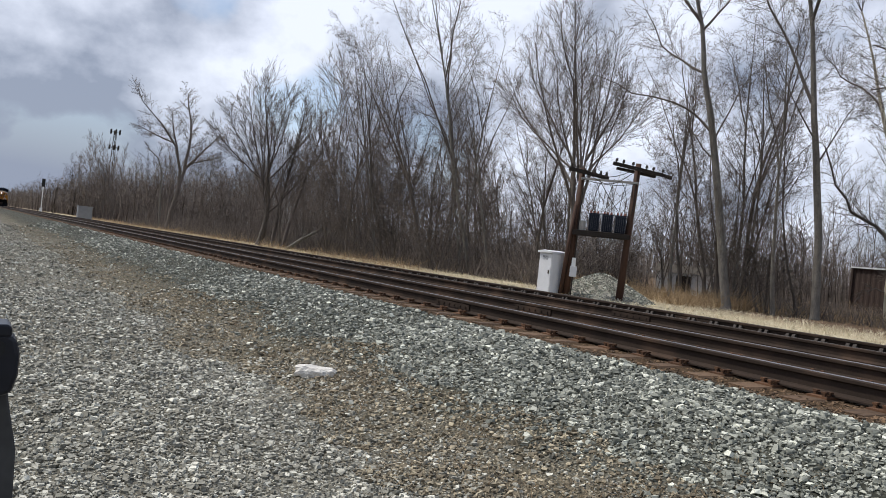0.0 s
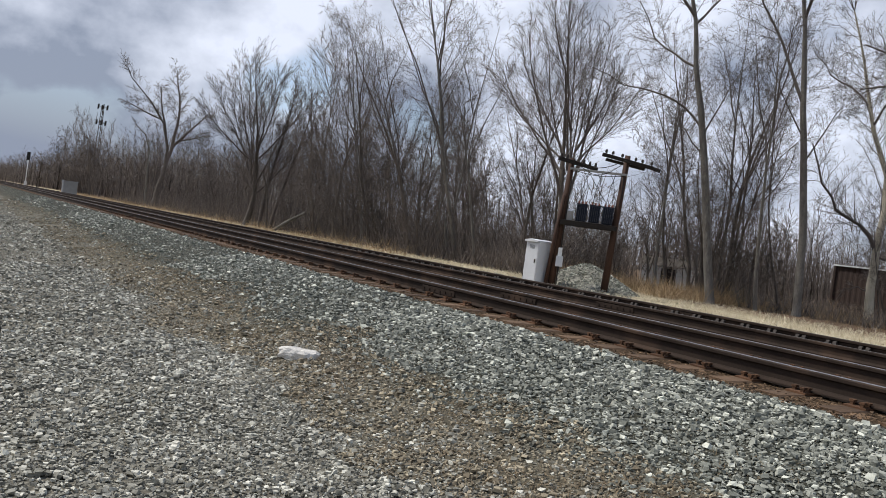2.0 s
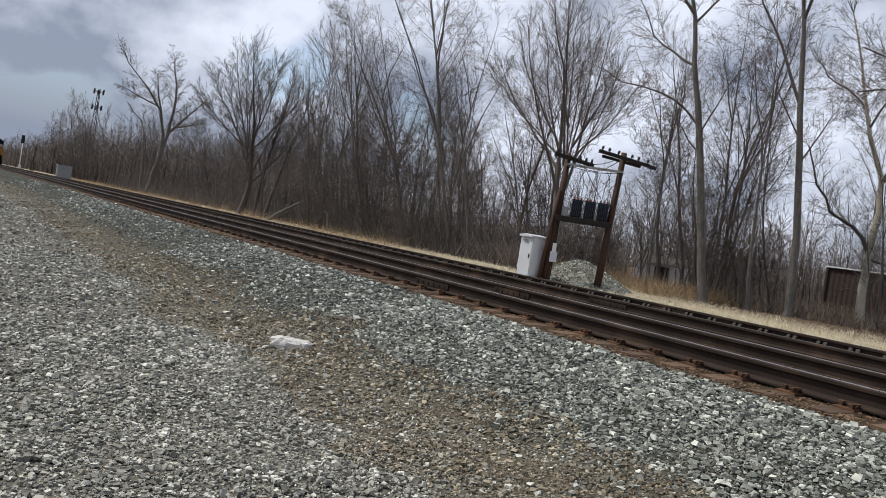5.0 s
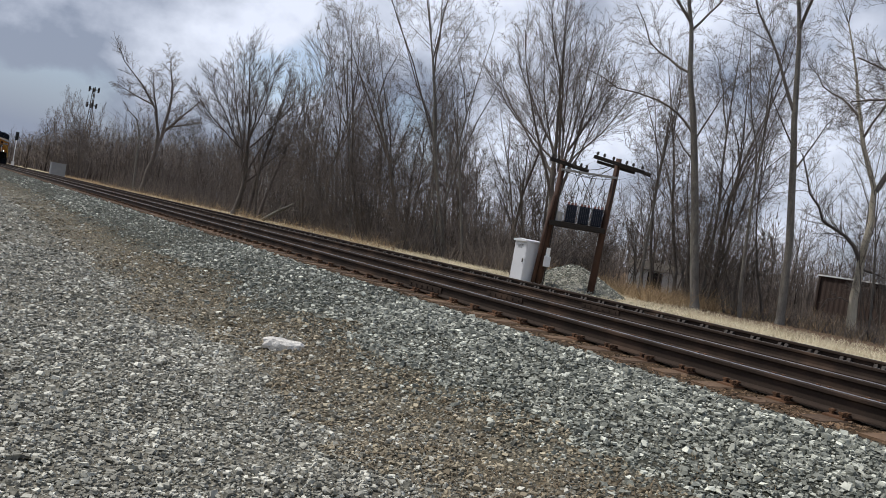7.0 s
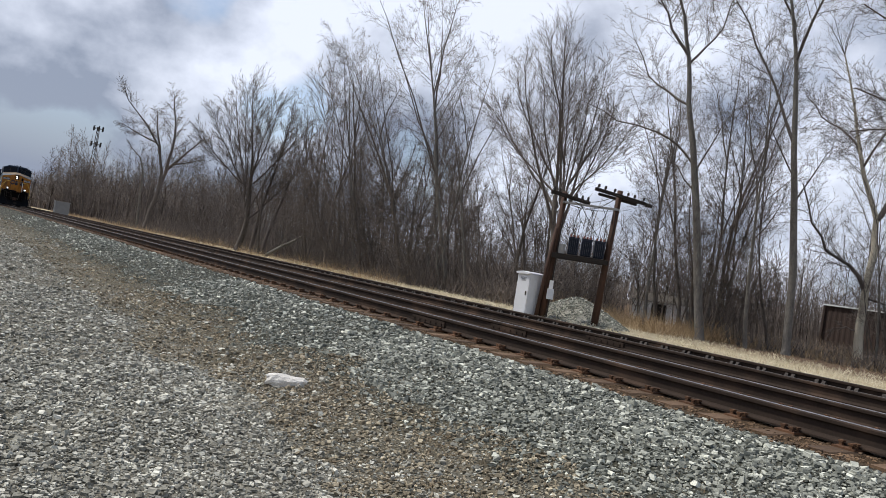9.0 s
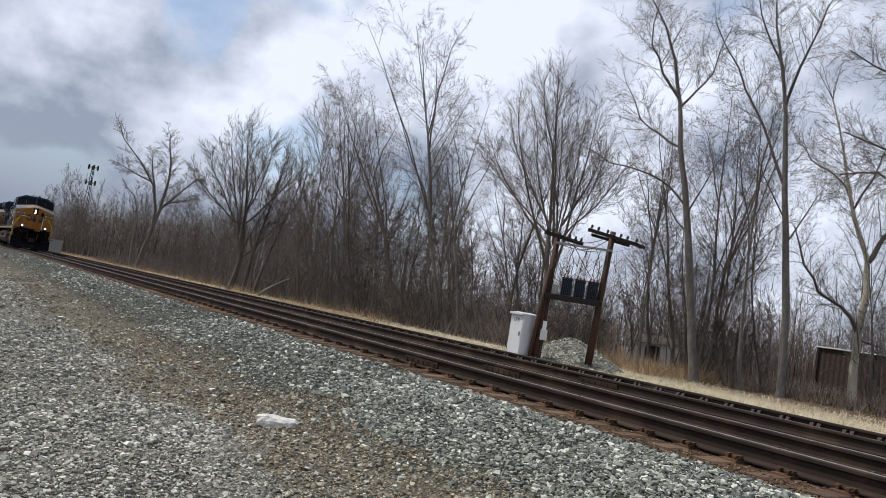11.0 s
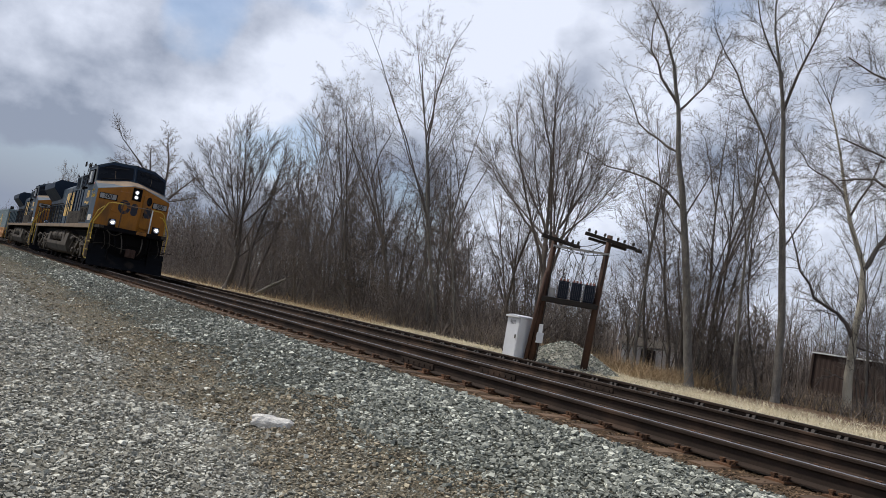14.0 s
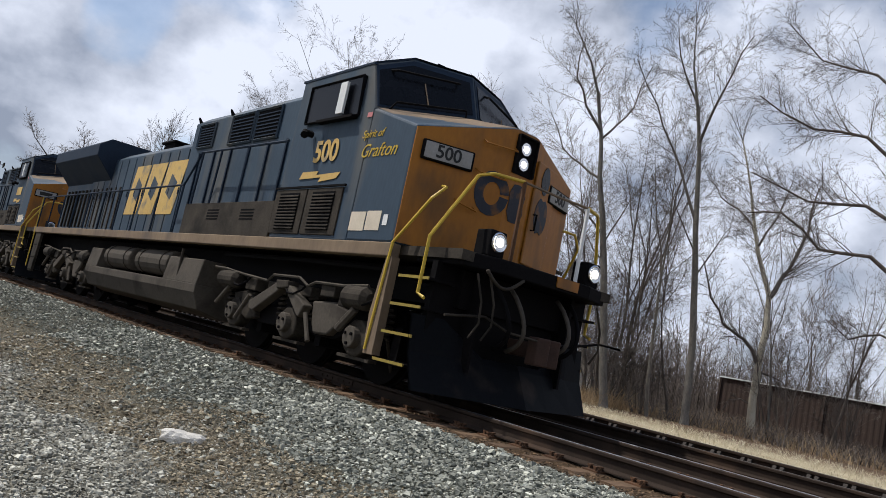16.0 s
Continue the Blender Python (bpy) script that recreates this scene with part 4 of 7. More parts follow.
        for x0 in (-6.1, -4.65):
            for k in range(4):
                # slots are raised black strips that stand for shaded cuts
                P("slot", Build().box(x0, x0 + 0.52, s * 1.502 - 0.003, s * 1.502 + 0.006, 2.08 + k * 0.055, 2.105 + k * 0.055), "black", box)
        # long hand rail with posts along the walkway
        hr = [(-3.45, s * 1.5, 3.40), (-7.05, s * 1.5, 3.44), (-7.65, s * 1.5, 2.80), (-19.9, s * 1.5, 2.78)]
        P("hand_rail", Build().tube(hr, 0.022, n=6), "blue_roof")
        for x, top in [(-4.9, 3.42), (-6.1, 3.43), (-7.0, 3.44)] + [(-7.65 - 1.36 * k, 2.79) for k in range(10)]:
            P("rail_post", Build().tube([(x - 0.05, s * 1.5, 1.80 if x < -7.3 else 2.40), (x, s * 1.5, top)], 0.022, n=5), "blue_roof")
    # engine hood with doors, emblem, stack, radiator wings
    hood = P("engine_hood", Build().prism([(-0.95, 1.8), (-0.95, 3.92), (-0.62, 4.16), (0.62, 4.16), (0.95, 3.92), (0.95, 1.8)], -19.7, -8.62, "x"), "blue", lab="dark blue engine hood with tall doors", bevel=0.02)
    for s in (-1, 1):
        for k in range(13):
            x = -8.72 - k * 0.62
            dr = P("hood_door", Build().box(x - 0.56, x, min(s * 0.95, s * 0.975), max(s * 0.95, s * 0.975), 1.9, 3.86), "blue", hood, bevel=0.008)
            P("latch", Build().box(x - 0.10, x - 0.05, min(s * 0.975, s * 0.995), max(s * 0.975, s * 0.995), 2.8, 2.95), "blue_roof", dr)
        for x0, w in ((-12.95, 1.05), (-11.78, 1.05), (-10.62, 1.20)):
            z0, z1, sl = 2.33, 3.60, 0.22
            pts = [(x0 + sl, z1), (x0 + sl + w, z1), (x0 + w - 0.12, z0), (x0 - 0.05, z0)]
            eye = [(x0 + 0.38 * w + sl * 0.6, z1 - 0.30), (x0 + 0.80 * w + sl * 0.3, z1 - 0.52), (x0 + 0.66 * w, z0 + 0.34), (x0 + 0.30 * w + sl * 0.2, z0 + 0.52)]
            if s > 0:
                pts, eye = [(-2 * 11.2 - a, z) for a, z in pts], [(-2 * 11.2 - a, z) for a, z in eye]
            em = P("side_emblem", Build().prism(pts, s * 0.978, s * 0.986, "y"), "yellow_side", hood, "worn yellow emblem shape")
            P("emblem_core", Build().prism(eye, s * 0.986, s * 0.990, "y"), "blue", em)
        wing = Build().prism([(s * 0.9, 3.25), (s * 1.5, 3.92), (s * 1.5, 4.24), (s * 1.2, 4.46), (s * 0.0, 4.46), (s * 0.0, 3.25)], -19.75, -14.9, "x")
        P("radiator_wing", wing, "blue_roof", hood, "dark overhanging radiator wing", bevel=0.015)
        for k in range(14):
            x = -19.3 + k * 0.42
            P("radiator_slat", Build().box(x, x + 0.08, min(s * 0.95, s * 1.0), max(s * 0.95, s * 1.0), 1.95, 3.1), "grime", hood)
    P("exhaust_stack", Build().box(-12.9, -12.1, -0.42, 0.42, 4.16, 4.42).box(-13.0, -12.0, -0.48, 0.48, 4.40, 4.46), "black", hood, bevel=0.02)
    P("roof_vent", Build().box(-10.6, -9.6, -0.35, 0.35, 4.16, 4.28), "blue_roof", hood, bevel=0.02)
    # fuel tank with two air reservoirs lying in its side notch
    tank = P("fuel_tank", Build().prism([(-1.36, 0.42), (-1.5, 0.72), (-1.5, 0.88), (1.5, 0.88), (1.5, 0.72), (1.36, 0.42), (0.9, 0.30), (-0.9, 0.30)], -13.2, -5.85, "x"), "tank_grey", lab="dusty grey fuel tank", bevel=0.02)
    for s in (-1, 1):
        for x0, x1 in ((-13.2, -12.3), (-7.6, -5.85)):
            P("tank_shoulder", Build().prism([(s * 1.5, 0.86), (s * 1.44, 1.34), (s * 0.6, 1.34), (s * 0.6, 0.86)], x0, x1, "x"), "tank_grey", tank, bevel=0.02)
        for x0, x1 in ((-12.1, -10.15), (-9.75, -7.75)):
            P("air_reservoir", Build().tube([(x0, s * 1.18, 1.20), (x0 + 0.12, s * 1.18, 1.20), (x1 - 0.12, s * 1.18, 1.20), (x1, s * 1.18, 1.20)], 0.27, n=16), "tank_grey", tank, "dusty cylindrical air reservoir", smooth=False, bevel=0.05)
            for xx in (x0 + 0.35, x1 - 0.35):
                P("strap", Build().tube([(xx, s * 1.18 + 0.278 * math.cos(a), 1.20 + 0.278 * math.sin(a)) for a in [i * math.pi / 8 for i in range(17)]], 0.012, n=4), "grime", tank)
        P("filler_pipe", Build().tube([(-6.9, s * 1.46, 0.9), (-6.9, s * 1.47, 1.5)], 0.03, n=6), "grime", tank)
    # trucks and wheels
    for ti, axles in enumerate(((-0.68, -2.56, -4.44), (-14.0, -15.88, -17.76))):
        mid = axles[1]
        truck = P("truck", Build().box(mid - 2.3, mid + 2.2, -0.62, 0.62, 0.62, 0.95), "black")
        for s in (-1, 1):
            Y = lambda a, b: (min(s * a, s * b), max(s * a, s * b))
            prof = [(mid - 2.45, 0.74), (mid - 2.3, 0.98), (mid - 1.5, 1.00), (mid - 1.2, 0.74), (mid - 0.55, 0.74), (mid - 0.3, 1.02), (mid + 0.3, 1.02), (mid + 0.55, 0.74), (mid + 1.2, 0.74), (mid + 1.5, 1.00), (mid + 2.2, 0.98), (mid + 2.3, 0.74), (mid + 2.1, 0.58), (mid + 1.55, 0.58), (mid + 1.2, 0.46), (mid + 0.6, 0.46), (mid + 0.3, 0.60), (mid - 0.3, 0.60), (mid - 0.6, 0.46), (mid - 1.2, 0.46), (mid - 1.55, 0.58), (mid - 2.2, 0.58)]
            P("side_frame", Build().prism(prof, *Y(1.02, 1.18), "y"), "black", truck, bevel=0.02)
            P("spring_plank", Build().box(mid - 2.3, mid + 2.2, *Y(0.95, 1.02), 0.50, 1.10), "black", truck)
            # inverted V of heavy bars over the middle axle, with a gusset at its head
            P("equaliser_bar", Build().prism([(mid - 1.26, 0.76), (mid - 0.38, 1.15), (mid - 0.28, 1.03), (mid - 1.06, 0.62), (mid - 1.22, 0.64)], *Y(1.22, 1.38), "y"), "tank_grey", truck, bevel=0.02)
            P("equaliser_bar", Build().prism([(mid - 0.20, 1.11), (mid + 0.02, 1.10), (mid + 0.58, 0.85), (mid + 0.46, 0.66), (mid + 0.38, 0.70)], *Y(1.24, 1.40), "y"), "tank_grey", truck, bevel=0.02)
            P("bar_head", Build().prism([(mid - 0.40, 1.16), (mid - 0.02, 1.17), (mid + 0.02, 1.06), (mid - 0.34, 1.02)], *Y(1.20, 1.42), "y"), "grime", truck, bevel=0.02)
            P("frame_casting", Build().prism([(mid + 0.62, 0.94), (mid + 1.20, 0.97), (mid + 1.64, 0.88), (mid + 1.40, 0.66), (mid + 1.17, 0.50), (mid + 0.80, 0.48), (mid + 0.70, 0.62)], *Y(1.16, 1.30), "y"), "tank_grey", truck, bevel=0.03)
            P("frame_casting", Build().prism([(mid - 2.10, 0.86), (mid - 1.55, 0.94), (mid - 1.20, 0.74), (mid - 1.10, 0.52), (mid - 1.45, 0.46), (mid - 1.80, 0.56)], *Y(1.16, 1.28), "y"), "grime", truck, bevel=0.03)
            for x0, x1, z0, z1, y1 in ((0.12, 0.52, 0.98, 1.13, 1.30), (0.85, 1.22, 1.02, 1.18, 1.34), (1.30, 1.55, 0.92, 1.06, 1.30), (-1.62, -1.24, 0.94, 1.14, 1.32), (-0.95, -0.62, 1.0, 1.13, 1.26), (-2.22, -1.90, 0.96, 1.10, 1.28)):
                P("bracket", Build().box(mid + x0, mid + x1, *Y(1.0, y1), z0, z1), "grime", truck, bevel=0.015)
            # brake cylinders with domed ends, their struts and slack levers
            for x0, x1, r in ((-2.50, -1.92, 0.15), (1.60, 2.05, 0.16)):
                P("brake_cylinder", Build().tube([(mid + x0 - 0.06, s * 1.32, 1.07), (mid + x0, s * 1.32, 1.07)], r * 0.55, r, 14).tube([(mid + x0, s * 1.32, 1.07), (mid + x1, s * 1.32, 1.07)], r, r, 14).tube([(mid + x1, s * 1.32, 1.07), (mid + x1 + 0.07, s * 1.32, 1.07)], r, r * 0.5, 14), "grime", truck)
            for a, b, r in (((-2.03, 1.02), (-2.48, 0.64), 0.04), ((1.86, 0.92), (1.56, 0.62), 0.06), ((-1.30, 0.86), (-1.62, 0.44), 0.035), ((0.60, 0.74), (0.86, 0.36), 0.035)):
                P("strut", Build().tube([(mid + a[0], s * 1.36, a[1]), (mid + b[0], s * 1.38, b[1])], r, n=8), "tank_grey", truck)
            for ax in axles:
                jb = P("journal_box", Build().prism([(ax + 0.27 * math.cos(k * math.pi / 5) * (1.15 if k in (8, 9, 6, 7) else 1.0), 0.55 + 0.25 * math.sin(k * math.pi / 5)) for k in range(10)], *Y(1.08, 1.30), "y"), "grime", truck, bevel=0.03)
                P("bearing_cap", Build().disc((ax, s * 1.34, 0.55), (0, 1, 0), 0.145, 0.12, 18), "tank_grey", jb, bevel=0.015)
                for k in range(3):
                    a = 2.094 * k + 0.5
                    P("cap_bolt", Build().disc((ax + 0.085 * math.cos(a), s * 1.41, 0.55 + 0.085 * math.sin(a)), (0, 1, 0), 0.022, 0.03, 6), "black", jb)
                P("brake_shoe", Build().prism([(ax + 0.56, 0.30), (ax + 0.72, 0.32), (ax + 0.74, 0.8), (ax + 0.58, 0.78)], *Y(0.7, 1.1), "y"), "black", truck)
                P("foot_plate", Build().box(ax - 0.40, ax + 0.36, *Y(1.12, 1.26), 0.27, 0.31), "grime", truck)
                for dx in (-0.44, 0.44):
                    P("coil_spring", Build().tube([(ax + dx + 0.09 * math.cos(i * 0.9), s * 1.16 + 0.09 * math.sin(i * 0.9), 0.60 + i * 0.011) for i in range(36)], 0.022, n=4), "grime", truck)
                P("hose", Build().tube([(ax - 0.2, s * 1.3, 1.2), (ax - 0.08, s * 1.39, 1.06), (ax + 0.05, s * 1.42, 0.99), (ax + 0.2, s * 1.41, 0.98), (ax + 0.36, s * 1.37, 1.06), (ax + 0.45, s * 1.34, 1.16)], 0.018, n=5), "black", truck)
            run_pipe = [(-2.9, 1.25), (-2.4, 1.24), (-1.7, 1.18), (-0.78, 1.13), (-0.62, 1.23), (0.22, 1.24), (0.50, 1.13), (0.72, 1.20), (1.48, 1.20), (2.05, 1.24)]
            P("brake_pipe", Build().tube([(mid + a, s * 1.36, z) for a, z in run_pipe], 0.022, n=6), "tank_grey", truck)
            P("sand_pipe", Build().tube([(mid + 2.2, s * 1.2, 1.4), (mid + 2.3, s * 1.15, 0.8), (mid + 2.15, s * 0.8, 0.2)], 0.025, n=5), "grime", truck)
        for ax in axles:
            # black motor blocks, which also close the bright gaps between the wheels
            P("traction_motor", Build().box(ax + 0.15, ax + 1.05, -0.6, 0.6, 0.16, 1.0).box(ax - 0.45, ax + 0.15, -0.6, 0.6, 0.2, 0.9), "black", truck, bevel=0.05)
            ws = Build()
            for s in (-1, 1):
                ws.disc((0, s * 0.745, 0), (0, 1, 0), 0.53, 0.13, 28)
                ws.disc((0, s * 0.69, 0), (0, 1, 0), 0.565, 0.03, 28)
                ws.disc((0, s * 0.82, 0), (0, 1, 0), 0.2, 0.1, 12)
            ws.tube([(0, -0.9, 0), (0, 0.9, 0)], 0.1, n=10)
            # black here paints in the shade behind the side frames
            w = P("wheelset", ws, "black", lab="steel wheels on an axle, coloured black for the shade they stand in")
            w.location = (ax, 0, 0.532)
            WHEELS.append(w)
    # underframe clutter seen in shade
    for s in (-1, 1):
        P("underfloor_pipe", Build().tube([(-5.4, s * 1.25, 1.50), (-3.0, s * 1.28, 1.52), (-0.4, s * 1.25, 1.50)], 0.035, n=5), "black")
        P("rear_step", Build().prism([(-19.8, 1.62), (-19.1, 1.62), (-19.25, 0.38), (-19.75, 0.38)], s * 1.5, s * 1.42, "y"), "grime")
        for k in range(3):
            P("step", Build().box(-19.75, -19.25, min(s * 1.1, s * 1.5), max(s * 1.1, s * 1.5), 0.40 + 0.4 * k, 0.44 + 0.4 * k), "black")
        P("hand_rail", Build().tube([(-19.95, s * 1.53, 0.5), (-19.95, s * 1.53, 2.78)], 0.019, n=5), "safety", lab="safety yellow hand rail")
    P("rear_plate", Build().box(-20.3, -20.1, -1.4, 1.4, 0.6, 1.80), "black")
    P("rear_coupler", Build().box(-20.75, -20.25, -0.14, 0.14, 0.72, 1.0), "rust", bevel=0.02)
    return lo


WHEELS = []
lead = locomotive("locomotive", "dark blue diesel locomotive with an orange-yellow nose, headlights lit", True)
second = locomotive("locomotive", "weathered dark blue diesel locomotive with orange-yellow nose, coupled second", False)


# ---- well cars with one container each ----
def well_car(n, box_mat, label):
    car = thing("well_car", label, "freight car", group="freight cars of the train")
    body = part("well", Build().prism([(-8.3, 1.40), (8.3, 1.40), (8.3, 0.95), (7.6, 0.42), (-7.6, 0.42), (-8.3, 0.95)], -1.38, -1.22, "y"), "orange_car", car, "faded orange well side", bevel=0.02)
    part("well", Build().prism([(-8.3, 1.40), (8.3, 1.40), (8.3, 0.95), (7.6, 0.42), (-7.6, 0.42), (-8.3, 0.95)], 1.22, 1.38, "y"), "orange_car", car, "faded orange well side", bevel=0.02)
    part("well_floor", Build().box(-7.6, 7.6, -1.24, 1.24, 0.34, 0.46), "black", car)
    for k in range(12):
        x = -7.3 + k * 1.33
        part("side_rib", Build().box(x - 0.05, x + 0.05, -1.42, -1.38, 0.45, 1.38), "orange_car", body)
    for s in (-1, 1):
        part("end_platform", Build().box(min(s * 7.7, s * 9.6), max(s * 7.7, s * 9.6), -1.3, 1.3, 0.95, 1.12), "black", car)
        tr = part("truck", Build().box(s * 9.0 - 1.1, s * 9.0 + 1.1, -1.05, -0.9, 0.5, 0.85).box(s * 9.0 - 1.1, s * 9.0 + 1.1, 0.9, 1.05, 0.5, 0.85).box(s * 9.0 - 0.2, s * 9.0 + 0.2, -1.0, 1.0, 0.5, 0.95), "rust", car, bevel=0.02)
        for a in (-0.87, 0.87):
            w = Build()
            for q in (-1, 1):
                w.disc((s * 9.0 + a, q * 0.745, 0.42), (0, 1, 0), 0.42, 0.13, 20)
            part("wheel", w.tube([(s * 9.0 + a, -0.9, 0.42), (s * 9.0 + a, 0.9, 0.42)], 0.08, n=8), "rust", tr)
    box = thing("container", "container in slate green" if box_mat == "container" else "pale grey container", "container", group="containers of the train")
    tagged(box, "slate green steel container with a yellow emblem in a well car" if box_mat == "container" else "pale grey steel container in a well car", "container")
    zig = []
    for k in range(44):
        x = -7.2 + k * 0.33
        zig += [(x, -1.22), (x + 0.08, -1.19), (x + 0.16, -1.19), (x + 0.24, -1.22)]
    b = Build().prism(zig + [(7.3, -1.22), (7.3, 1.22), (-7.3, 1.22), (-7.3, -1.22)], 0.48, 3.20, "z")
    part("shell", b, box_mat, box)
    part("frame", Build().box(-7.35, -7.22, -1.24, 1.24, 0.46, 3.24).box(7.22, 7.35, -1.24, 1.24, 0.46, 3.24).box(-7.3, 7.3, -1.24, -1.14, 3.12, 3.24).box(-7.3, 7.3, 1.14, 1.24, 3.12, 3.24), box_mat, box, bevel=0.015)
    part("roof", Build().box(-7.3, 7.3, -1.2, 1.2, 3.18, 3.22), box_mat, box)
    if box_mat == "container":
        part("emblem", Build().prism([(0.2, 2.75), (0.9, 2.80), (0.7, 2.4), (1.0, 2.2), (0.8, 1.55), (0.1, 1.50), (0.4, 1.9), (0.0, 2.1)], -1.235, -1.222, "y"), "safety", box, "yellow emblem shape")
        part("emblem", Build().box(-1.2, -0.5, -1.235, -1.222, 2.2, 2.3), "white", box)
    return car, box


CARS = [well_car(0, "container", "faded orange well car carrying one green container"), well_car(1, "container_grey", "faded orange well car carrying one grey container"), well_car(2, "container_grey", "faded orange well car carrying one grey container")]


# ---- trackside things ----
def side_of(x, y):
    """Unit vectors to the right of and away from someone who looks from the lot at (x, y)."""
    d = Vector((x, y, 0)).normalized()
    return Vector((d.y, -d.x, 0)), d


def signal_cabinet():
    c = thing("signal_cabinet", "pale grey metal signal cabinet standing beside the track", "cabinet", (-21.62, 17.95, -0.52), 0)
    part("body", Build().box(-0.36, 0.36, -0.30, 0.30, 0.06, 1.52), "cabinet", c, bevel=0.012)
    part("plinth", Build().box(-0.40, 0.40, -0.34, 0.34, -0.15, 0.06), "concrete", c)
    part("hood", Build().prism([(-0.36, 1.52), (0.36, 1.52), (0.37, 1.58), (0.0, 1.63), (-0.37, 1.58)], -0.40, 0.40, "y").box(-0.385, 0.385, -0.325, 0.325, 1.515, 1.545), "cabinet", c, bevel=0.008)
    d = part("door", Build().box(-0.33, 0.33, -0.318, -0.302, 0.12, 1.47), "cabinet", c, bevel=0.006)
    part("handle", Build().box(0.22, 0.26, -0.345, -0.318, 0.78, 0.92), "tank_grey", d)
    for z in (0.3, 0.8, 1.3):
        part("hinge", Build().tube([(-0.335, -0.32, z - 0.05), (-0.335, -0.32, z + 0.05)], 0.014, n=6), "tank_grey", d)
    for k in range(5):
        part("vent_slot", Build().box(-0.15, 0.15, -0.322, -0.317, 1.28 + k * 0.03, 1.29 + k * 0.03), "ink", d)
    return c


def transformer_rack():
    base = Vector((-21.08, 18.26, -0.5))
    r, d = side_of(base.x, base.y)
    turn = math.degrees(math.atan2(r.y, r.x))
    k = thing("transformer_rack", "two brown timber poles carrying a platform of dark transformers", "utility poles", tuple(base), turn)
    part("pole", Build().tube([(0.0, 0, -0.3), (0.06, 0, 2.0), (0.16, 0, 4.62)], 0.135, 0.10, 12), "pole_wood", k, "leaning brown timber pole", smooth=True)
    part("pole", Build().tube([(1.86, 0.1, -0.3), (1.95, 0.1, 2.4), (2.06, 0.1, 4.95)], 0.135, 0.10, 12), "pole_wood", k, "leaning brown timber pole", smooth=True)
    part("platform", Build().box(0.02, 2.0, -0.30, -0.16, 2.24, 2.40).box(0.02, 2.0, 0.2, 0.34, 2.24, 2.40).box(0.1, 1.9, -0.3, 0.34, 2.38, 2.42), "dark_wood", k, "dark timber platform", bevel=0.01)
    part("tag", Build().box(0.10, 0.24, -0.19, -0.175, 1.1, 1.42), "white", k, "small white paper tag")
    arm = part("crossarm", Build().box(-0.5, 1.0, -0.06, 0.06, -0.065, 0.065), "dark_wood", k, bevel=0.01)
    arm.matrix_basis = pose(0.14, -0.16, 4.48, 0, 7, 20)
    arm2 = part("crossarm", Build().box(-0.95, 0.95, -0.06, 0.06, -0.06, 0.06), "dark_wood", k, bevel=0.01)
    arm2.matrix_basis = pose(2.08, -0.06, 4.74, 0, 7, 14)
    arm3 = part("crossarm", Build().box(-0.75, 0.7, -0.05, 0.05, -0.05, 0.05), "dark_wood", k, bevel=0.01)
    arm3.matrix_basis = pose(2.04, 0.26, 4.66, 0, 6, 14)
    for x in (-0.85, -0.6, -0.25, 0.25, 0.5, 0.85):
        ins = Build().tube([(x, -0.02, 0.05), (x, -0.02, 0.12)], 0.02, n=6)
        ins.tube([(x, -0.02, 0.10), (x, -0.02, 0.13), (x, -0.02, 0.17), (x, -0.02, 0.20)], 0.055, 0.035, 10)
        part("insulator", ins, "anchor", arm2, "dark glass insulator")
    for x in (0.99, 1.08, 1.17):
        part("strain_insulator", Build().disc((x, 0, -0.02), (1, 0, 0.1), 0.075, 0.05, 12), "anchor", arm2, "black bell insulator")
    part("top_beam", Build().box(0.12, 2.1, -0.20, -0.12, 4.20, 4.28), "pale_wood", k, "weathered pale beam", bevel=0.01)
    part("prop", Build().tube([(-0.22, -0.10, -0.3), (-0.10, -0.16, 1.6), (0.04, -0.16, 3.3)], 0.075, 0.06, 10), "pole_wood", k, "brown timber prop beside the pole", smooth=True)
    part("conduit", Build().tube([(0.17, -0.13, 0.0), (0.19, -0.14, 2.2), (0.22, -0.12, 3.9)], 0.025, n=8), "anchor", k)
    for x in (-0.42, -0.2, 0.45, 0.68, 0.9):
        part("insulator", Build().tube([(x, 0, 0.06), (x, 0, 0.10), (x, 0, 0.17), (x, 0, 0.20)], 0.055, 0.03, 10), "anchor", arm, "dark glass insulator")
    for i, (x0, z0, x1, z1, dip) in enumerate(((0.2, 4.55, 2.0, 4.75, 0.28), (0.3, 4.48, 1.9, 4.60, 0.42), (0.15, 4.22, 2.05, 4.20, 0.12), (0.6, 4.5, 1.5, 3.2, 0.05))):
        part("wire", Build().tube([(x0 + (x1 - x0) * q / 8, -0.2, z0 + (z1 - z0) * q / 8 - dip * math.sin(math.pi * q / 8)) for q in range(9)], 0.012, n=5), "anchor", k, "thin black wire")
    part("hanger", Build().tube([(1.98, -0.12, 3.1), (2.02, -0.2, 3.6), (2.0, -0.18, 4.2)], 0.022, n=6), "anchor", k)
    part("meter_box", Build().box(0.06, 0.30, -0.30, -0.12, 0.75, 1.12), "cabinet", k, bevel=0.01)
    for i in range(3):
        x = 0.72 + i * 0.46
        t = part("transformer", Build().box(x - 0.185, x + 0.185, -0.13, 0.17, 2.44, 3.02), "trafo", k, "dark blue finned transformer tank", bevel=0.02)
        part("lid", Build().box(x - 0.205, x + 0.205, -0.17, 0.21, 3.02, 3.06), "trafo", t, bevel=0.008)
        for a in range(6):
            fx = x - 0.165 + a * 0.066
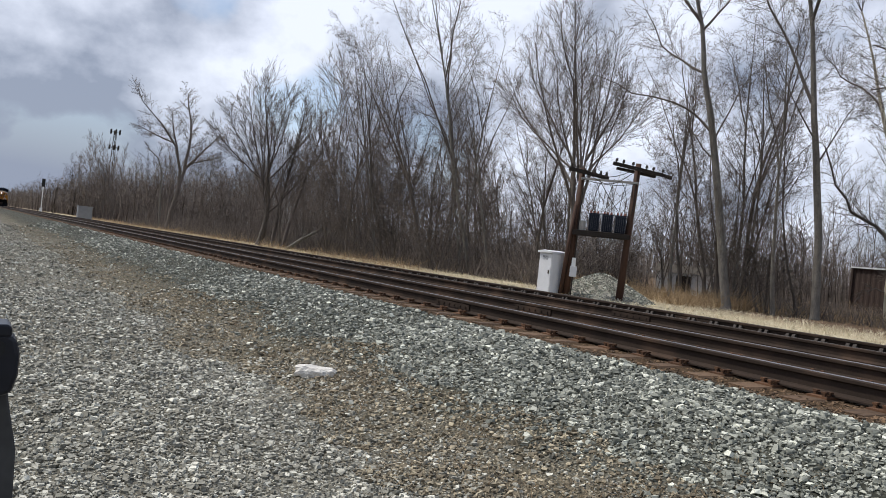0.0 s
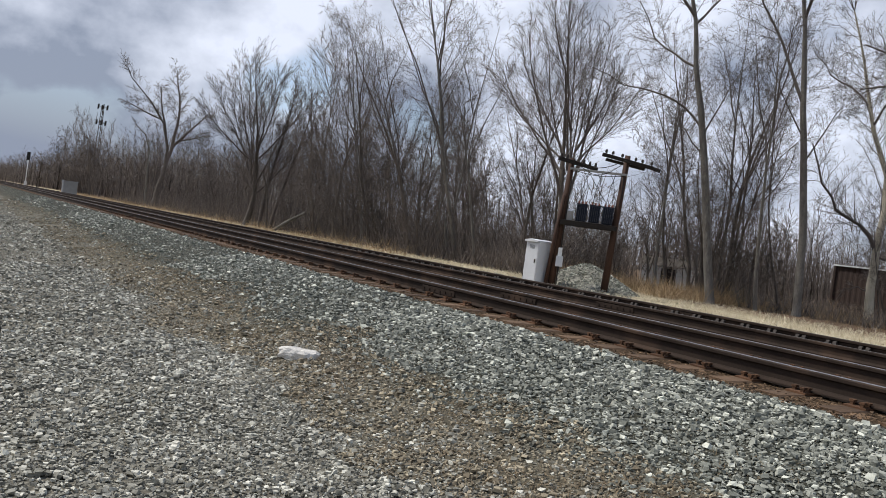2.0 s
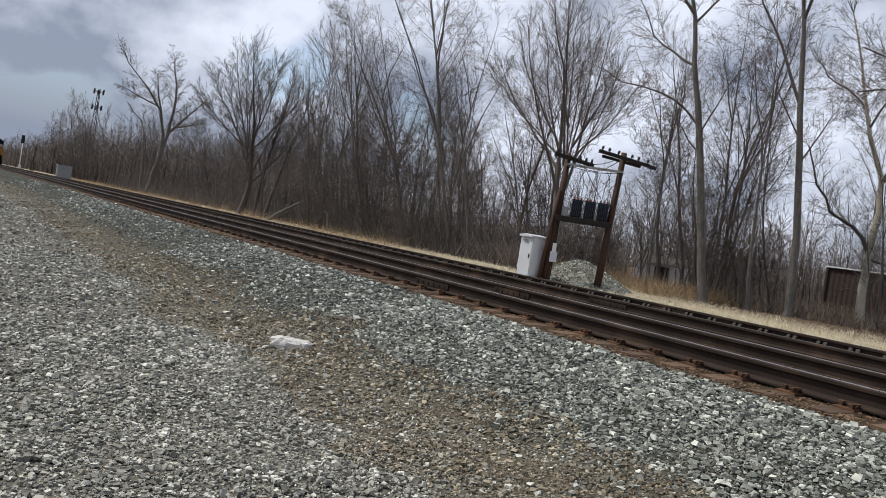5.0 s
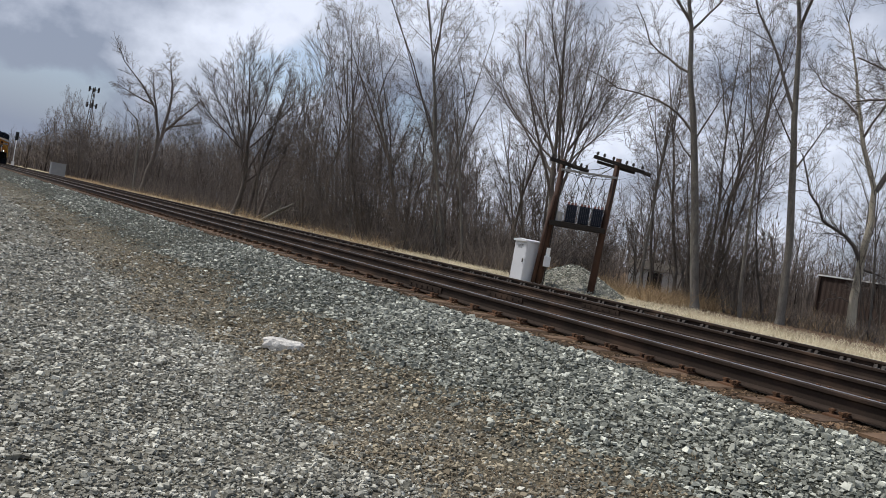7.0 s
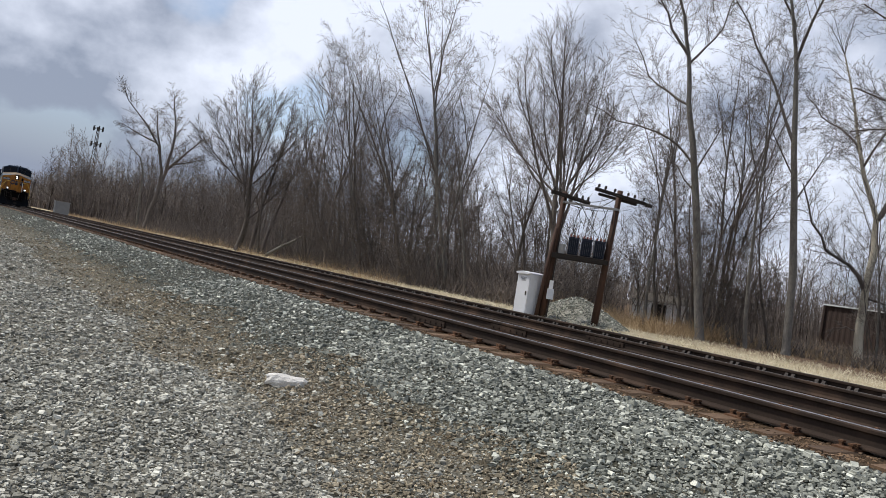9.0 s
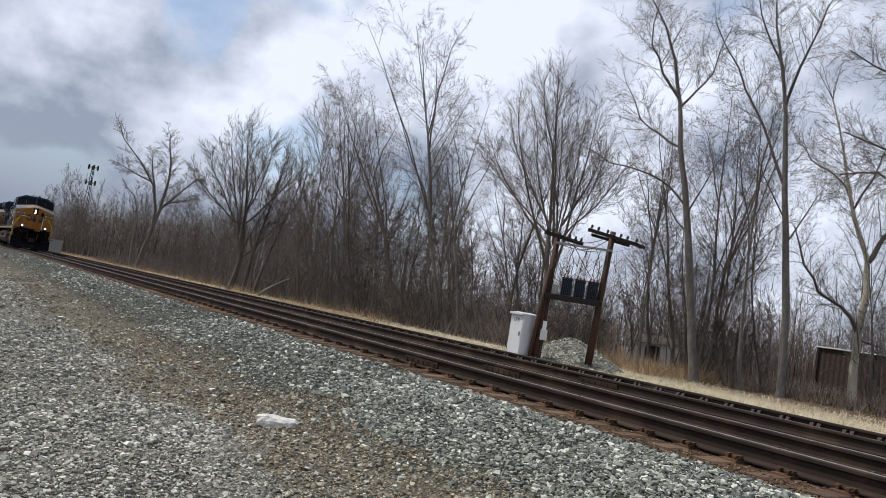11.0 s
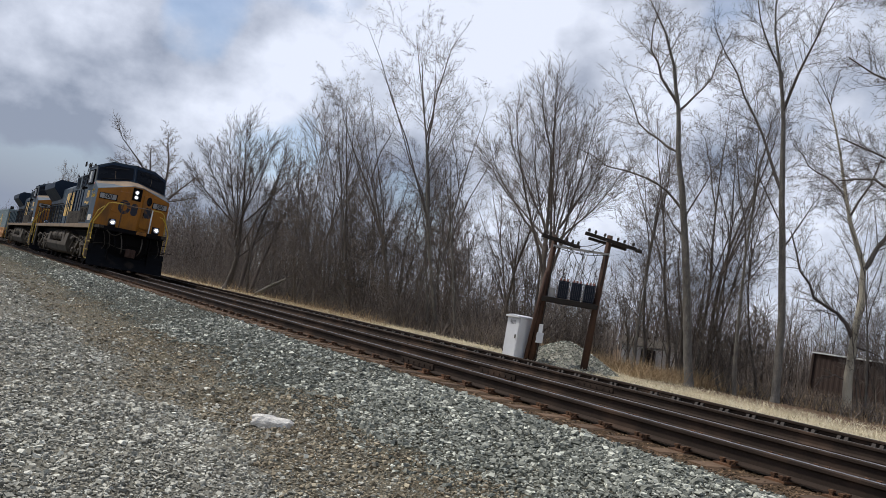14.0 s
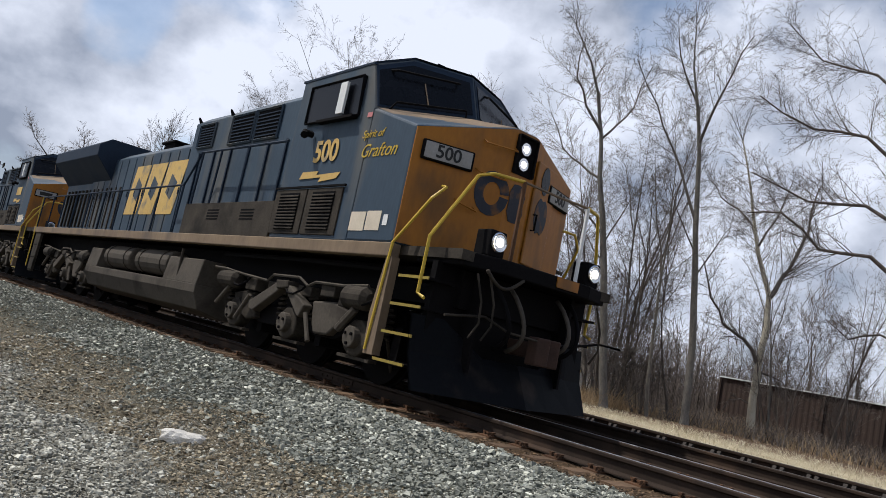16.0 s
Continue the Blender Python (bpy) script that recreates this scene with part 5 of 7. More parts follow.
            part("fin", Build().prism([(fx - 0.013, -0.13), (fx + 0.013, -0.13), (fx + 0.010, -0.215), (fx - 0.010, -0.215)], 2.48, 2.97, "z"), "trafo", t)
        for dx in (-0.12, 0.0, 0.12):
            part("bushing", Build().tube([(x + dx, -0.05, 3.05), (x + dx, -0.06, 3.09), (x + dx, -0.07, 3.15)], 0.045, 0.028, 8), "copper", t, "brown ceramic bushing")
        part("lead", Build().tube([(x + 0.09, -0.07, 3.14), (x + 0.12, -0.14, 3.6), (x + 0.02, -0.16, 4.0), (x - 0.12, -0.17, 4.24)], 0.012, n=4), "anchor", t)
        part("lead", Build().tube([(x - 0.1, -0.07, 3.14), (x - 0.05, -0.16, 3.7), (x + 0.1, -0.17, 4.3)], 0.012, n=4), "anchor", t)
    part("arrester_can", Build().tube([(0.33, -0.12, 2.42), (0.33, -0.12, 2.76)], 0.12, n=12), "pale_wood", k, "small pale grey can", bevel=0.015)
    return k


signal_cabinet()
transformer_rack()


def signal_mast():
    s = thing("signal_mast", "slim silver railway signal mast with a black head", "signal", (-182, 12.9, -0.4))
    part("mast", Build().tube([(0, 0, 0), (0, 0, 6.6)], 0.09, n=10), "white", s)
    part("foot", Build().box(-0.25, 0.25, -0.25, 0.25, 0, 1.1), "white", s, "pale foot case", bevel=0.02)
    part("head", Build().box(-0.1, 0.12, -0.32, 0.32, 5.5, 7.2), "ink", s, "black signal head", bevel=0.05)
    for z in (5.85, 6.35, 6.85):
        part("visor", Build().tube([(0.12, 0, z), (0.4, 0, z - 0.03)], 0.13, n=10), "ink", s)
    part("ladder", Build().tube([(-0.2, 0.55, 0.2), (-0.2, 0.55, 6.2)], 0.03, n=5).tube([(-0.2, 0.9, 0.2), (-0.2, 0.9, 6.2)], 0.03, n=5), "tank_grey", s)
    for k in range(14):
        part("rung", Build().tube([(-0.2, 0.55, 0.5 + 0.42 * k), (-0.2, 0.9, 0.5 + 0.42 * k)], 0.018, n=4), "tank_grey", s)
    return s


def relay_case():
    c = thing("relay_case", "dull grey relay case beside the far track", "cabinet", (-120, 14.0, -0.5))
    part("body", Build().box(-0.9, 0.9, -0.9, 0.9, 0.1, 1.95), "galvanised", c, bevel=0.03)
    part("hood", Build().box(-0.98, 0.98, -0.98, 0.98, 1.95, 2.05), "galvanised", c, bevel=0.02)
    part("door", Build().box(-0.5, 0.5, -0.94, -0.9, 0.3, 1.8), "galvanised", c, bevel=0.01)
    part("plinth", Build().box(-0.95, 0.95, -0.95, 0.95, -0.2, 0.1), "concrete", c)
    return c


def cell_tower():
    b = thing("cell_tower", "distant lattice phone mast above the woods", "mast", (-350, 49.4, -1))
    for a in range(3):
        an = a * 2.094
        part("leg", Build().tube([(1.6 * math.cos(an), 1.6 * math.sin(an), 0), (0.5 * math.cos(an), 0.5 * math.sin(an), 37)], 0.13, n=5), "tank_grey", b)
    for k in range(16):
        z = 2.2 * k
        r0, r1 = 1.6 - 1.1 * z / 37, 1.6 - 1.1 * (z + 2.2) / 37
        for a in range(3):
            a0, a1 = a * 2.094, (a + 1) * 2.094
            part("lattice_bar", Build().tube([(r0 * math.cos(a0), r0 * math.sin(a0), z), (r1 * math.cos(a1), r1 * math.sin(a1), z + 2.2)], 0.06, n=4), "tank_grey", b)
    for z in (30, 36.5):
        for a in range(6):
            an = a * 1.047
            part("antenna", Build().box(-0.15, 0.15, -0.2, 0.2, -1.0, 1.0), "dark_wood", b).matrix_basis = Matrix.Translation((2.0 * math.cos(an), 2.0 * math.sin(an), z))
        part("ring", Build().tube([(2.0 * math.cos(a * 0.5236), 2.0 * math.sin(a * 0.5236), z) for a in range(13)], 0.09, n=5), "tank_grey", b)
    return b


signal_mast()
relay_case()
cell_tower()


def rust_wall():
    w = thing("steel_wall", "long low wall of rust-brown steel sheet with a pale top rail", "wall", (-24.7, 42.0, -0.9), kind="structure")
    for k in range(10):
        x0 = k * 3.0
        z = []
        for i in range(10):
            x = x0 + i * 0.3
            z += [(x, -0.012), (x + 0.1, -0.012), (x + 0.15, 0.012), (x + 0.25, 0.012)]
        z += [(x0 + 2.98, 0.03), (x0 + 2.98, 0.1), (x0, 0.1)]
        part("sheet", Build().prism(z, 0, 3.05, "z"), "wall_rust", w)
        part("post", Build().box(x0 - 0.05, x0 + 0.05, -0.1, -0.035, 0, 3.05), "wall_rust", w)
    part("top_rail", Build().box(-0.1, 30.0, -0.12, 0.12, 3.05, 3.12), "white", w, "pale top rail")
    part("return_wall", Build().box(-0.1, 0.0, 0.0, 3.0, 0, 3.05), "wall_rust", w)
    return w


rust_wall()


def old_shed():
    s = thing("old_shed", "small derelict white shed behind the weeds", "shed", (-33.4, 38.6, -0.5), 35)
    part("wall", Build().box(-1.6, 1.6, -1.4, 1.4, 0, 1.35), "white", s, "peeling white wall")
    for k in range(6):
        part("board", Build().box(-1.62, 1.62, -1.43, -1.405, 0.05 + k * 0.21, 0.24 + k * 0.21), "white", s)
    part("roof", Build().prism([(-1.6, 1.33), (1.6, 1.33), (0, 1.85)], -1.8, 1.8, "x"), "tank_grey", s, "grey sagging roof")
    part("door", Build().box(-0.4, 0.5, -1.46, -1.43, 0.1, 1.2), "dark_wood", s)
    return s


old_shed()


def broken_kerb():
    b = thing("concrete_block", "broken white concrete block lying on the gravel", "concrete block", (-7.36, 3.17, ground_z(-7.36, 3.17) - 0.01), 60)
    rng = random.Random(4)
    bm = Build()
    n, m = 10, 12
    prof = [(-0.085, 0.0), (-0.10, 0.03), (-0.095, 0.065), (-0.075, 0.10), (-0.04, 0.112), (0.0, 0.115), (0.04, 0.112), (0.07, 0.095), (0.085, 0.07), (0.095, 0.04), (0.09, 0.01), (0.0, -0.01)]
    rings = []
    for i in range(n):
        u = i / (n - 1)
        r = 0.55 if i == 0 else 0.86 if i == 1 else 0.62 if i == n - 1 else 1.0
        high = 1.12 - 0.32 * u
        rings.append([(-0.205 + 0.41 * u + rng.uniform(-0.012, 0.012), y * r + rng.uniform(-0.010, 0.010), z * high * (0.5 + 0.5 * r) + rng.uniform(-0.008, 0.008)) for y, z in prof])
    vs = [p for r in rings for p in r]
    fs = [(i * m + k, (i + 1) * m + k, (i + 1) * m + (k + 1) % m, i * m + (k + 1) % m) for i in range(n - 1) for k in range(m)] + [tuple(range(m)), tuple((n - 1) * m + k for k in range(m - 1, -1, -1))]
    part("block", bm.add(vs, fs), "concrete", b)
    return b


broken_kerb()


# ---- the parked car beside the lens: only its mirror and the edge of its door come into view ----
def parked_car():
    c = thing("parked_car", "black car door edge with its wing mirror", "car", (-1.80, 0.0, LOT))
    door = [(-0.80, 0.25), (0.098, 0.25), (0.128, 0.80), (0.118, 0.98), (0.098, 1.06), (0.083, 1.16), (0.06, 1.22), (-0.80, 1.20)]
    part("door", Build().prism(door, -0.05, 0.0, "x"), "car_black", c, bevel=0.01)
    part("seal", Build().prism([(0.060, 0.25), (0.131, 0.25), (0.135, 0.80), (0.128, 0.98), (0.106, 1.08), (0.093, 1.17), (0.075, 1.18), (0.085, 1.06), (0.085, 0.9)], 0.0, 0.012, "x"), "rubber", c, "grey rubber door seal", bevel=0.004)
    h = part("mirror", Build().prism([(-0.2, 1.095), (0.06, 1.10), (0.104, 1.115), (0.112, 1.15), (0.112, 1.19), (0.104, 1.222), (0.09, 1.232), (-0.2, 1.232)], 0.02, 0.10, "x"), "mirror_black", c, "black wing mirror housing", bevel=0.015)
    part("mirror_cap", Build().prism([(-0.2, 1.232), (0.095, 1.226), (0.094, 1.244), (0.088, 1.25), (-0.2, 1.252)], 0.015, 0.105, "x"), "mirror_black", h, bevel=0.006)
    part("mirror_glass", Build().prism([(-0.18, 1.185), (0.075, 1.185), (0.085, 1.195), (0.085, 1.212), (0.075, 1.220), (-0.18, 1.220)], 0.1, 0.103, "x"), "ink", h)
    return c


parked_car()


# ---- trees ----
class Tree:
    """A bare tree: a trunk mesh and a crown of tapering limbs, branches and twigs."""

    def __init__(self, seed, trunk_mat="bark", twig_mat="twig"):
        self.rng = random.Random(seed)
        self.trunk, self.crown = Build(), Build()
        self.mats = (trunk_mat, twig_mat)

    def grow(self, p, d, length, r, level, plan, into=None):
        rng = self.rng
        seg = (8, 5, 3, 2, 1)[min(level, 4)]
        wob = plan["wob"][min(level, 4)]
        pts, ds = [p.copy()], [d.copy()]
        for _ in range(seg):
            d = (d + Vector((rng.gauss(0, wob), rng.gauss(0, wob), rng.gauss(0, wob) + plan["up"][min(level, 4)]))).normalized()
            p = p + d * (length / seg)
            pts.append(p)
            ds.append(d)
        if level >= plan["levels"]:           # a twig: one slender spike
            side = d.orthogonal().normalized() * r
            turn = Matrix.Rotation(2.0944, 3, d)
            a = turn @ side
            self.crown.add([pts[0] + side, pts[0] + a, pts[0] + turn @ a, pts[-1]], [(0, 1, 3), (1, 2, 3), (2, 0, 3)])
            return
        tip = r * (0.16 if level else 0.07)
        (into or (self.trunk if level == 0 else self.crown)).tube(pts, r, tip, (9, 5, 3, 3, 3)[min(level, 4)], caps=False)
        self.children(pts, ds, length, r, tip, level, plan)
        for k in range(plan.get("fork", 0) if level == 0 else 0):      # leaders that part from the stem half way up
            i = rng.randint(3, 5)
            ax = ds[i].orthogonal().normalized()
            ax.rotate(Matrix.Rotation(rng.random() * 6.283, 3, ds[i]))
            cd = ds[i].copy()
            cd.rotate(Matrix.Rotation(radians(rng.uniform(9, 17)), 3, ax))
            lead_plan = dict(plan, n=(0, plan["n"][0], *plan["n"][2:]), start=(0, 0.2, *plan["start"][2:]), ratio=(0, plan["ratio"][0], *plan["ratio"][2:]))
            self.grow(pts[i], cd, length * (1 - i / 8) * rng.uniform(0.85, 1.02), r * 0.45, 1, lead_plan)

    def children(self, pts, ds, length, r, tip, level, plan, count=None, start=None):
        if level >= plan["levels"]:
            return
        rng, seg = self.rng, len(pts) - 1
        n = plan["n"][level] if count is None else count
        s0 = plan["start"][level] if start is None else start
        for c in range(n):
            t = s0 + (1 - s0) * (c + rng.random()) / n
            i = min(int(t * seg), seg - 1)
            q = pts[i].lerp(pts[i + 1], t * seg - i)
            ang = radians(rng.gauss(plan["ang"][level], 8))
            base = ds[i + 1]
            ax = base.orthogonal().normalized()
            ax.rotate(Matrix.Rotation(rng.random() * 2 * math.pi, 3, base))
            cd = base.copy()
            cd.rotate(Matrix.Rotation(ang, 3, ax))
            rr = max((r + (tip - r) * t) * plan["thin"], plan["min_r"])
            self.grow(q, cd, length * plan["ratio"][level] * (1.05 - plan["short"] * t) * rng.uniform(0.7, 1.15), rr, level + 1, plan)

    def limb(self, pts, r0, r1, plan, level, count, length, start=0.3):
        pts = [Vector(p) for p in pts]
        r0 *= 0.68
        self.crown.tube(pts, r0, r1 * 0.8, 6, caps=False)
        ds = [(pts[min(i + 1, len(pts) - 1)] - pts[max(i - 1, 0)]).normalized() for i in range(len(pts))]
        self.children(pts, ds, length * 1.55, r0 * 0.8, r1, level, plan, int(count * 2.5), start)

    def place(self, name, label, at, turn=0.0, group="trees along the line"):
        ob = thing(name, label, "tree", at, turn, group)
        part("trunk", self.trunk, self.mats[0], ob, fix=False, smooth=True)
        part("crown", self.crown, self.mats[1], ob, fix=False, smooth=True)
        return ob


SLIM = dict(levels=4, fork=2, n=(13, 8, 6, 4), start=(0.34, 0.18, 0.14, 0.10), ang=(42, 42, 40, 36), ratio=(0.27, 0.48, 0.50, 0.56), short=0.42, thin=0.42, min_r=0.0062, wob=(0.075, 0.11, 0.11, 0.1, 0.1), up=(0.035, 0.10, 0.05, 0.02, 0.0))
FAN = dict(levels=4, n=(10, 8, 6, 4), start=(0.22, 0.2, 0.14, 0.10), ang=(34, 30, 27, 25), ratio=(0.55, 0.50, 0.58, 0.70), short=0.45, thin=0.40, min_r=0.0066, wob=(0.05, 0.08, 0.09, 0.1, 0.1), up=(0.03, 0.10, 0.06, 0.03, 0.0))
OPEN = dict(levels=4, n=(8, 8, 10, 5), start=(0.35, 0.2, 0.12, 0.10), ang=(40, 46, 46, 42), ratio=(0.45, 0.44, 0.48, 0.50), short=0.45, thin=0.38, min_r=0.0058, wob=(0.06, 0.14, 0.14, 0.13, 0.1), up=(0.03, 0.09, 0.05, 0.02, 0.0))
FARSLIM = dict(SLIM, levels=3, n=(12, 8, 6, 2), min_r=0.022)
FARFAN = dict(FAN, levels=3, n=(11, 9, 7, 2), min_r=0.023)
SHRUB = dict(SLIM, fork=0, n=(9, 7, 6, 3), start=(0.16, 0.14, 0.12, 0.12), ang=(46, 48, 50, 50), ratio=(0.34, 0.48, 0.5, 0.5), min_r=0.0072, wob=(0.09, 0.12, 0.12, 0.1, 0.1))


def hero(name, label, at, trunk, r0, r1, limbs, plan, seed, mats, extra=10, twig_len=3.4, start=0.55):
    """A single tree whose trunk and main limbs follow given offsets (right, up, away) from its foot."""
    t = Tree(seed, *mats)
    r, d = side_of(at[0], at[1])
    rng = random.Random(seed)
    P = lambda q: r * q[0] + d * (q[2] if len(q) > 2 else 0) + Vector((0, 0, q[1]))
    pts = [P(q) for q in trunk]
    fine = [pts[0]]
    for a, b in zip(pts, pts[1:]):
        fine += [a.lerp(b, 0.5) + Vector((rng.uniform(-0.03, 0.03), rng.uniform(-0.03, 0.03), 0)), b]
    t.trunk.tube([fine[0] + Vector((0, 0, -0.3)), fine[0] + Vector((0, 0, 0.25))], r0 * 1.5, r0 * 1.02, 12, caps=False)
    t.trunk.tube([fine[0] + Vector((0, 0, 0.2))] + fine[1:], r0, r1, 12, caps=False)
    ds = [(fine[min(i + 1, len(fine) - 1)] - fine[max(i - 1, 0)]).normalized() for i in range(len(fine))]
    t.children(fine, ds, twig_len * 3.0, 0.075, 0.03, 1, plan, int(extra * 2.4), start)
    for _ in range(4):
        t.grow(fine[-1], (ds[-1] + Vector((rng.gauss(0, 0.25), rng.gauss(0, 0.25), 0.3))).normalized(), twig_len * rng.uniform(0.7, 1.2), r1 * 0.8, 2, plan)
    for lm, a, b, cnt, ln in limbs:
        lp = [P((q[0], q[1], (q[2] if len(q) > 2 else 0))) for q in lm]
        lp2 = [lp[0]]
        for u, w in zip(lp, lp[1:]):
            lp2 += [u.lerp(w, 0.5) + Vector((rng.uniform(-0.12, 0.12), rng.uniform(-0.12, 0.12), rng.uniform(-0.05, 0.05))), w]
        t.limb(lp2, a, b, plan, 1, cnt, ln)
    return t.place(name, label, at)


def fan(seed, n, foot, width, height, deep, lean=0.0):
    """Main limbs that fan out of the head of a short trunk."""
    rng = random.Random(seed)
    out = []
    for i in range(n):
        u = -1 + 2 * (i + 0.5) / n
        e, w = u * width * rng.uniform(0.85, 1.1) + lean, rng.uniform(-deep, deep)
        top = height * (1 - 0.30 * u * u) * rng.uniform(0.88, 1.05)
        h0 = foot + rng.uniform(0.0, 3.8)
        out.append(([(0.10 * e, h0), (0.40 * e, h0 + (top - h0) * 0.28, w * 0.40), (0.74 * e, h0 + (top - h0) * 0.62, w * 0.75), (e, top, w)], rng.uniform(0.07, 0.125), 0.014, 13, 2.6))
    return out


PALE, DARK = ("bark_pale", "twig_pale"), ("bark", "twig")
hero("poplar_tree", "tall bare grey-barked poplar at the edge of the dry grass", (-20.54, 26.28, -0.5),
     [(0, 0), (-0.45, 2.8), (-1.02, 6.12), (-1.4, 8.05), (-1.8, 9.67), (-2.05, 11.5), (-2.5, 13.36), (-3.06, 14.8), (-4.0, 16.4)], 0.185, 0.022,
     [([(-1.30, 7.2), (-2.0, 7.9), (-2.83, 8.25, -0.5), (-4.46, 8.45, -1), (-6.05, 9.15, -1.2)], 0.09, 0.02, 8, 3.2),
      ([(-1.8, 9.6), (-2.7, 10.2, 0.4), (-3.69, 10.95, 0.8), (-4.55, 12.6, 1.0)], 0.09, 0.02, 8, 3.6),
      ([(-2.1, 11.7), (-2.9, 12.6, -0.5), (-3.48, 13.7, -0.8), (-3.4, 15.4, -1)], 0.10, 0.02, 9, 3.8),
      ([(-2.0, 11.4), (-1.5, 12.2, 0.4), (-0.9, 13.2, 0.7), (-0.4, 15.3, 0.9)], 0.08, 0.02, 9, 3.4),
      ([(-1.15, 6.8), (-0.7, 8.0, 0.3), (-0.35, 9.0, 0.5), (0.2, 9.9, 0.6)], 0.06, 0.012, 6, 2.4),
      ([(-1.0, 6.0), (-1.9, 7.1, 0.4), (-2.5, 7.3, 0.5)], 0.06, 0.012, 5, 2.2)], OPEN, 11, PALE, 12, 1.7, 0.62)
hero("poplar_tree", "tall bare forked poplar standing in dry grass", (-17.83, 28.06, -0.5),
     [(0, 0), (-0.15, 3.2), (-0.56, 6.56), (-0.92, 9.4), (-1.13, 11.34), (-1.47, 13.16), (-1.92, 15.05), (-2.1, 17.0)], 0.165, 0.02,
     [([(-0.8, 8.3), (-1.5, 9.9, 0.2), (-2.27, 11.52, 0.4), (-3.19, 13.39, 0.6), (-4.47, 15.6, 0.8)], 0.12, 0.025, 11, 3.8),
      ([(-1.2, 11.6), (-0.8, 13.18, -0.4), (-0.31, 14.57, -0.7), (0.3, 16.2, -1)], 0.10, 0.02, 10, 3.6),
      ([(-1.35, 12.6), (-1.9, 14.2, 0.4), (-2.6, 15.8, 0.6), (-2.9, 17.2, 0.6)], 0.08, 0.02, 9, 3.0),
      ([(-0.65, 7.0), (-1.6, 8.6, -0.4), (-2.2, 10.1, -0.7)], 0.05, 0.012, 6, 2.2),
      ([(-0.5, 6.0), (0.2, 7.6, 0.4), (0.6, 8.4, 0.5)], 0.05, 0.012, 6, 2.2)], OPEN, 12, PALE, 12, 1.7, 0.6)
hero("old_tree", "pale half-dead tree with a bent limb beside the brown wall", (-18.22, 34.0, -0.45),
     [(0, 0), (-0.1, 1.6), (-0.08, 3.2), (0.05, 5.0), (-0.07, 6.4), (-0.78, 8.2), (-1.2, 9.8), (-1.55, 11.3), (-2.26, 13.7)], 0.20, 0.03,
     [([(-0.1, 3.1), (-0.45, 3.8, -0.2), (-0.80, 4.15, -0.3), (-1.84, 4.7, -0.6), (-2.53, 5.8, -0.8), (-3.1, 7.5, -0.9)], 0.17, 0.04, 12, 3.2),
      ([(-0.05, 6.3), (0.25, 7.0, 0.2), (0.62, 7.8, 0.4), (1.2, 9.8, 0.8), (1.4, 12.0, 1.0)], 0.20, 0.04, 12, 4.0),
      ([(0.0, 2.9), (0.5, 2.75), (1.0, 2.6), (1.5, 1.9)], 0.09, 0.02, 4, 1.8),
      ([(-0.1, 1.3), (-0.6, 1.5, -0.2), (-1.1, 1.35, -0.3), (-1.35, 0.8, -0.3)], 0.05, 0.012, 3, 0.8),
      ([(-1.1, 9.4), (-2.0, 10.4, 0.4), (-2.9, 11.0, 0.8), (-3.7, 12.0, 1.0)], 0.08, 0.02, 10, 3.0),
      ([(-0.9, 8.5), (-0.2, 10.0, -0.5), (0.2, 11.6, -0.9)], 0.08, 0.02, 9, 3.0)], OPEN, 13, ("bark_bare", "twig_pale"), 14, 2.0, 0.55)
hero("leaning_tree", "bare tree with long level limbs near the steel wall", (-9.9, 29.1, -0.5),
     [(0, 0), (-0.2, 3.0), (-0.5, 6.0), (-0.9, 9.0), (-1.0, 12.0), (-1.3, 15.5)], 0.26, 0.03,
     [([(-0.5, 6.2), (-2.0, 7.2, -0.4), (-3.6, 7.2, -0.8), (-5.0, 8.4, -1), (-6.2, 8.3, -1)], 0.13, 0.03, 14, 3.4),
      ([(-0.7, 8.0), (-2.4, 9.2, 0.3), (-4.4, 9.3, 0.6), (-6.6, 10.4, 0.8)], 0.12, 0.03, 14, 3.4),
      ([(-0.9, 10.0), (-2.6, 11.6, -0.3), (-4.4, 11.8, -0.5), (-6.4, 13.0, -0.8)], 0.11, 0.03, 14, 3.4),
      ([(-1.0, 12.4), (-2.6, 14.2, 0.2), (-4.6, 15.0, 0.6), (-6.0, 16.6, 0.6)], 0.09, 0.02, 14, 3.4),
      ([(-0.3, 4.2), (-1.4, 4.6, 0.3), (-2.4, 4.3, 0.5), (-3.2, 4.9, 0.5)], 0.08, 0.02, 9, 2.4)], OPEN, 14, DARK, 16, 2.2, 0.5)
hero("maple_tree", "broad bare maple with a dense upright crown", (-27.6, 24.1, -0.5),
     [(0, 0), (-0.1, 2.2), (-0.2, 3.6), (-0.35, 5.2), (-0.6, 8.0), (-0.9, 11.5)], 0.18, 0.03,
     fan(151, 14, 3.2, 3.7, 12.6, 2.8, -0.8), FAN, 15, DARK, 10, 2.2, 0.5)
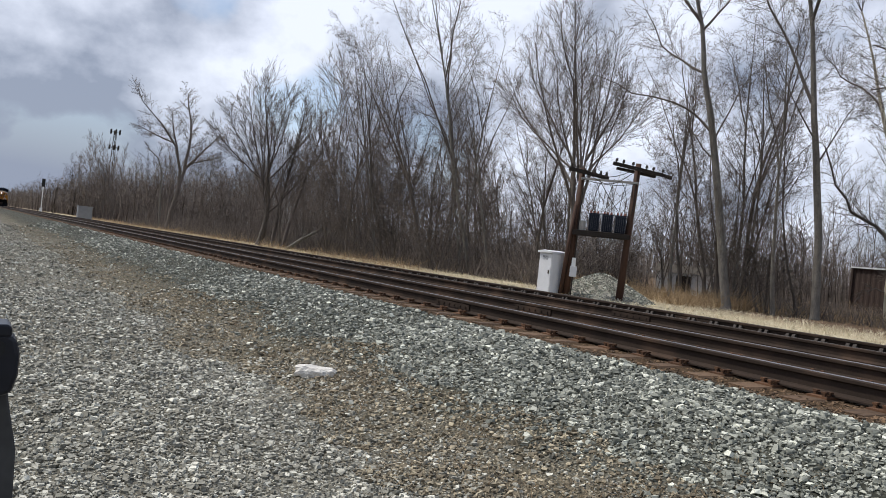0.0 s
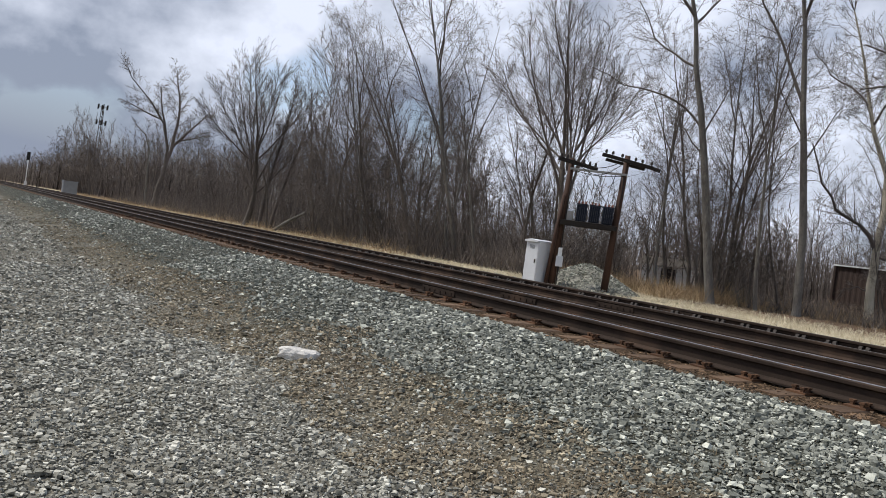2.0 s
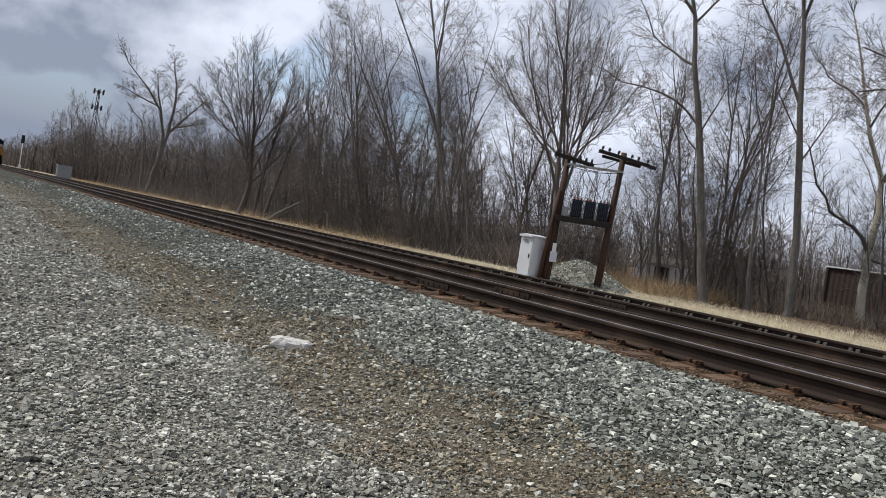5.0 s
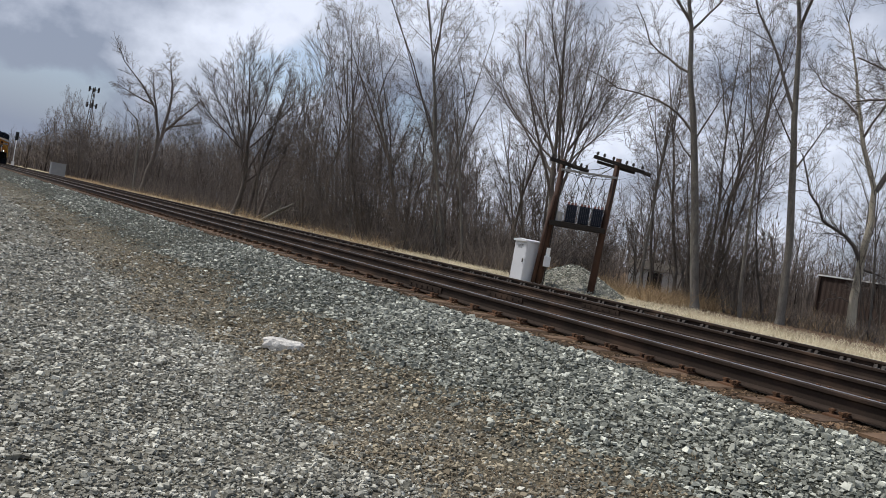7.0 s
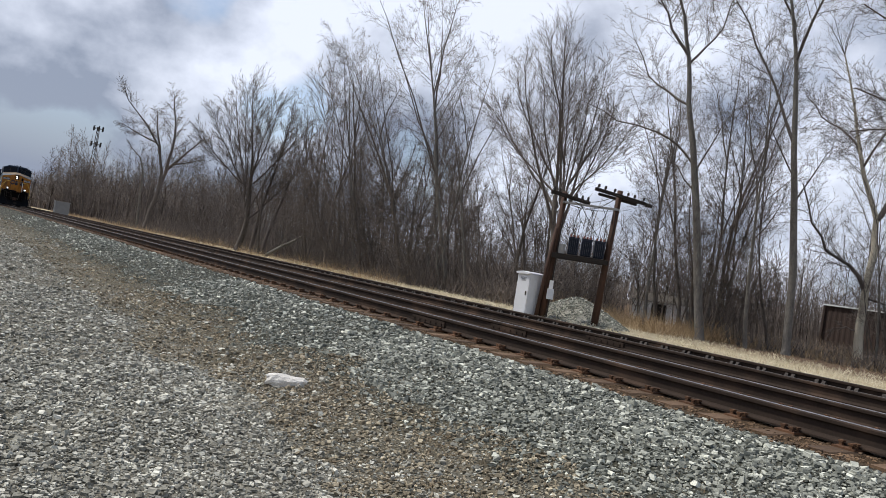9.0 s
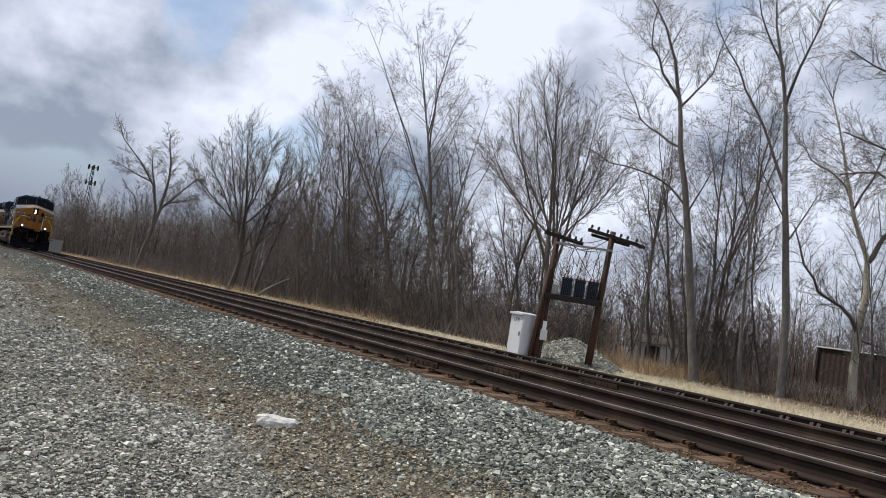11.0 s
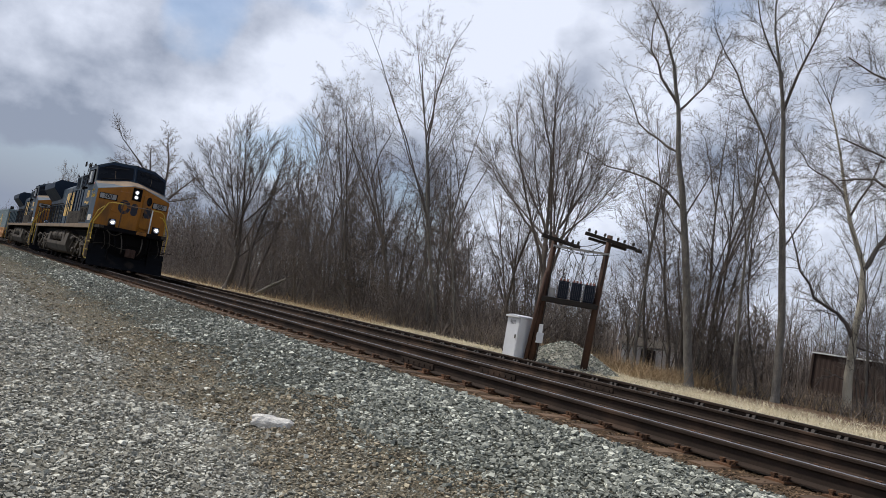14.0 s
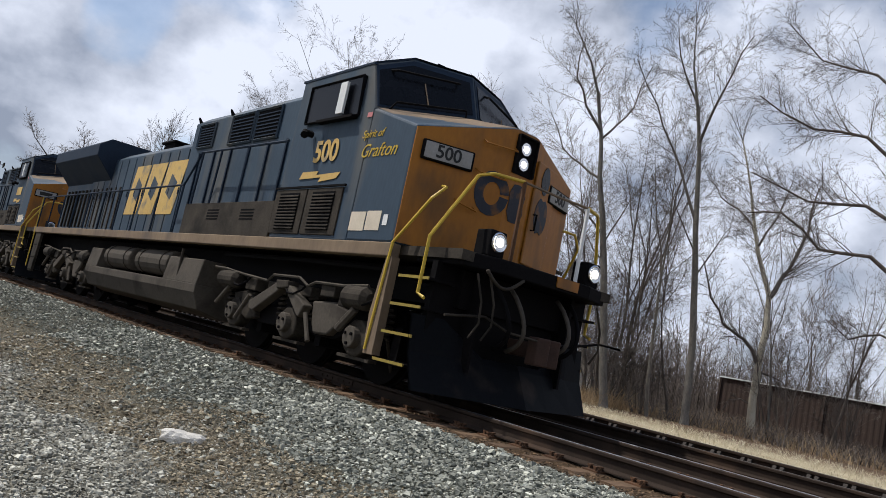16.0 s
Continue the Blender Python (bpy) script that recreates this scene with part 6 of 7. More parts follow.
hero("maple_tree", "broad bare tree with a fan-shaped crown and pale leaning foot", (-61.06, 20.17, -0.48),
     [(0, 0), (0.22, 1.2), (0.38, 2.4), (0.30, 4.2), (0.0, 7.6), (-0.7, 11.8)], 0.28, 0.03,
     fan(161, 12, 2.0, 4.7, 13.2, 3.2, -0.2) + [([(1.0, -0.2, 0.4), (1.3, 3.2, 0.5), (2.0, 7.2, 0.7), (2.6, 12.0, 0.9)], 0.30, 0.03, 14, 3.0), ([(1.9, -0.2, 0.7), (2.5, 3.0, 0.9), (3.4, 6.8, 1.0), (4.2, 10.6, 1.2)], 0.24, 0.03, 14, 3.0)], dict(FAN, min_r=0.0105), 16, DARK, 12, 2.6, 0.4)
hero("elm_tree", "tall open-crowned bare tree beside the line", (-108.9, 23.0, -0.48),
     [(0.00, 0), (0.32, 2.6), (0.92, 5.4), (0.93, 8.2), (0.11, 11.3), (-1.88, 14.0), (-4.56, 16.6)], 0.34, 0.05,
     [([(0.91, 5.6), (1.60, 8.6, 0.3), (3.62, 11.2, 0.6), (5.91, 14.2, 0.8)], 0.40, 0.05, 12, 4.4),
      ([(1.44, 8.0), (1.80, 11.4, -0.4), (1.66, 14.9, -0.8), (0.90, 18.6, -1)], 0.34, 0.05, 12, 4.4),
      ([(2.14, 9.4), (3.91, 9.9, -0.4), (5.46, 10.6, -0.8)], 0.18, 0.04, 6, 3.2),
      ([(0.51, 9.8), (-0.31, 13.0, 0.4), (-0.83, 16.2, 0.8)], 0.24, 0.04, 7, 3.6),
      ([(-0.23, 11.8), (-2.68, 12.6, 0.4), (-4.95, 13.6, 0.8)], 0.18, 0.04, 6, 3.2)], dict(OPEN, min_r=0.017, n=(8, 8, 9, 5)), 17, DARK, 8, 2.6, 0.6)
hero("broken_birch", "slim pale broken tree beside a taller one", (-110.5, 22.3, -0.48),
     [(0, 0), (-0.2, 4.0), (-0.3, 7.6), (-1.0, 9.6), (-2.2, 10.6)], 0.16, 0.05,
     [([(-0.3, 7.0), (0.2, 8.2), (1.0, 9.8)], 0.06, 0.02, 5, 2.4)], OPEN, 18, PALE, 5, 1.2, 0.4)


def slim_tree(seed, height, r, plan=SLIM, mats=DARK, name="forest_tree", label="slender bare forest tree"):
    t = Tree(seed, *mats)
    t.grow(Vector((0, 0, -0.3)), Vector((0, 0, 1)), height, r, 0, plan)
    return t


wood = random.Random(31)
STOCK = []
for i, (h, r, plan, mats, nm, lb) in enumerate((
        (15.5, 0.125, SLIM, DARK, "forest_tree", "slender bare forest tree with dark bark"),
        (17.0, 0.135, SLIM, DARK, "forest_tree", "tall slender bare tree with ascending twigs"),
        (14.0, 0.105, SLIM, PALE, "forest_tree", "slender pale-barked bare tree"),
        (12.0, 0.08, SLIM, DARK, "forest_tree", "thin bare sapling in the wood edge"),
        (16.0, 0.11, SLIM, PALE, "forest_tree", "tall thin pale bare tree"),
        (13.0, 0.13, dict(FAN, n=(8, 6, 4, 2)), DARK, "forest_tree", "bare tree with a fan-shaped crown"),
        (15.0, 0.14, FARSLIM, DARK, "forest_tree", "dark bare tree deep in the wood"),
        (14.0, 0.18, FARFAN, DARK, "forest_tree", "broad bare tree deep in the wood"),
        (13.0, 0.12, FARSLIM, DARK, "forest_tree", "lean bare tree deep in the wood"))):
    STOCK.append((slim_tree(40 + i, h, r, plan, mats, nm, lb), h, nm, lb))
for i, (h, count) in enumerate(((6.5, 6), (8.5, 5))):       # many-stemmed tall bushes: stems splaying from one foot
    t = Tree(70 + i, *DARK)
    for k in range(count):
        a = 6.283 * k / count + t.rng.uniform(-0.4, 0.4)
        t.grow(Vector((0.18 * math.cos(a), 0.18 * math.sin(a), -0.25)), Vector((0.24 * math.cos(a), 0.24 * math.sin(a), 1)).normalized(), h * t.rng.uniform(0.7, 1.05), t.rng.uniform(0.035, 0.055), 0, SHRUB)
    STOCK.append((t, h, "tall_bush", "tall many-stemmed bare bush at the wood edge"))
SPOTS = []
# the edge of the wood, tree by tree
for x, y, k, s in ((-19.0, 27.15, 2, 0.85), (-22.0, 29.4, 0, 0.9), (-21.6, 28.4, 3, 0.9), (-23.6, 30.6, 4, 0.85), (-20.2, 30.5, 3, 0.8), (-26.0, 31.5, 1, 0.8), (-24.2, 27.0, 2, 0.75), (-25.4, 29.2, 3, 1.0),
                   (-35.6, 23.8, 4, 1.12), (-37.2, 24.6, 1, 1.0), (-31.5, 25.0, 0, 0.9), (-33.0, 23.2, 2, 0.95), (-30.2, 26.2, 5, 0.95), (-39.8, 23.2, 0, 1.0), (-42.0, 24.6, 4, 1.0), (-44.0, 22.6, 1, 0.92), (-46.5, 23.4, 2, 1.1), (-48.5, 22.2, 0, 0.96), (-50.5, 24.2, 5, 1.1), (-53.0, 22.6, 1, 0.8), (-55.5, 24.0, 7, 0.95), (-59.6, 21.4, 5, 0.8),
                   (-14.0, 40.0, 0, 0.8), (-15.5, 47.0, 5, 0.8), (-10.5, 38.5, 2, 0.8), (-6.0, 36.0, 1, 0.85), (-12.0, 52.0, 7, 0.7), (-21.0, 52.0, 5, 0.8), (-24.5, 46.0, 4, 0.75)):
    SPOTS.append((x, y, k, s))
for x, y, k, s in ((-37.8, 22.9, 9, 1.0), (-40.4, 24.0, 10, 1.0), (-42.6, 22.6, 9, 0.95), (-44.8, 23.8, 10, 0.95), (-47.0, 22.6, 9, 1.1), (-49.4, 23.4, 10, 1.0), (-52.0, 22.4, 9, 1.1), (-54.4, 23.0, 10, 0.9), (-57.0, 22.6, 9, 0.9),
                   (-34.4, 25.2, 9, 0.9), (-31.6, 27.0, 10, 0.9), (-29.0, 28.0, 9, 0.8), (-22.4, 28.2, 10, 1.05), (-21.2, 29.6, 9, 1.0), (-23.4, 29.8, 10, 0.9), (-20.4, 28.4, 9, 0.8), (-18.0, 36.2, 10, 0.8), (-15.2, 36.5, 9, 0.7),
                   (-66.0, 22.8, 10, 1.0), (-71.0, 23.6, 9, 1.2), (-77.0, 23.0, 10, 1.0), (-84.0, 23.6, 10, 1.1), (-92.0, 24.2, 10, 1.1)):
    SPOTS.append((x, y, k, s))
for i in range(20):
    SPOTS.append((-30 - 36 * wood.random() ** 1.1, 23.5 + 12 * wood.random(), wood.choice((0, 1, 2, 3, 4, 5)), wood.uniform(0.62, 1.0)))
for i in range(9):
    SPOTS.append((-46 - 30 * wood.random(), 33 + 14 * wood.random(), wood.choice((6, 7, 8)), wood.uniform(0.7, 1.0)))
for i in range(70):
    x = -62 - 200 * wood.random() ** 1.2
    SPOTS.append((x, 24.5 + 26 * wood.random() ** 1.3 + (2 if x < -100 else 0), wood.choice((6, 7, 8)), wood.uniform(0.60, 0.95)))
for i in range(16):
    SPOTS.append((-34 + 28 * wood.random(), 46 + 40 * wood.random(), wood.choice((6, 7, 8)), wood.uniform(0.4, 0.7)))
for i in range(20):          # saplings among the trunks of the open stretch
    SPOTS.append((-31 + 17 * wood.random(), 29.5 + 10 * wood.random(), wood.choice((2, 3, 3, 0)), wood.uniform(0.3, 0.6)))
first = {}
for x, y, k, s in SPOTS:
    bearing = math.degrees(math.atan2(y, -x))
    if x < -62.5 and (9.5 < bearing < 14.8 or 15.4 < bearing < 21.5):
        s *= 0.70                     # lower growth behind the single broad trees
    elif x < -62.5 and bearing < 9.5:
        s *= 1.3
    elif -57 < x < -29 and k < 9 and not 33.0 < bearing < 34.2:
        s *= 0.92 if bearing < 33.0 else 0.78
    t, h, nm, lb = STOCK[k]
    m = Matrix.Translation((x, y, -0.5)) @ Matrix.Rotation(radians(wood.gauss(9.0, 3.5)), 4, "X") @ Matrix.Rotation(radians(wood.gauss(0, 3.5)), 4, "Y") @ Matrix.Rotation(wood.random() * 6.28, 4, "Z")
    if k not in first:
        ob = t.place(nm, lb, (0, 0, 0), 0, "trees of the wood")
        first[k] = ob
    else:
        ob = copy_thing(first[k], m)
    ob.matrix_basis = m
    ob.scale = (s, s, s)


def fallen_log():
    g = thing("fallen_trunk", "pale fallen trunk leaning out of the wood", "log", (-55.6, 20.4, -0.45))
    r, d = side_of(-55.6, 20.4)
    at = lambda a, b, z: r * a + d * b + Vector((0, 0, z))
    part("trunk", Build().tube([at(0, 0, -0.1), at(1.0, 0.3, 0.75), at(2.1, 0.6, 1.5), at(3.1, 0.9, 2.3), at(4.3, 1.2, 3.5)], 0.14, 0.04, 8), "bark_pale", g, smooth=True)
    for a, b in (((2.0, 0.6, 1.45), (2.9, 0.2, 1.6)), ((2.6, 0.7, 1.9), (3.0, 0.3, 3.1)), ((3.1, 0.9, 2.3), (4.4, 0.5, 2.5)), ((3.6, 1.0, 2.8), (3.7, 0.6, 4.0)), ((1.2, 0.3, 0.9), (1.3, 0.0, 1.8))):
        mid = (Vector(a) + Vector(b)) / 2 + Vector((0.08, 0, 0.12))
        part("branch", Build().tube([at(*a), at(*mid), at(*b)], 0.045, 0.012, 5), "bark_pale", g)
    return g


fallen_log()


# ---- uncountable growth: far woods, brush, grass, weeds ----
def cones(sticks, name, mat, label, category):
    """Thin three-sided sticks (foot, tip, radius) joined in one mesh."""
    n = len(sticks)
    a = np.array([s[0] for s in sticks])
    z = np.array([s[1] for s in sticks])
    r = np.array([s[2] for s in sticks])[:, None]
    ang = np.random.rand(n) * 6.28
    vs = np.empty((n, 4, 3))
    for k in range(3):
        vs[:, k] = a + r * np.stack([np.cos(ang + k * 2.094), np.sin(ang + k * 2.094), np.zeros(n)], 1)
    vs[:, 3] = z
    idx = np.arange(n)[:, None] * 4
    fs = np.concatenate([np.stack([idx[:, 0] + k, idx[:, 0] + (k + 1) % 3, idx[:, 0] + 3], 1)[:, None] for k in range(3)], 1).reshape(-1, 3)
    me = bpy.data.meshes.new(name)
    me.from_pydata(vs.reshape(-1, 3).tolist(), [], fs.tolist())
    me.materials.append(M[mat])
    return tagged(new(name, me), label, category, kind="stuff")


rs = np.random.RandomState(5)
sticks = []
for i in range(4200):        # far wood behind the first trees
    x = -28 - 330 * rs.rand() ** 1.15
    y = rs.uniform(32, 75) if x > -120 else rs.uniform(26, 62)
    if x > -75 and rs.rand() < 0.30:
        continue
    h = rs.uniform(3.5, 8.0) if x > -75 else rs.uniform(6, 12) if x > -105 else rs.uniform(8, 15)
    foot = np.array([x, y, -0.6])
    lean = rs.normal(0, 0.13, 2)
    top = foot + np.array([lean[0] * h, lean[1] * h, h])
    sticks.append((foot, top, rs.uniform(0.025, 0.06) if x > -75 else rs.uniform(0.04, 0.08)))
    for k in range(19):
        t = rs.uniform(0.12, 1.0)
        p = foot + (top - foot) * t
        q = p + np.array([rs.normal(0, 1.4), rs.normal(0, 1.4), rs.uniform(-0.1, 1.9)])
        sticks.append((p, q, 0.028 if x > -110 else 0.042))
for i in range(1500):        # the wood running on towards the vanishing rails
    x = -230 - 650 * rs.rand()
    y = rs.uniform(19, 62)
    h = rs.uniform(7, 13)
    foot = np.array([x, y, -0.6])
    top = foot + np.array([rs.normal(0, 0.6), rs.normal(0, 0.6), h])
    sticks.append((foot, top, rs.uniform(0.09, 0.16)))
    for k in range(20):
        p = foot + (top - foot) * rs.uniform(0.1, 1.0)
        sticks.append((p, p + np.array([rs.normal(0, 1.7), rs.normal(0, 1.7), rs.uniform(-0.2, 2.4)]), 0.085))
for i in range(4200):        # the distant tree line beyond the open ground
    x = rs.uniform(-330, 90)
    y = rs.uniform(115, 190)
    h = rs.uniform(5, 9)
    foot = np.array([x, y, -0.6])
    top = foot + np.array([rs.normal(0, 0.5), rs.normal(0, 0.5), h])
    sticks.append((foot, top, rs.uniform(0.08, 0.16)))
    for k in range(4):
        p = foot + (top - foot) * rs.uniform(0.2, 0.9)
        sticks.append((p, p + np.array([rs.normal(0, 1.0), rs.normal(0, 1.0), rs.uniform(0.8, 2.4)]), 0.04))
cones(sticks, "far_wood", "brush", "dense bare brown woodland in the distance", "woodland")

sticks = []
for i in range(2600):        # slim saplings behind the open stretch
    x = rs.uniform(-40, 4)
    y = rs.uniform(38, 62) if x < -27 else rs.uniform(45, 80)
    h = rs.uniform(1.6, 5.4)
    foot = np.array([x, y, -0.6])
    top = foot + np.array([rs.normal(0, 0.08) * h, rs.normal(-0.1, 0.08) * h, h])
    sticks.append((foot, top, rs.uniform(0.015, 0.035)))
    for k in range(9):
        p = foot + (top - foot) * rs.uniform(0.15, 0.95)
        sticks.append((p, p + np.array([rs.normal(0, 0.4), rs.normal(0, 0.4), rs.uniform(0.2, 0.9)]), 0.011))
for i in range(14000):       # thicket at the foot of the wood
    if rs.rand() < 0.62:
        x = -28 - 110 * rs.rand() ** 1.6
        y = 22.0 + abs(rs.normal(0, 4.0))
    else:
        x = rs.uniform(-31, -2)
        y = rs.uniform(28.5, 41.5)
    h = (rs.uniform(0.6, 3.2) if y > 23.5 else rs.uniform(0.4, 1.6)) if x < -27 else rs.uniform(0.3, 0.9)
    foot = np.array([x, y, -0.52])
    if 46.0 < math.degrees(math.atan2(y, -x)) < 51.0 and y < 38:
        continue
    tip = foot + np.array([rs.normal(0, 0.45) * h, rs.normal(0, 0.45) * h, h])
    sticks.append((foot, tip, rs.uniform(0.010, 0.022)))
    for k in range(2):
        p = foot + (tip - foot) * rs.uniform(0.2, 0.8)
        sticks.append((p, p + np.array([rs.normal(0, 0.45), rs.normal(0, 0.45), rs.uniform(-0.1, 0.6)]) * h * 0.6, 0.009))
cones(sticks, "thicket", "brush", "tangled leafless brown brush under the trees", "brush")

sticks = []
for i in range(26000):       # dry straw-coloured grass beyond the far track
    x = -60 + 62 * rs.rand() ** 0.8 if rs.rand() < 0.95 else rs.uniform(-160, -60)
    y = rs.uniform(13.0, 25.5)
    foot = np.array([x, y, ground_z(x, y) - 0.02])
    h = rs.uniform(0.05, 0.20)
    sticks.append((foot, foot + np.array([rs.normal(0, 0.8) * h, rs.normal(0, 0.8) * h, h]), rs.uniform(0.006, 0.014)))
cones(sticks, "dry_grass", "straw", "flattened pale straw-coloured dry grass", "grass")

sticks = []
for i in range(20000):       # taller rusty weeds before the wood
    c = rs.rand()
    if c < 0.45:
        x, y = rs.uniform(-31, -20.5), rs.uniform(23.5, 30)
    elif c < 0.8:
        x, y = -34 - 130 * rs.rand() ** 1.3, 17.0 + abs(rs.normal(0, 2.6))
    else:
        x, y = rs.uniform(-24, -6), rs.uniform(27.5, 38)
    h = rs.uniform(0.2, 1.05) if c < 0.45 else rs.uniform(0.2, 0.9)
    clump = noise.noise((x * 0.55, y * 0.55, 11.0)) + 0.5 * noise.noise((x * 1.7, y * 1.7, 4.0))
    h *= min(1.25, max(0.22, 0.62 + 1.1 * clump))
    if 46.0 < math.degrees(math.atan2(y, -x)) < 51.0:
        h *= 0.95
    foot = np.array([x, y, -0.53])
    sticks.append((foot, foot + np.array([rs.normal(0, 0.75) * h, rs.normal(0, 0.75) * h, h]), rs.uniform(0.006, 0.015)))
cones(sticks, "dead_weeds", "weed", "rusty brown dead weeds before the wood", "weeds")

sticks = []
for i in range(11000):       # litter and dead stalks along the verge of the lot
    x = -2.5 - 22 * rs.rand() ** 1.3
    y = rs.normal(3.4, 0.5)
    if noise.noise((x * 0.8, y * 0.9, 7.0)) < -0.08:
        continue
    foot = np.array([x, y, ground_z(x, y) + 0.01])
    ln = rs.uniform(0.03, 0.13)
    a = rs.uniform(0, 6.28)
    sticks.append((foot, foot + np.array([math.cos(a) * ln, math.sin(a) * ln, rs.uniform(0.005, 0.05)]), rs.uniform(0.0015, 0.004)))
cones(sticks, "verge_litter", "litter", "dry stalks and litter strewn along the verge", "litter")


# ---- loose stones ----
def stone_shapes(n, seed):
    """Crushed stones: skewed, broken blocks with sharp edges."""
    r = np.random.RandomState(seed)
    box = np.array([(x, y, z) for z in (-1, 1) for y in (-1, 1) for x in (-1, 1)], float) * 0.62
    faces = np.array([(0, 2, 3), (0, 3, 1), (4, 5, 7), (4, 7, 6), (0, 1, 5), (0, 5, 4), (2, 6, 7), (2, 7, 3), (0, 4, 6), (0, 6, 2), (1, 3, 7), (1, 7, 5)])
    out = []
    for _ in range(n):
        v = box + r.uniform(-0.31, 0.31, box.shape)
        v[4:] *= np.array([r.uniform(0.6, 1.0), r.uniform(0.6, 1.0), 1.0])
        v[:4] *= np.array([r.uniform(0.7, 1.1), r.uniform(0.7, 1.1), 1.0])
        out.append(v * np.array([1.15, r.uniform(0.62, 1.0), r.uniform(0.36, 0.66)]))
    return out, faces


SHAPES, FACES = stone_shapes(24, 3)


def stones(points, sizes, name, mat, label, seed):
    r = np.random.RandomState(seed)
    n = len(points)
    vs = np.empty((n, 8, 3))
    which = r.randint(0, len(SHAPES), n)
    yaw, tilt = r.uniform(0, 6.28, n), r.normal(0, 0.45, n)
    for k, sh in enumerate(SHAPES):
        m = which == k
        p = np.repeat(sh[None], m.sum(), 0) * sizes[m][:, None, None]
        ct, st = np.cos(tilt[m])[:, None], np.sin(tilt[m])[:, None]
        y, z = p[..., 1] * ct - p[..., 2] * st, p[..., 1] * st + p[..., 2] * ct
        c, s = np.cos(yaw[m])[:, None], np.sin(yaw[m])[:, None]
        vs[m] = np.stack([p[..., 0] * c - y * s, p[..., 0] * s + y * c, z], -1) + points[m][:, None]
    fs = (FACES[None] + (np.arange(n) * 8)[:, None, None]).reshape(-1, 3)
    me = bpy.data.meshes.new(name)
    me.vertices.add(n * 8)
    me.vertices.foreach_set("co", vs.reshape(-1))
    me.loops.add(len(fs) * 3)
    me.loops.foreach_set("vertex_index", fs.reshape(-1).astype(np.int32))
    me.polygons.add(len(fs))
    me.polygons.foreach_set("loop_start", np.arange(0, len(fs) * 3, 3, dtype=np.int32))
    me.update(calc_edges=True)
    me.polygons.foreach_set("use_smooth", np.zeros(len(fs), dtype=bool))
    me.materials.append(M[mat])
    return tagged(new(name, me), label, "gravel", kind="stuff")


def scatter(seed):
    """Places over the lot and the shoulder, closest beside the spot where one stands and thinner farther along."""
    r = np.random.RandomState(seed)
    got = []
    for x0, x1, count in ((-2.0, -5.0, 33000), (-5.0, -8.5, 28000), (-8.5, -16.0, 21500), (-16.0, -36.0, 12000), (-36.0, -62.0, 3000)):
        for x, y in zip(r.uniform(x1, x0, count), r.uniform(-0.5, 5.5, count)):
            got.append((x, y, ground_z(x, y)))
    return np.array(got)


def spread(count, seed):
    """The rest of the lot and shoulder on either hand, thinning out away from the densest part."""
    r = np.random.RandomState(seed)
    xy = np.stack([r.uniform(-14, 9, count * 40), r.uniform(-5, 5.6, count * 40)], 1)
    gap_x, gap_y = np.clip(xy[:, 0] + 2.0, 0, None), np.clip(-0.5 - xy[:, 1], 0, None)
    off = np.hypot(gap_x, gap_y)
    keep_it = (off > 0) & (r.rand(len(xy)) < 0.9 * np.exp(-off / 0.45) + 0.012)
    return np.array([(x, y, ground_z(x, y)) for x, y in xy[keep_it][:count]])


def edge_noise(p):
    return np.array([0.55 * noise.noise((q[0] * 0.45, q[1] * 0.3, 2.0)) + 0.25 * noise.noise((q[0] * 2.0, q[1] * 2.0, 5.0)) for q in p])


pts = np.concatenate([scatter(21), spread(15000, 22)])
side = pts[:, 1] + edge_noise(pts)
rr = np.random.RandomState(8)
size = np.clip(rr.lognormal(math.log(0.0215), 0.40, len(pts)), 0.010, 0.055)
dist = np.hypot(pts[:, 0], pts[:, 1])
size *= np.clip(0.64 + 0.055 * (dist - 3.0), 0.62, 1.0) * (1 + np.clip(dist - 10, 0, 50) * 0.022)
lot, bal = side < 3.55, side >= 3.55
pts[:, 2] += size * (0.10 + 0.38 * rr.rand(len(pts)))
verge = (np.abs(side - 3.2) < 0.70)
keep = ~(verge & (rr.rand(len(pts)) < 0.10))
muddy = keep & verge & (rr.rand(len(pts)) < 0.70)
lot, bal = lot & ~muddy, bal & ~muddy
stones(pts[muddy], size[muddy] * 0.78, "verge_gravel", "verge_stone", "brown dirty gravel of the verge", 6)
stones(pts[lot & keep], size[lot & keep] * 0.87, "lot_gravel", "lot_stone", "loose pale grey gravel of the lot", 1)
stones(pts[bal & keep], size[bal & keep] * 1.0, "ballast_gravel", "ballast", "loose grey-green crushed ballast stone", 2)
# rusty ballast between and beside the sleepers
r2 = np.random.RandomState(9)
q = []
for i in range(8000):
    x = -3 - 34 * r2.rand() ** 1.5 if r2.rand() < 0.8 else r2.uniform(-4, 6)
    y = r2.choice((r2.uniform(5.45, 6.15), r2.uniform(6.2, 7.7), r2.uniform(8.0, 9.6)), p=(0.72, 0.14, 0.14))
    q.append((x, y, -0.212 + 0.012 * r2.rand()))
stones(np.array(q), np.clip(r2.lognormal(math.log(0.019), 0.3, len(q)), 0.010, 0.034), "sleeper_ballast", "ballast_rust", "rust-stained ballast between the sleepers", 3)
# the heap of fresh stone behind the cabinet
r3 = np.random.RandomState(10)
q = []
for i in range(3600):
    a, rad = r3.uniform(0, 6.28), 1.8 * r3.rand() ** 0.5
    x, y = -21.6 + rad * math.cos(a) * 1.2, 20.4 + rad * math.sin(a)
    h = max(0.0, 0.98 * (1 - (rad / 1.85) ** 1.25))
    q.append((x, y, -0.5 + h + 0.02 * r3.rand()))
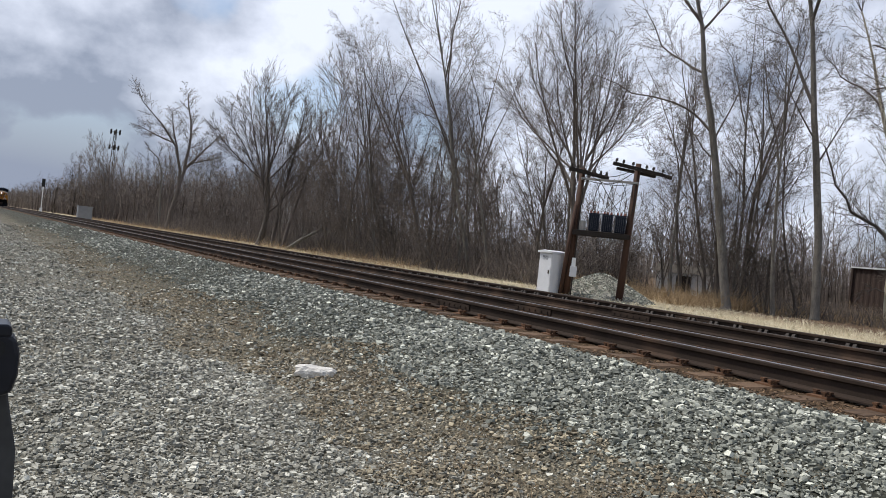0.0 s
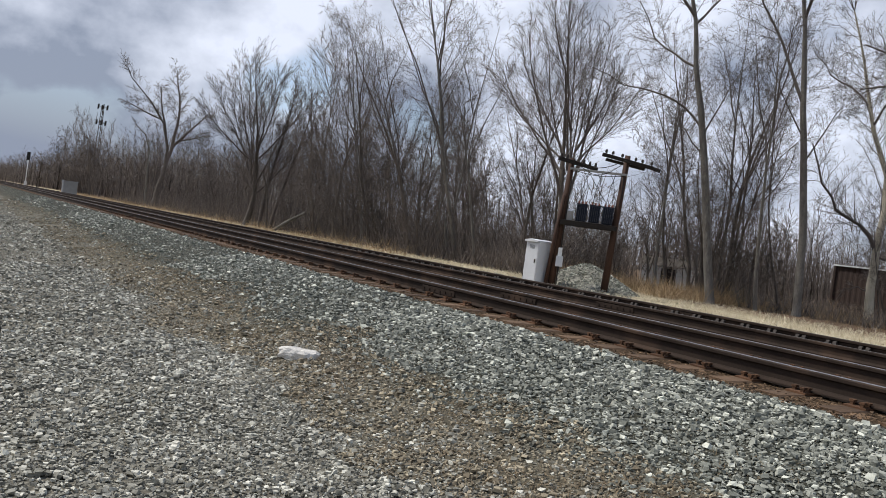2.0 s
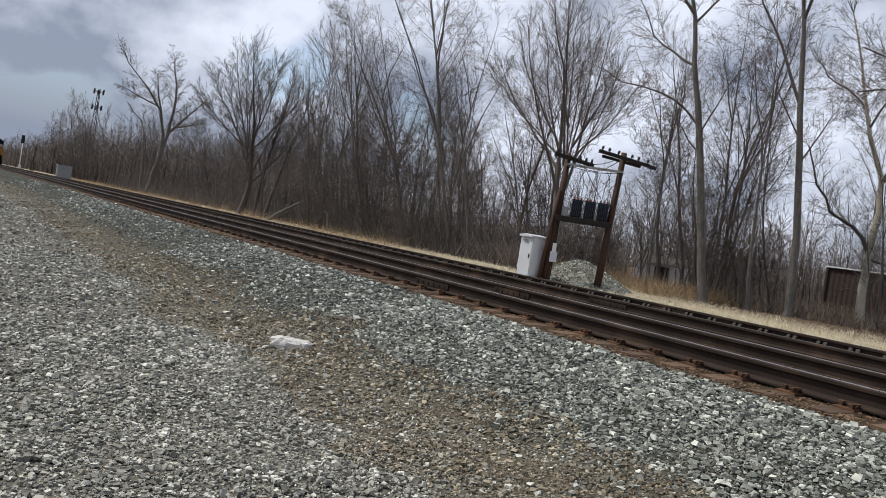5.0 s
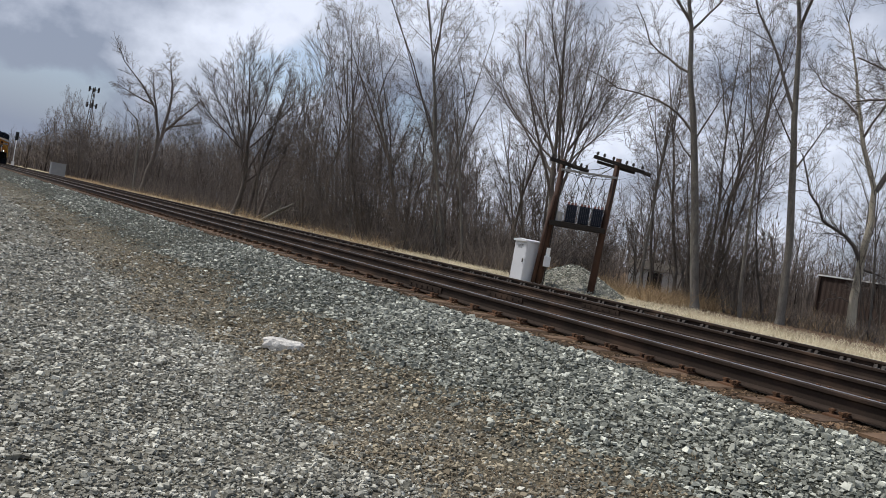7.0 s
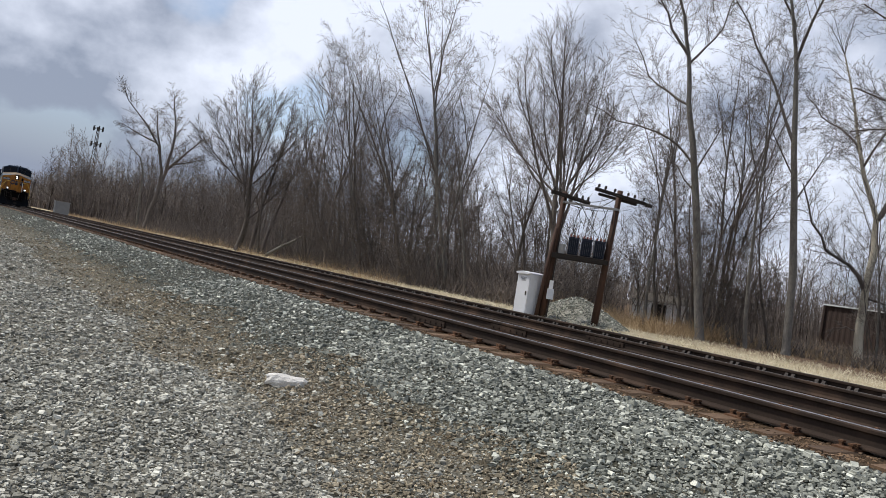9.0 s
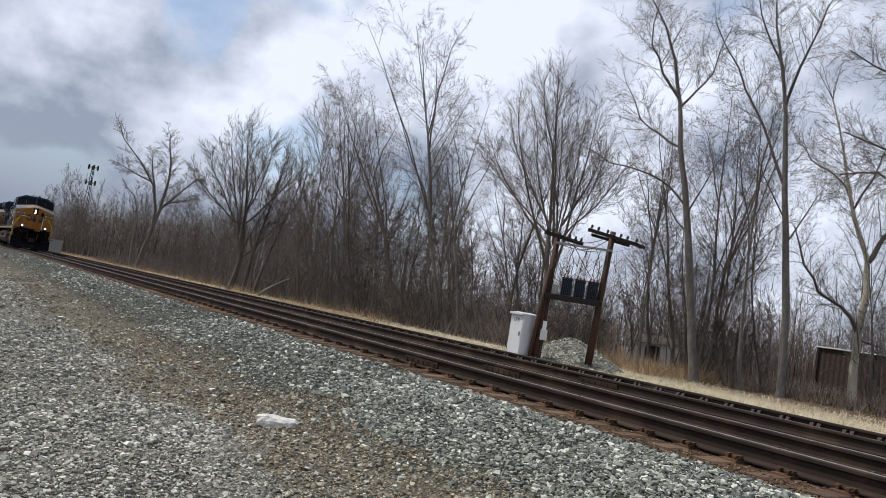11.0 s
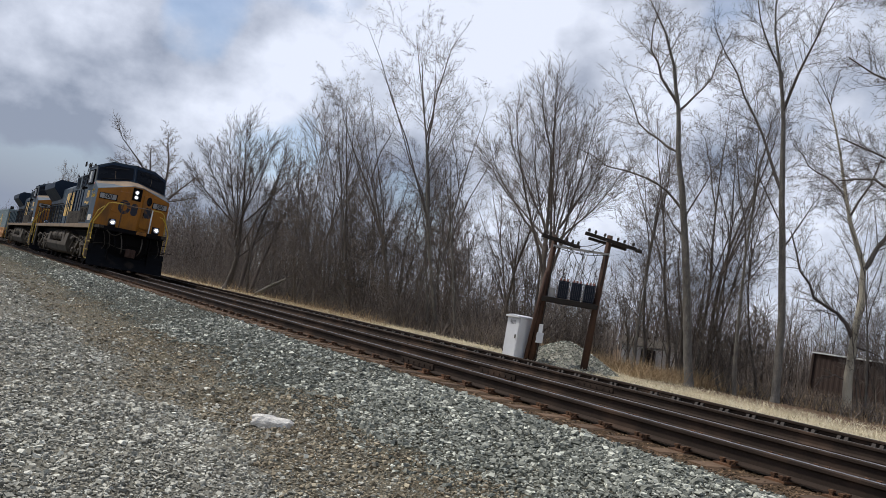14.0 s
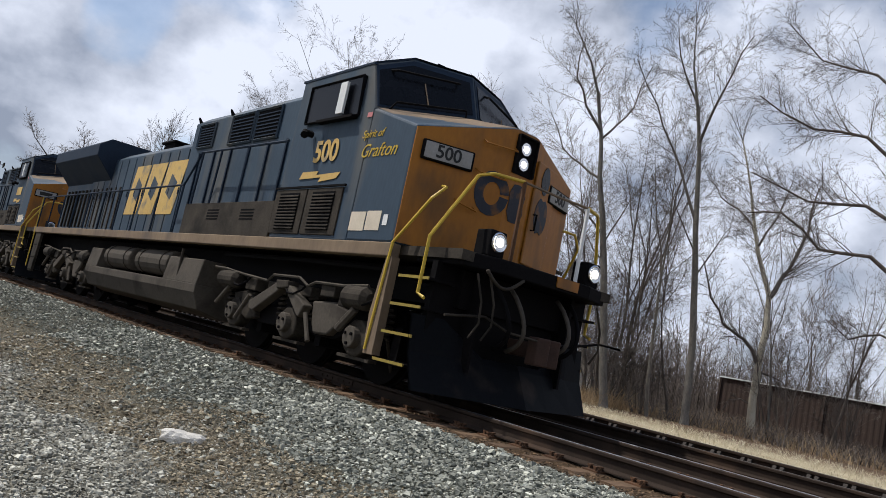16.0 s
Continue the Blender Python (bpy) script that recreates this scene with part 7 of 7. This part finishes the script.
for i in range(1100):
    x, y = r3.uniform(-27, -18), r3.normal(17.6, 0.9)
    q.append((x, y, ground_z(x, y) + 0.02))
heap = stones(np.array(q), np.clip(r3.lognormal(math.log(0.033), 0.3, len(q)), 0.018, 0.065), "stone_heap", "ballast", "heap of fresh grey stone behind the cabinet", 4)
core = Build()
ring = [[(-21.6 + 1.2 * rad * math.cos(a), 20.4 + rad * math.sin(a), -0.55 + max(0.0, 0.96 * (1 - (rad / 1.85) ** 1.25))) for a in [k * 0.3927 for k in range(16)]] for rad in (0.05, 0.5, 1.0, 1.45, 1.85)]
core.v = [p for r in ring for p in r]
core.f = [(i * 16 + k, i * 16 + (k + 1) % 16, (i + 1) * 16 + (k + 1) % 16, (i + 1) * 16 + k) for i in range(4) for k in range(16)] + [tuple(range(16))]
part("heap_core", core, "lot_stone", heap, fix=True)

# single stones of the lot that can be picked out
pieces = []
for k, sh in enumerate(SHAPES):
    me = bpy.data.meshes.new("stone")
    me.from_pydata((sh * 0.03).tolist(), [], FACES.tolist())
    me.materials.append(M["lot_piece"])
    pieces.append(me)
r4 = random.Random(12)
for i in range(290):
    x, y = -2.6 - 2.6 * r4.random(), 0.9 + 2.2 * r4.random()
    ob = new("stone", pieces[i % len(pieces)])
    ob.parent = ground
    s = r4.uniform(0.5, 1.05)
    ob.matrix_basis = pose(x, y, ground_z(x, y) + 0.012 * s, r4.gauss(0, 18), r4.gauss(0, 18), r4.uniform(0, 360)) @ Matrix.Diagonal((s, s, s, 1))

# ---- sleepers, plates, spikes and anchors, piece by piece ----
tie_me = [None] * 3
for k in range(3):
    w = 0.105 + 0.006 * k
    tie_me[k] = Build().prism([(-w, -0.37), (w, -0.37), (w, -0.205), (w - 0.018, -0.190), (-w + 0.016, -0.192 + 0.002 * k), (-w, -0.208)], -1.3 + 0.012 * k, 1.3 - 0.02 * k, "y").mesh("sleeper", M["tie"])
plate_me = Build().box(-0.09, 0.09, -0.18, 0.18, -0.192, -0.174).mesh("tie_plate", M["rust"])
spike = Build()
for dx, dy in ((-0.06, -0.10), (0.06, -0.10), (0.05, -0.155), (-0.05, 0.10), (0.06, 0.10)):
    spike.box(dx - 0.013, dx + 0.013, dy - 0.013, dy + 0.013, -0.18, -0.145).box(dx - 0.02, dx + 0.02, dy - 0.016, dy + 0.03 if dy < 0 else dy + 0.016, -0.150, -0.134)
spike_me = spike.mesh("spikes", M["rust"])
anc = Build()
for dx in (-0.055, 0.055):
    anc.prism([(-0.10, -0.176), (0.09, -0.176), (0.09, -0.15), (-0.03, -0.135), (-0.045, -0.05), (-0.075, -0.045), (-0.10, -0.09)], dx - 0.028, dx + 0.028, "x")
anchor_me = anc.mesh("rail_anchor", M["anchor"])
n = int((LAST - FIRST) / TIE_STEP)
r5 = random.Random(13)
for tr, yc, off in ((near_track, NEAR, 0.0), (far_track, FAR, 0.19)):
    for k in range(n):
        x = FIRST + off + k * TIE_STEP
        ob = new("sleeper", tie_me[k % 3])
        ob.parent = tr
        ob.matrix_basis = pose(x + r5.uniform(-0.015, 0.015), r5.uniform(-0.03, 0.03), 0, 0, 0, r5.uniform(-0.8, 0.8))
        for s in (-1, 1):
            if tr is far_track and s < 0:
                continue
            if x > -45:
                pl = new("tie_plate", plate_me)
                pl.parent = tr
                pl.matrix_basis = pose(x, s * HALF, 0, 0, 0, 0)
                sp = new("spike_set", spike_me)
                sp.parent = tr
                sp.matrix_basis = pose(x, s * HALF, 0, 0, 0, 180 if s > 0 else 0)
            if tr is far_track and x > -30:
                an = new("rail_anchor", anchor_me)
                an.parent = tr
                an.matrix_basis = pose(x, s * HALF, 0, 0, 0, 0)


# ---- the train runs towards and past the lens at an even speed ----
SPEED, ARRIVE = 13.75, -7.88       # metres a second; where the leading nose stands at 16 s


def motions():
    def run(ob, behind, z=0.0):
        walk(ob, [(t, pose(ARRIVE - SPEED * (16.0 - t) - behind, NEAR, z)) for t in (0.0, 4.0, 8.0, 12.0, 16.0)])
    run(lead, 0.0)
    run(second, 22.3)
    for w in WHEELS:
        x, y, z = w.location
        walk(w, [(i / FPS, pose(x, y, z, 0, math.degrees(SPEED * i / FPS / 0.532) % 360.0, 0)) for i in range(481)])
    for k, (car, box) in enumerate(CARS):
        run(car, 55.9 + 20.0 * k)
        run(box, 55.9 + 20.0 * k)


motions()
